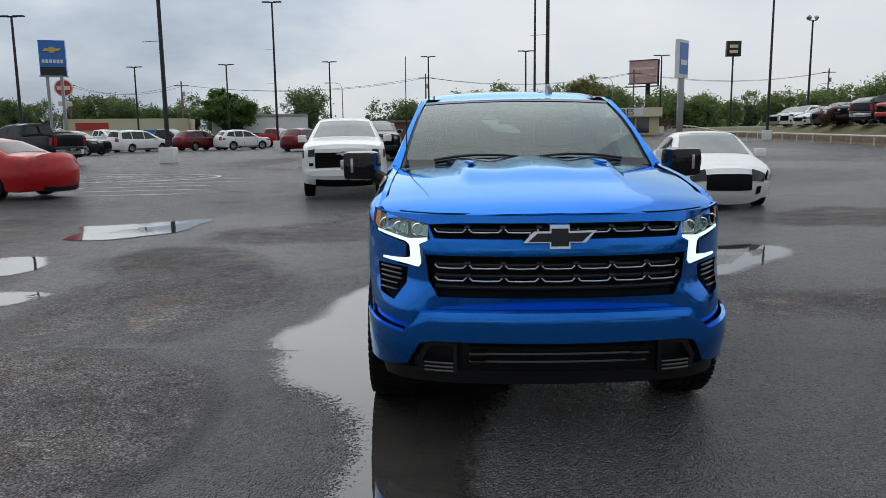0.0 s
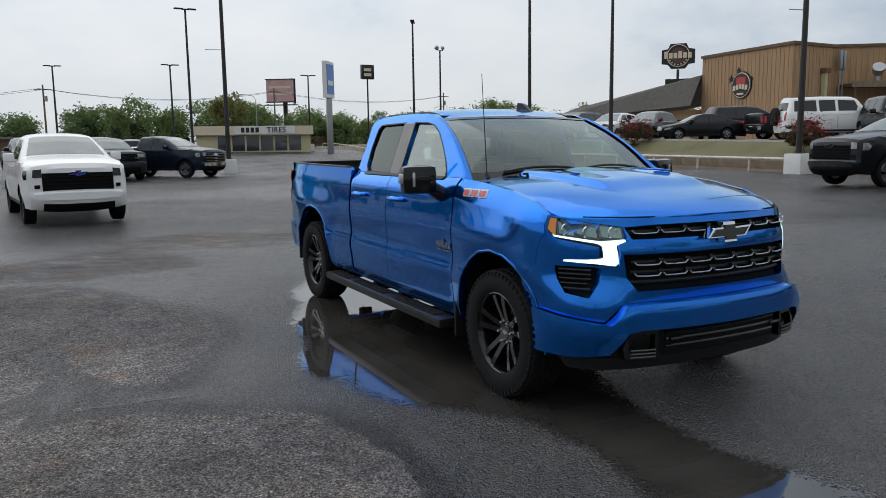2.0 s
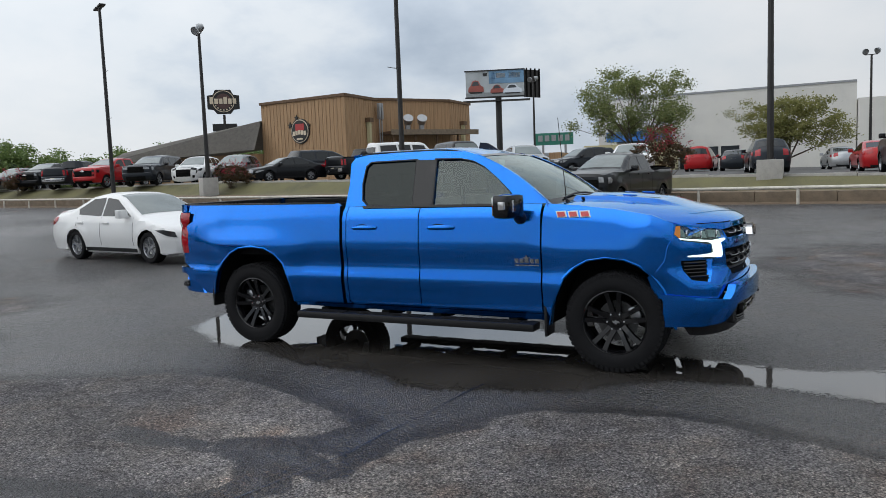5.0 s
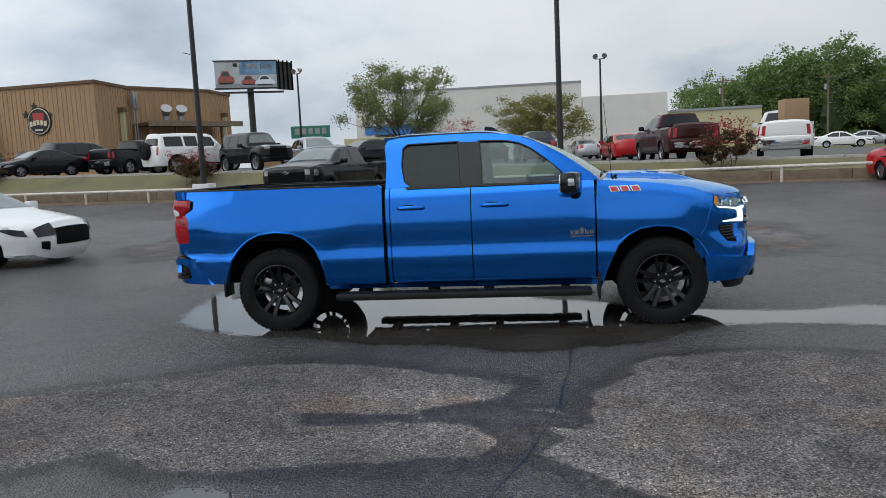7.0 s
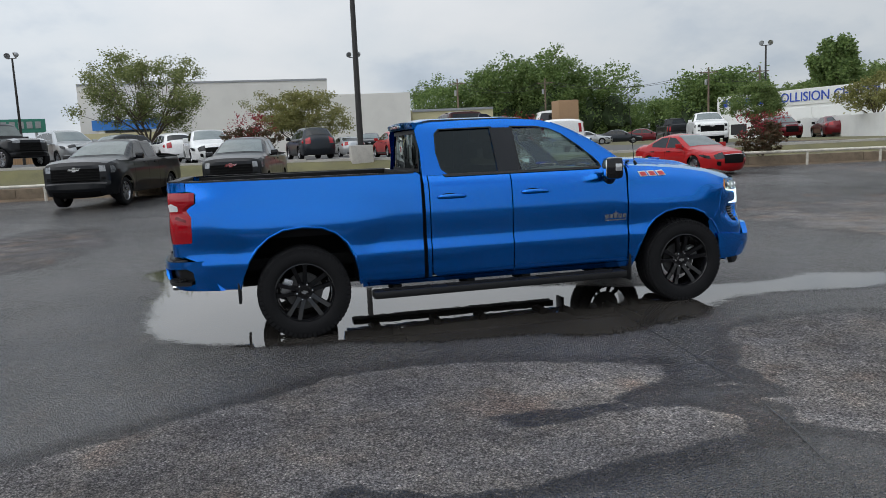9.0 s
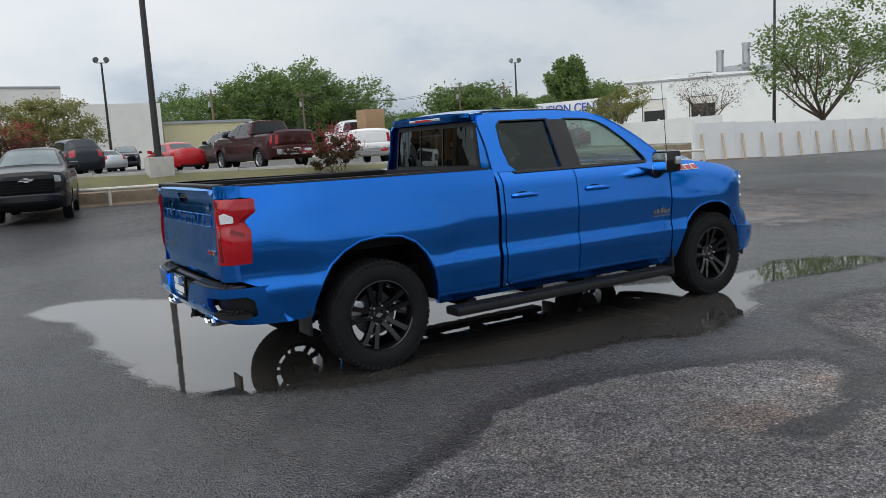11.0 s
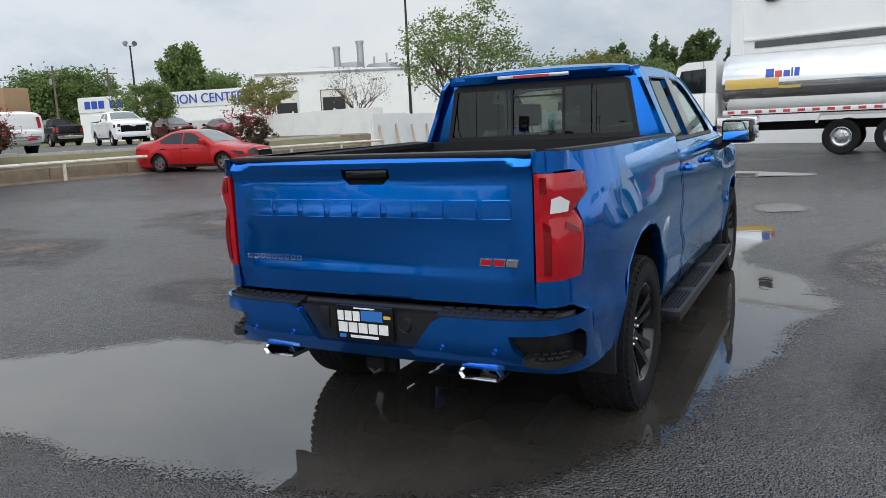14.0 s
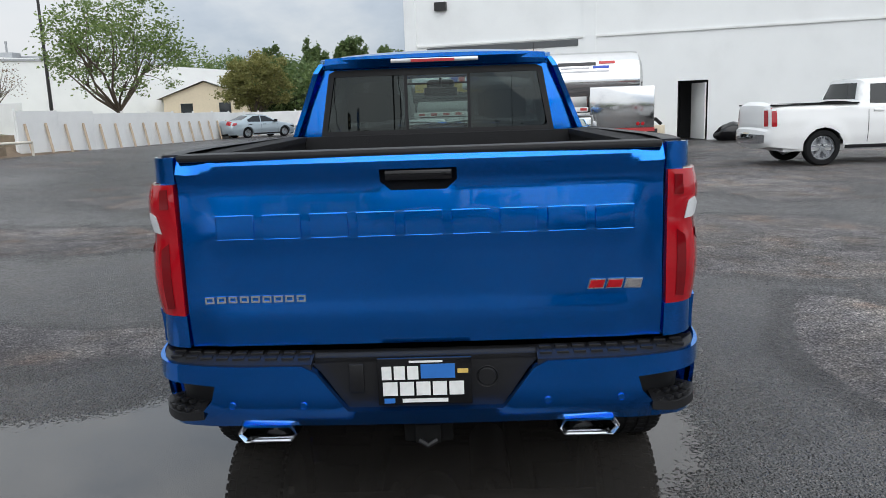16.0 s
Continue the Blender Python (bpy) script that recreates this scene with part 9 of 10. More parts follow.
for sg in (-1, 1):
    for r in range(2):
        for k in range(9):
            tb = bmesh.new()
            p = Vector((sg * (0.40 + 0.056 * k), bump()(0.40 + 0.056 * k, 0.75).y - 0.055 - 0.040 * r, 0.764 + 0.006 * r))
            add_box(tb, -0.02, 0.02, -0.014, 0.014, 0, 0.012, 0.003, Matrix.Translation(p))
            part("tread_block", tb, TRIM, pad_ob)
    flip = (lambda pts: pts) if sg > 0 else mirrored
    corner = skin_part("corner_step", flip(CUT), bump(-0.07), TRIM, step=0.06, parent=rear_bumper)
    sp = bmesh.new()
    add_sheet(sp, [(0.76, 0), (1.09, 0), (1.09, 1), (0.76, 1)], lambda u, v: Vector((sg * (bump(-0.006)(u, 0.6).x - 0.09 * v * soft(0.86, 1.05, u)), bump(-0.006)(u, 0.6).y - 0.10 * v * (1 - 0.6 * soft(0.9, 1.09, u)), 0.578 + 0.016 * v + 0.015 * soft(0.85, 0.76, u))), 0.05, rim=(0, 0, -0.03))
    tread = part("corner_tread", sp, TRIM, rear_bumper)
    for r in range(2):
        for k in range(5):
            tb = bmesh.new()
            u = 0.80 + 0.042 * k
            p = bump(-0.03)(sg * u, 0.62) + Vector((0, -0.045 * r, 0))
            add_box(tb, -0.014, 0.014, -0.012, 0.012, 0, 0.012, 0.003, Matrix.Translation((p.x, p.y, 0.582 + 0.008 * r)) @ Matrix.Rotation(radians(45), 4, "Z"))
            part("tread_block", tb, TRIM, tread)
    for u in (0.40, 0.64):
        se = bmesh.new()
        c = bump(0.002)(sg * u, 0.625)
        add_lathe(se, [(0.0, 0.001), (0.010, 0.001), (0.0115, -0.001), (0.0125, 0.0), (0.0135, -0.003)], 14, "Y", c)
        part("parking_sensor", se, BLUE, rear_bumper)
    # exhaust tip
    ex = bmesh.new()
    cx, cy, cz = sg * 0.545, 4.878, 0.500
    prof = [(-0.105, 0.0), (-0.085, 0.030), (0.085, 0.030), (0.105, 0.0), (0.085, -0.030), (-0.085, -0.030)]
    outer = [Vector((cx + a, cy, cz + b)) for a, b in prof]
    inner = [Vector((cx + a * 0.85, cy + 0.002, cz + b * 0.64)) for a, b in prof]
    deep = [Vector((cx + a * 0.85, cy - 0.12, cz + b * 0.64)) for a, b in prof]
    far_ = [Vector((cx + a, cy - 0.22, cz + b)) for a, b in prof]
    lip = [Vector((cx + a * 0.94, cy + 0.014, cz + b * 0.86)) for a, b in prof]
    loops = [[ex.verts.new(p) for p in L] for L in (far_, outer, lip, inner, deep)]
    for a, b in zip(loops, loops[1:]):
        for i in range(6):
            j = (i + 1) % 6
            ex.faces.new((a[i], a[j], b[j], b[i]))
    tip = part("exhaust_tip", ex, CHROME, truck, "polished angular exhaust tip")
    db = bmesh.new()
    add_box(db, cx - 0.085, cx + 0.085, cy - 0.12, cy - 0.11, cz - 0.02, cz + 0.02)
    part("exhaust_bore", db, UNDER, tip)
# dealer plate with plain bars
pb = bmesh.new()
add_box(pb, -0.155, 0.155, 4.925, 4.937, 0.615, 0.775, 0.004)
plate = part("licence_plate", pb, GLOSS_BLACK, truck, "dark plate with white and blue bars")
for x0, x1, z0, z1, mt in ((0.108, 0.140, 0.703, 0.748, WHITE_PAINT), (0.064, 0.100, 0.703, 0.748, WHITE_PAINT), (0.020, 0.056, 0.703, 0.748, WHITE_PAINT), (0.090, 0.138, 0.648, 0.694, WHITE_PAINT), (0.036, 0.082, 0.648, 0.694, WHITE_PAINT), (-0.018, 0.028, 0.648, 0.694, WHITE_PAINT), (-0.072, -0.026, 0.648, 0.694, WHITE_PAINT), (-0.128, -0.080, 0.648, 0.694, WHITE_PAINT), (-0.075, 0.075, 0.624, 0.636, WHITE_PAINT), (-0.06, 0.05, 0.760, 0.766, WHITE_PAINT), (-0.10, 0.012, 0.706, 0.754, BLUE_SIGN), (-0.143, -0.108, 0.722, 0.736, GOLD), (0.10, 0.135, 0.622, 0.638, BLUE_SIGN)):
    lb = bmesh.new()
    add_box(lb, x0, x1, 4.937, 4.940, z0, z1)
    part("plate_bar", lb, mt, plate)
rd = bmesh.new()
add_lathe(rd, [(0.0, 0.006), (0.028, 0.006), (0.032, 0.0), (0.036, 0.003), (0.04, -0.004)], 18, "Y", (-0.205, 4.918, 0.70))
part("trailer_socket", rd, TRIM, rear_bumper)
sq = bmesh.new()
add_box(sq, 0.20, 0.25, 4.905, 4.925, 0.655, 0.755, 0.006)
part("wiring_cover", sq, TRIM, rear_bumper)
ht = bmesh.new()
add_box(ht, -0.045, 0.045, 4.74, 4.86, 0.44, 0.51, 0.008)
add_box(ht, -0.085, 0.085, 4.78, 4.82, 0.43, 0.52, 0.01)
part("hitch_receiver", ht, UNDER, truck)
ch = bmesh.new()
add_tube(ch, [(0.03, 4.86, 0.455), (0.0, 4.87, 0.44), (-0.03, 4.86, 0.455)], 0.01, 6)
part("hitch_ring", ch, TRIM, truck)

# ---- wheels ----
R = 0.415
ty = bmesh.new()
prof = [(0.262, -0.118), (0.275, -0.130), (0.31, -0.1375), (0.355, -0.137), (0.388, -0.128), (0.404, -0.112), (0.408, -0.09), (0.408, 0.09), (0.404, 0.112), (0.388, 0.128), (0.355, 0.137), (0.31, 0.1375), (0.275, 0.130), (0.262, 0.118)]
add_lathe(ty, prof, 64, "X")
for k in range(56):
    a = 2 * math.pi * k / 56
    for x, w_, sh in ((-0.098, 0.030, 0.0), (-0.052, 0.036, 0.5), (0.0, 0.034, 0.1), (0.052, 0.036, 0.6), (0.098, 0.030, 0.2)):
        m_ = Matrix.Rotation(a + sh * 2 * math.pi / 56, 4, "X")
        add_box(ty, x - w_ / 2, x + w_ / 2, -0.017, 0.017, 0.400, R - (0.003 if abs(x) > 0.09 else 0.0), 0, m_)
    for sx in (-1, 1):
        m_ = Matrix.Rotation(a, 4, "X")
        add_box(ty, sx * 0.128 - 0.007, sx * 0.128 + 0.007, -0.014, 0.014, 0.372, 0.398, 0, m_)
for sx in (-1, 1):
    for k in range(14):
        m_ = Matrix.Rotation(2 * math.pi * (k % 7) / 70 + (0.6 if k < 7 else 3.7), 4, "X")
        add_box(ty, sx * 0.137 - 0.001, sx * 0.137 + 0.001, -0.011, 0.011, 0.325, 0.350, 0, m_)
tyre_ob = link_mesh("tyre", ty, RUBBER)
tyre_me = tyre_ob.data
bpy.data.objects.remove(tyre_ob)
rm = bmesh.new()
add_lathe(rm, [(0.265, 0.115), (0.262, -0.112), (0.270, -0.120), (0.258, -0.124), (0.248, -0.112), (0.238, -0.05), (0.236, 0.10)], 56, "X")
add_lathe(rm, [(0.0, -0.066), (0.040, -0.066), (0.045, -0.060), (0.078, -0.058), (0.086, -0.05), (0.086, -0.02)], 24, "X")
for k in range(5):
    a = 2 * math.pi * k / 5
    for s_ in (-1, 1):
        ring = []
        for rr_, off, hw_, xx in ((0.055, 0.020, 0.021, -0.056), (0.12, 0.029, 0.018, -0.078), (0.185, 0.041, 0.018, -0.098), (0.250, 0.055, 0.021, -0.112)):
            ring.append([(xx, s_ * off - hw_, rr_), (xx, s_ * off + hw_, rr_), (xx + 0.035, s_ * off + hw_ * 1.2, rr_), (xx + 0.035, s_ * off - hw_ * 1.2, rr_)])
        m_ = Matrix.Rotation(a, 4, "X")
        vr = [[rm.verts.new(m_ @ Vector(p)) for p in q] for q in ring]
        for p, q in zip(vr, vr[1:]):
            for i in range(4):
                j = (i + 1) % 4
                rm.faces.new((p[i], p[j], q[j], q[i]))
rim_ob = link_mesh("rim", rm, GLOSS_BLACK)
rim_me = rim_ob.data
bpy.data.objects.remove(rim_ob)
lg = bmesh.new()
add_lathe(lg, [(0.0, -0.024), (0.008, -0.023), (0.0105, -0.016), (0.0105, 0.0)], 10, "X")
lug_ob = link_mesh("lug_nut", lg, CHROME)
lug_me = lug_ob.data
bpy.data.objects.remove(lug_ob)
dk = bmesh.new()
add_lathe(dk, [(0.05, 0.0), (0.165, 0.0), (0.168, 0.012), (0.168, 0.022), (0.05, 0.03)], 36, "X")
disc_ob = link_mesh("brake_disc", dk, STEEL)
disc_me = disc_ob.data
bpy.data.objects.remove(disc_ob)
kp = bmesh.new()
add_box(kp, -0.03, 0.06, -0.07, 0.07, 0.115, 0.205, 0.02)
cal_ob = link_mesh("brake_caliper", kp, ALLOY)
cal_me = cal_ob.data
bpy.data.objects.remove(cal_ob)
ec = bmesh.new()
add_prism(ec, [(u * 0.17, v * 0.32) for u, v in EMB], lambda u, v: Vector((-0.0685, u, v)), (0.004, 0, 0))
cap_ob = link_mesh("cap_emblem", ec, SATIN)
cap_me = cap_ob.data
bpy.data.objects.remove(cap_ob)
for i, (yw, sg, roll) in enumerate(((0, -1, -3), (3.745, -1, -9), (0, 1, 5), (3.745, 1, 23))):
    wh = new("wheel", tyre_me)
    wh.parent = truck
    wh["label"] = "black alloy wheel with all-terrain tyre"
    wh.matrix_basis = pose(sg * 0.868, yw, R - 0.004, 0, 0, 0 if sg < 0 else 180) @ pose(0, 0, 0, roll, 0, 0)
    for nm, me in (("rim", rim_me), ("brake_disc", disc_me), ("cap_emblem", cap_me)):
        o = new(nm, me)
        o.parent = wh
    c_ = new("brake_caliper", cal_me)
    c_.parent, c_.matrix_basis = wh, pose(0, 0, 0, -roll + (70 if yw == 0 else -70), 0, 0)
    for k in range(6):
        o = new("lug_nut", lug_me)
        a = 2 * math.pi * (k + 0.5) / 6
        o.parent, o.location = wh, (-0.055, 0.0698 * math.sin(a), 0.0698 * math.cos(a))

# ---- underside and cabin ----
for nm, *ext in [("underbody", -0.80, 0.80, 0.55, 2.62, 0.44, 0.52), ("bed_underside", -0.78, 0.78, 2.62, 4.80, 0.62, 0.72), ("engine_block", -0.60, 0.60, -0.55, 0.6, 0.45, 0.90),
                 ("chassis_rail", -0.46, -0.36, -0.6, 4.62, 0.42, 0.58, 0.02), ("chassis_rail", 0.36, 0.46, -0.6, 4.62, 0.42, 0.58, 0.02)]:
    ub = bmesh.new()
    add_box(ub, *ext)
    part(nm, ub, UNDER, truck)
ax = bmesh.new()
add_rod(ax, (-0.8, 3.745, 0.41), (0.8, 3.745, 0.41), 0.055, 0.055, 12)
add_lathe(ax, [(0.0, -0.16), (0.12, -0.12), (0.15, 0.0), (0.12, 0.12), (0.0, 0.16)], 18, "Y", (0.05, 3.76, 0.41))
part("rear_axle", ax, STEEL, truck)
fx = bmesh.new()
add_rod(fx, (-0.8, 0.0, 0.40), (0.8, 0.0, 0.40), 0.045, 0.045, 12)
part("front_axle", fx, STEEL, truck)
mf = bmesh.new()
add_rod(mf, (-0.25, 2.9, 0.46), (-0.25, 3.5, 0.46), 0.11, 0.11, 14)
add_tube(mf, [(-0.25, 3.5, 0.46), (-0.42, 4.3, 0.50), (-0.54, 4.8, 0.52)], 0.04, 8)
add_tube(mf, [(0.25, 3.5, 0.46), (0.42, 4.3, 0.50), (0.54, 4.8, 0.52)], 0.04, 8)
part("exhaust_pipe", mf, STEEL, truck)
fl = bmesh.new()
add_box(fl, -0.9, 0.9, 0.55, 2.60, 0.56, 0.62)
add_box(fl, -0.85, 0.85, 0.55, 0.62, 0.62, 1.25)
part("cabin_floor", fl, UNDER, truck)
ds = bmesh.new()
add_sheet(ds, [(-0.84, 0), (0.84, 0), (0.84, 1), (-0.84, 1)], lambda u, v: Vector((u, 0.62 + 0.42 * v, 1.36 - 0.05 * v * v + 0.03 * math.exp(-((u - 0.4) / 0.22) ** 2) * soft(0.4, 0.8, v))), 0.1, rim=(0, 0.03, -0.4))
part("dashboard", ds, TRIM, truck)
sw = bmesh.new()
for k in range(24):
    a, b = 2 * math.pi * k / 24, 2 * math.pi * (k + 1) / 24
    P = lambda t: Vector((0.40 + 0.185 * math.cos(t), 1.19 + 0.065 * math.sin(t), 1.27 + 0.17 * math.sin(t)))
    add_rod(sw, P(a), P(b), 0.014, 0.014, 6, False)
add_rod(sw, (0.22, 1.19, 1.27), (0.58, 1.19, 1.27), 0.02, 0.02, 6)
part("steering_wheel", sw, TRIM, truck)
for x, y in ((-0.40, 1.62), (0.40, 1.62), (-0.42, 2.36), (0.42, 2.36)):
    sb = bmesh.new()
    add_box(sb, x - 0.26, x + 0.26, y - 0.38, y + 0.08, 0.72, 0.90, 0.05)
    add_box(sb, x - 0.25, x + 0.25, y + 0.02, y + 0.16, 0.86, 1.46, 0.06, Matrix.Translation((0, y, 0.9)) @ Matrix.Rotation(radians(-8), 4, "X") @ Matrix.Translation((0, -y, -0.9)))
    seat = part("seat", sb, SEAT, truck)
    hr = bmesh.new()
    add_box(hr, x - 0.13, x + 0.13, y + 0.12, y + 0.23, 1.50, 1.68, 0.04)
    part("headrest", hr, SEAT, seat)
vm = bmesh.new()
add_box(vm, -0.13, 0.13, 1.30, 1.33, 1.66, 1.73, 0.015)
add_rod(vm, (0, 1.28, 1.80), (0, 1.32, 1.70), 0.01)
part("rear_view_mirror", vm, TRIM, truck)
hd = bmesh.new()
add_sheet(hd, [(-0.68, 1.40), (0.68, 1.40), (0.64, 2.55), (-0.64, 2.55)], lambda u, v: Vector((u, v, 1.855)), 0.2)
part("headliner", hd, STUCCO_GREY, truck)

# ---- trees and shrubs ----
LEAF_OLIVE_GREEN = leaf_mat("leaves_olive_green", (0.12, 0.15, 0.05), (0.27, 0.30, 0.11))


def leaf_cloud(centres, per, size, spread, rng):
    """Leaves as small folded diamonds scattered about the given centres."""
    c = np.repeat(np.array(centres), per, 0)
    n = len(c)
    p = c + rng.normal(0, 1, (n, 3)) * np.array(spread)
    d = rng.normal(0, 1, (n, 3)); d[:, 2] *= 0.6
    d /= np.linalg.norm(d, axis=1)[:, None]
    q = np.cross(d, rng.normal(0, 1, (n, 3))); q /= np.linalg.norm(q, axis=1)[:, None] + 1e-9
    s = size * rng.uniform(0.6, 1.3, (n, 1))
    v = np.stack([p - d * s, p + q * s * 0.55, p + d * s, p - q * s * 0.55], 1).reshape(-1, 3)
    f = np.arange(4 * n).reshape(-1, 4)
    return v, f


def cloud_mesh(name, v, f, mat):
    me = bpy.data.meshes.new(name)
    me.from_pydata(v.tolist(), [], f.tolist())
    me.materials.append(mat)
    return me


def tree(x, y, h, spread, mat, seed, trunk=0.16, per=24, size=0.11, clear=0.25, label="broadleaf tree with open rounded crown", gz=None, density=1.0, name="tree"):
    rng = np.random.default_rng(seed)
    t = thing(name, pose(x, y, ground_z(x, y) if gz is None else gz), label, "shrub" if name == "shrub" else "tree", "trees and shrubs")
    bm = bmesh.new()
    top = np.array([rng.normal(0, 0.1), rng.normal(0, 0.1), h * clear])
    stems = 1 if name == "tree" else 5
    ends = []

    def limb(a, b, r0, r1, seg):
        mid = (a + b) / 2 + rng.normal(0, 0.06, 3) * np.linalg.norm(b - a)
        add_tube(bm, [a, mid, b], [r0, (r0 + r1) / 2, r1], seg)

    if stems == 1:
        limb(np.array([0, 0, -0.1]), top, trunk, trunk * 0.75, 8)
        roots = [top]
    else:
        roots = [np.array([rng.normal(0, 0.15), rng.normal(0, 0.15), 0.0]) for _ in range(stems)]
    # clusters fill an uneven crown, most of them near its outside; limbs reach into it
    zc, zr = h * (1 + clear) / 2, h * (1 - clear) / 2
    wob = rng.normal(0, 2.2, (3, 3)), rng.uniform(0, 6, 3)
    nc = int((165 if stems == 1 else 80) * density)
    for _ in range(nc):
        u = rng.normal(0, 1, 3); u /= np.linalg.norm(u)
        rad = rng.uniform(0.25, 1.0) ** 0.5 * (0.80 + 0.13 * float(np.sin(wob[0] @ u + wob[1]).sum()))
        squash = 1.0 if u[2] > 0 else 0.82
        ends.append(np.array([u[0] * rad * spread, u[1] * rad * spread, zc + u[2] * rad * zr * squash]))
    tips = [ends[int(i)] for i in rng.choice(nc, 10 if stems == 1 else 8, replace=False)]
    for k, e in enumerate(tips):
        rt = roots[k % len(roots)]
        limb(rt, e * 0.75 + np.array(rt) * 0.25, trunk * 0.45, trunk * 0.16, 6)
    for i in rng.choice(nc, min(nc, 46), replace=False):
        e = ends[int(i)]
        near = min(tips, key=lambda q: float(np.linalg.norm(q - e)))
        rt = roots[0]
        limb((near * 0.75 + np.array(rt) * 0.25) * 0.7 + np.array(rt) * 0.3, e, trunk * 0.16, trunk * 0.05, 5)
    part("trunk", bm, BARK, t)
    v, f = leaf_cloud(ends, int(per * 2.3), size * 0.86, (spread * 0.062, spread * 0.062, h * 0.027), rng)
    o = new("crown", cloud_mesh("crown", v, f, mat))
    o.parent = t
    return t


tree(56.8, 13.0, 9.2, 5.4, LEAF_OLIVE_GREEN, 3, 0.22, 64, 0.105, 0.14)
tree(53.8, 1.1, 6.0, 4.6, LEAF_OLIVE, 5, 0.16, 46, 0.10, 0.14)
tree(42.0, -31.8, 5.0, 2.7, LEAF, 7, 0.12, 30, 0.10, label="young green tree by the body shop")
tree(33.5, -34.0, 4.4, 2.6, LEAF_OLIVE, 8, 0.11, 14, 0.10, label="young tree with thin foliage by the body shop")
tree(25.6, -33.7, 4.5, 2.7, LEAF_DRY, 9, 0.11, 3, 0.07, label="nearly bare young tree with fine twigs")
tree(18.9, -35.4, 8.2, 5.2, LEAF, 11, 0.2, 30, 0.12, 0.14, "large sparse green tree behind the white fence", density=0.75)
tree(15.6, -51.6, 6.4, 3.3, LEAF_OLIVE, 12, 0.16, 40, 0.12, 0.12, "bushy olive green tree behind the fence")
tree(-29.9, 101.4, 7.2, 5.0, LEAF_BRIGHT, 14, 0.3, 60, 0.22, 0.2, "round bright green tree by the far street")
tree(19.5, 104, 8.2, 3.4, LEAF_OLIVE, 15, 0.2, 16, 0.2, label="thin tall tree by the far street")
tree(68.0, -60.6, 11.6, 3.9, LEAF_DEEP, 16, 0.35, 60, 0.24, 0.3, "tall round-topped green tree")
tree(88, -74, 8.6, 6.0, LEAF_DARK, 17, 0.3, 70, 0.26, 0.12, "broad dark green tree")
for k, (x, y, h) in enumerate(((10, -104, 11.4), (16, -106, 12.4), (21, -107, 11.6), (27, -104, 10.6))):
    tree(x, y, h, 3.0, LEAF_DARK, 30 + k, 0.3, 60, 0.24, 0.18, "tall narrow dark green tree", gz=0.5)
for x, y, h, s_, sd, red in ((23.4, 16.2, 1.45, 1.1, 21, 1), (19.7, -5.5, 1.75, 1.15, 22, 1), (24.3, 4.4, 1.9, 1.3, 23, 1), (17.8, -14.5, 1.6, 1.1, 24, 1), (27.0, 49.4, 1.8, 1.5, 25, 1), (25.0, 27.7, 1.4, 1.2, 26, 1), (20.5, 79, 1.7, 2.0, 27, 0), (26.5, 88, 1.6, 2.2, 28, 0)):
    t = tree(x, y, h, s_, LEAF_RUST, sd, 0.035, 20, 0.06, 0.05, "crape myrtle shrub with dull red blooms" if red else "dense dark rust-green shrub", name="shrub")
    if red:
        rng = np.random.default_rng(sd + 100)
        cs = [[rng.normal(0, s_ * 0.42), rng.normal(0, s_ * 0.42), h * rng.uniform(0.55, 1.05)] for _ in range(40)]
        v, f = leaf_cloud(cs, 16, 0.045, (0.09, 0.09, 0.10), rng)
        o = new("blossom", cloud_mesh("blossom", v, f, LEAF_RED))
        o.parent = t


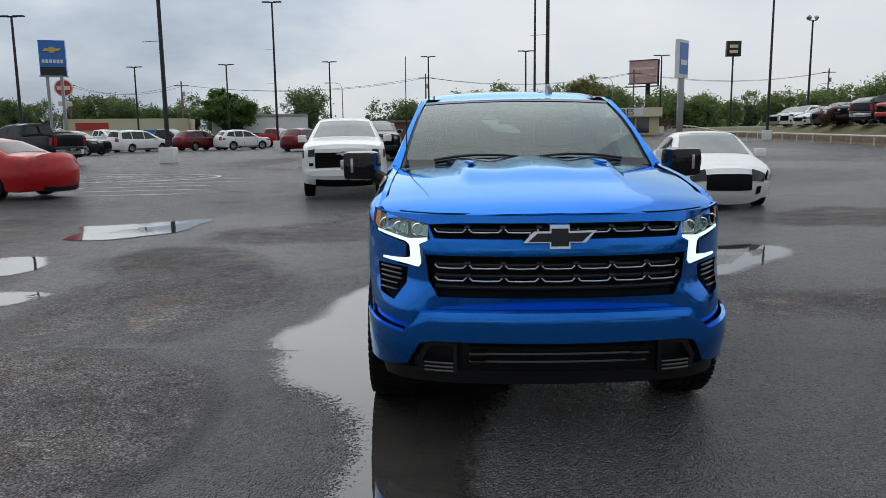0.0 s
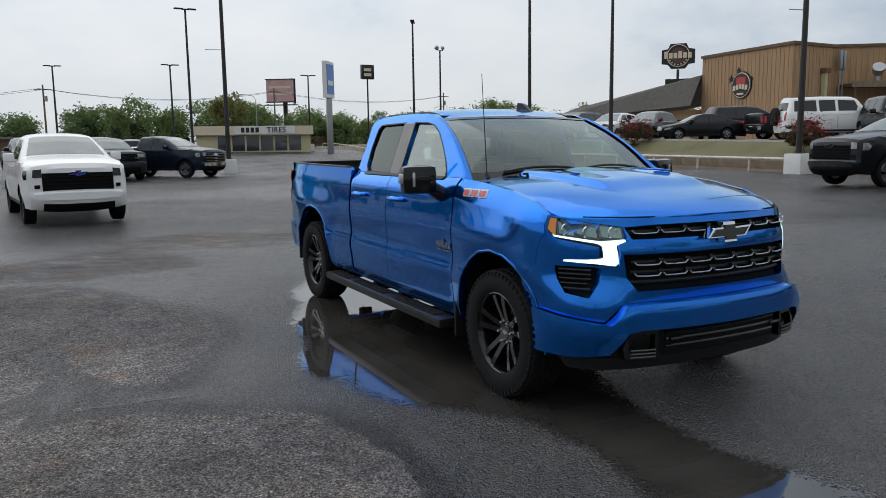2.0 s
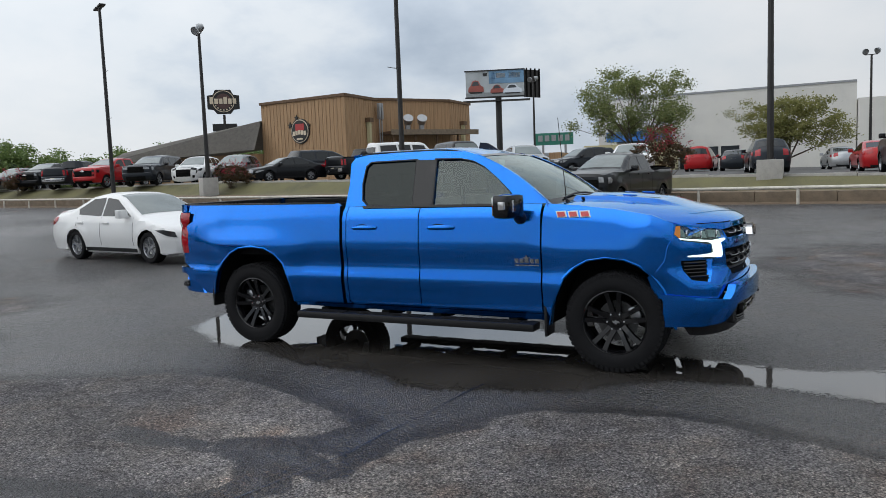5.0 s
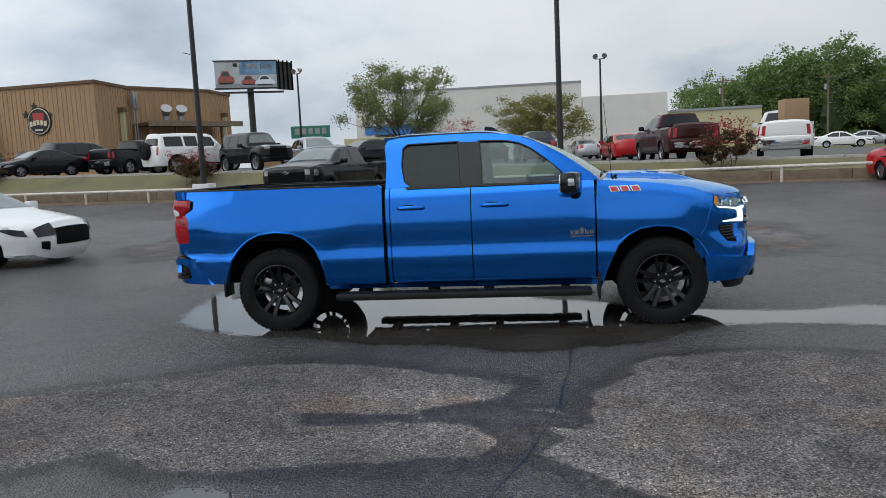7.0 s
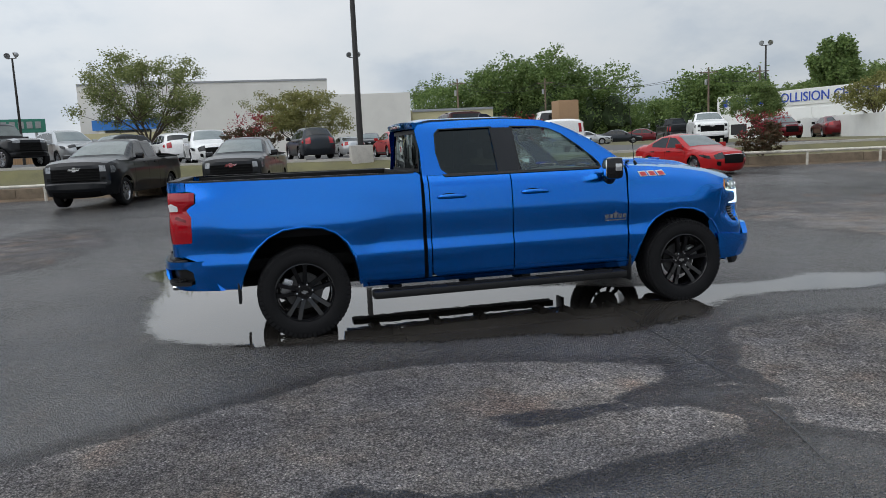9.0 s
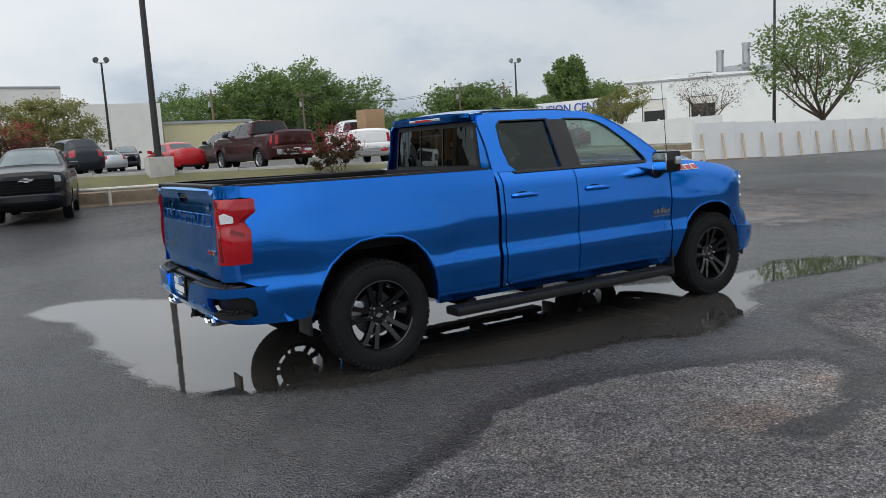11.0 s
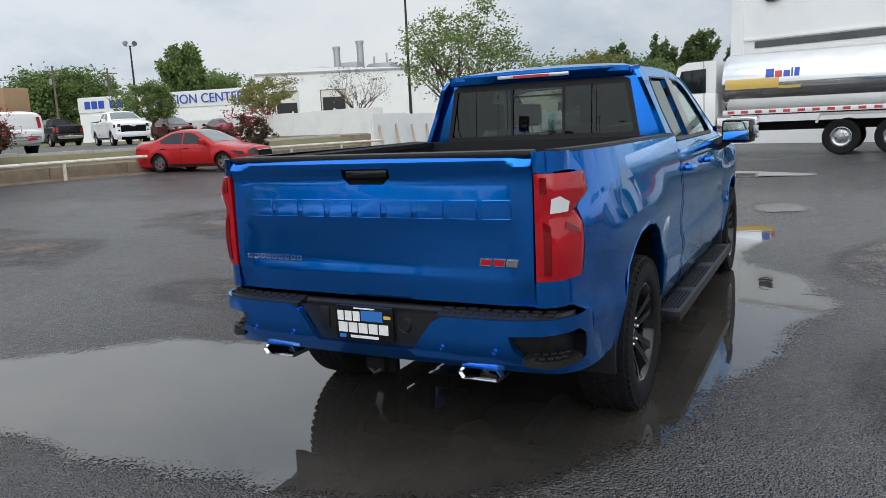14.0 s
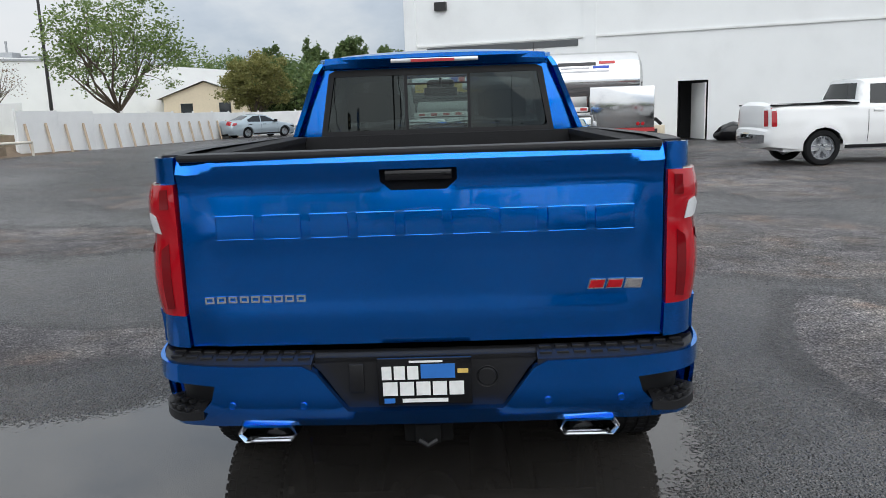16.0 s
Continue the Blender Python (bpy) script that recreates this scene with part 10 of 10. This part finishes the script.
def woods(name, path, h0, h1, depth, mat, seed, n, label, gz=0.4, size=0.20, puff=0.44):
    """A far belt of trees: leaf clumps heaped into uneven crowns, round dark cores painted as their inner shade."""
    rng = np.random.default_rng(seed)
    pts = np.array(path, float)
    seg = np.linalg.norm(np.diff(pts, axis=0), axis=1)
    cum = np.r_[0, np.cumsum(seg)]
    centres, core_v, core_f = [], [], []
    ico = bmesh.new(); bmesh.ops.create_icosphere(ico, subdivisions=2, radius=1.0)
    iv, itri = np.array([v.co[:] for v in ico.verts]), [[v.index for v in f.verts] for f in ico.faces]
    ico.free()
    for k in range(n):
        s = rng.uniform(0, cum[-1])
        base = np.array([np.interp(s, cum, pts[:, 0]), np.interp(s, cum, pts[:, 1])]) + rng.normal(0, depth, 2)
        h = h0 + (h1 - h0) * (0.5 + 0.5 * math.sin(s * 0.21 + seed) * math.cos(s * 0.083 + 1.3 * seed)) + rng.normal(0, 0.5)
        r = h * rng.uniform(0.26, 0.36)
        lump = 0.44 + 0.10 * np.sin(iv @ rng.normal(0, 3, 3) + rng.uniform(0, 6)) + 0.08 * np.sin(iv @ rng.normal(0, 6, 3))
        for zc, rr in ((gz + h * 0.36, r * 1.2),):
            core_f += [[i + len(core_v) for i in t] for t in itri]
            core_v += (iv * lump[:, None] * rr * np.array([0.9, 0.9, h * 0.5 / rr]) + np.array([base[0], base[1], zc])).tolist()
        for _ in range(26):
            u = rng.normal(0, 1, 3); u /= np.linalg.norm(u)
            rr = r * rng.uniform(0.65, 1.05)
            centres.append([base[0] + u[0] * rr, base[1] + u[1] * rr, gz + h - r * 0.95 + u[2] * rr * 0.95])
        for _ in range(12):
            centres.append([base[0] + rng.normal(0, r * 0.6), base[1] + rng.normal(0, r * 0.6), gz + rng.uniform(0.05, 0.55) * h])
    v, f = leaf_cloud(centres, 44, size, (puff, puff, puff * 0.82), rng)
    me = bpy.data.meshes.new(name)
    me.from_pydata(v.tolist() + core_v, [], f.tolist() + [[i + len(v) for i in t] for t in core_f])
    me.materials.append(mat); me.materials.append(LEAF_SHADE)
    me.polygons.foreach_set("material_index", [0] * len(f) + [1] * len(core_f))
    o = new(name, me)
    tagged(o, label, "woods", kind="stuff")


woods("far_woods", [(-130, 150), (-70, 140), (-30, 128), (10, 126), (60, 138), (100, 128), (120, 90)], 5.0, 8.6, 2.5, LEAF_DARK, 41, 150, "distant belt of mixed green trees", 0.8)
woods("far_woods", [(8, 112), (40, 118), (75, 108), (95, 80)], 4.5, 8.0, 2.5, LEAF, 42, 60, "distant belt of green trees", 1.2)
for path_, h0_, h1_, dp_, sd_, n_ in (([(119, -28), (114, -43), (109, -55)], 11.0, 14.2, 2.2, 43, 40), ([(110.5, -41.5), (111.5, -44.0)], 15.4, 16.6, 0.8, 47, 5), ([(88, -53.5), (83.7, -60.5)], 8.4, 10.4, 1.6, 48, 18), ([(139, -28), (138, -30)], 13.5, 14.6, 0.8, 49, 4), ([(128, -58), (120, -76)], 6.2, 8.6, 2.5, 50, 20)):
    woods("far_woods", path_, h0_, h1_, dp_, LEAF_DEEP, sd_, n_, "tall deep green wood behind the far lot", 0.8, 0.23, 0.55)
woods("far_woods", [(150, -10), (130, -90), (90, -120), (50, -125), (10, -125)], 6.0, 8.6, 4.0, LEAF_DARK, 44, 90, "distant dark green woods", 0.8)
woods("far_woods", [(84, -60), (70, -72), (56, -80), (30, -92)], 5.5, 8.5, 2.5, LEAF, 45, 40, "green trees behind the body shop", 0.8)
woods("far_woods", [(34, -70), (24, -74), (14, -72)], 4.5, 7.0, 1.8, LEAF_DARK, 46, 16, "green trees behind the houses", 0.6)

box = bmesh.new()
add_box(box, -0.42, 0.42, -0.45, 0.45, 0, 1.4, 0.02)
lone("cardboard_box", box, CARD, "large brown cardboard box standing in a pickup bed", "box", m=Matrix.Translation((23.1, -8.75, ground_z(25, -9) + 0.88)))
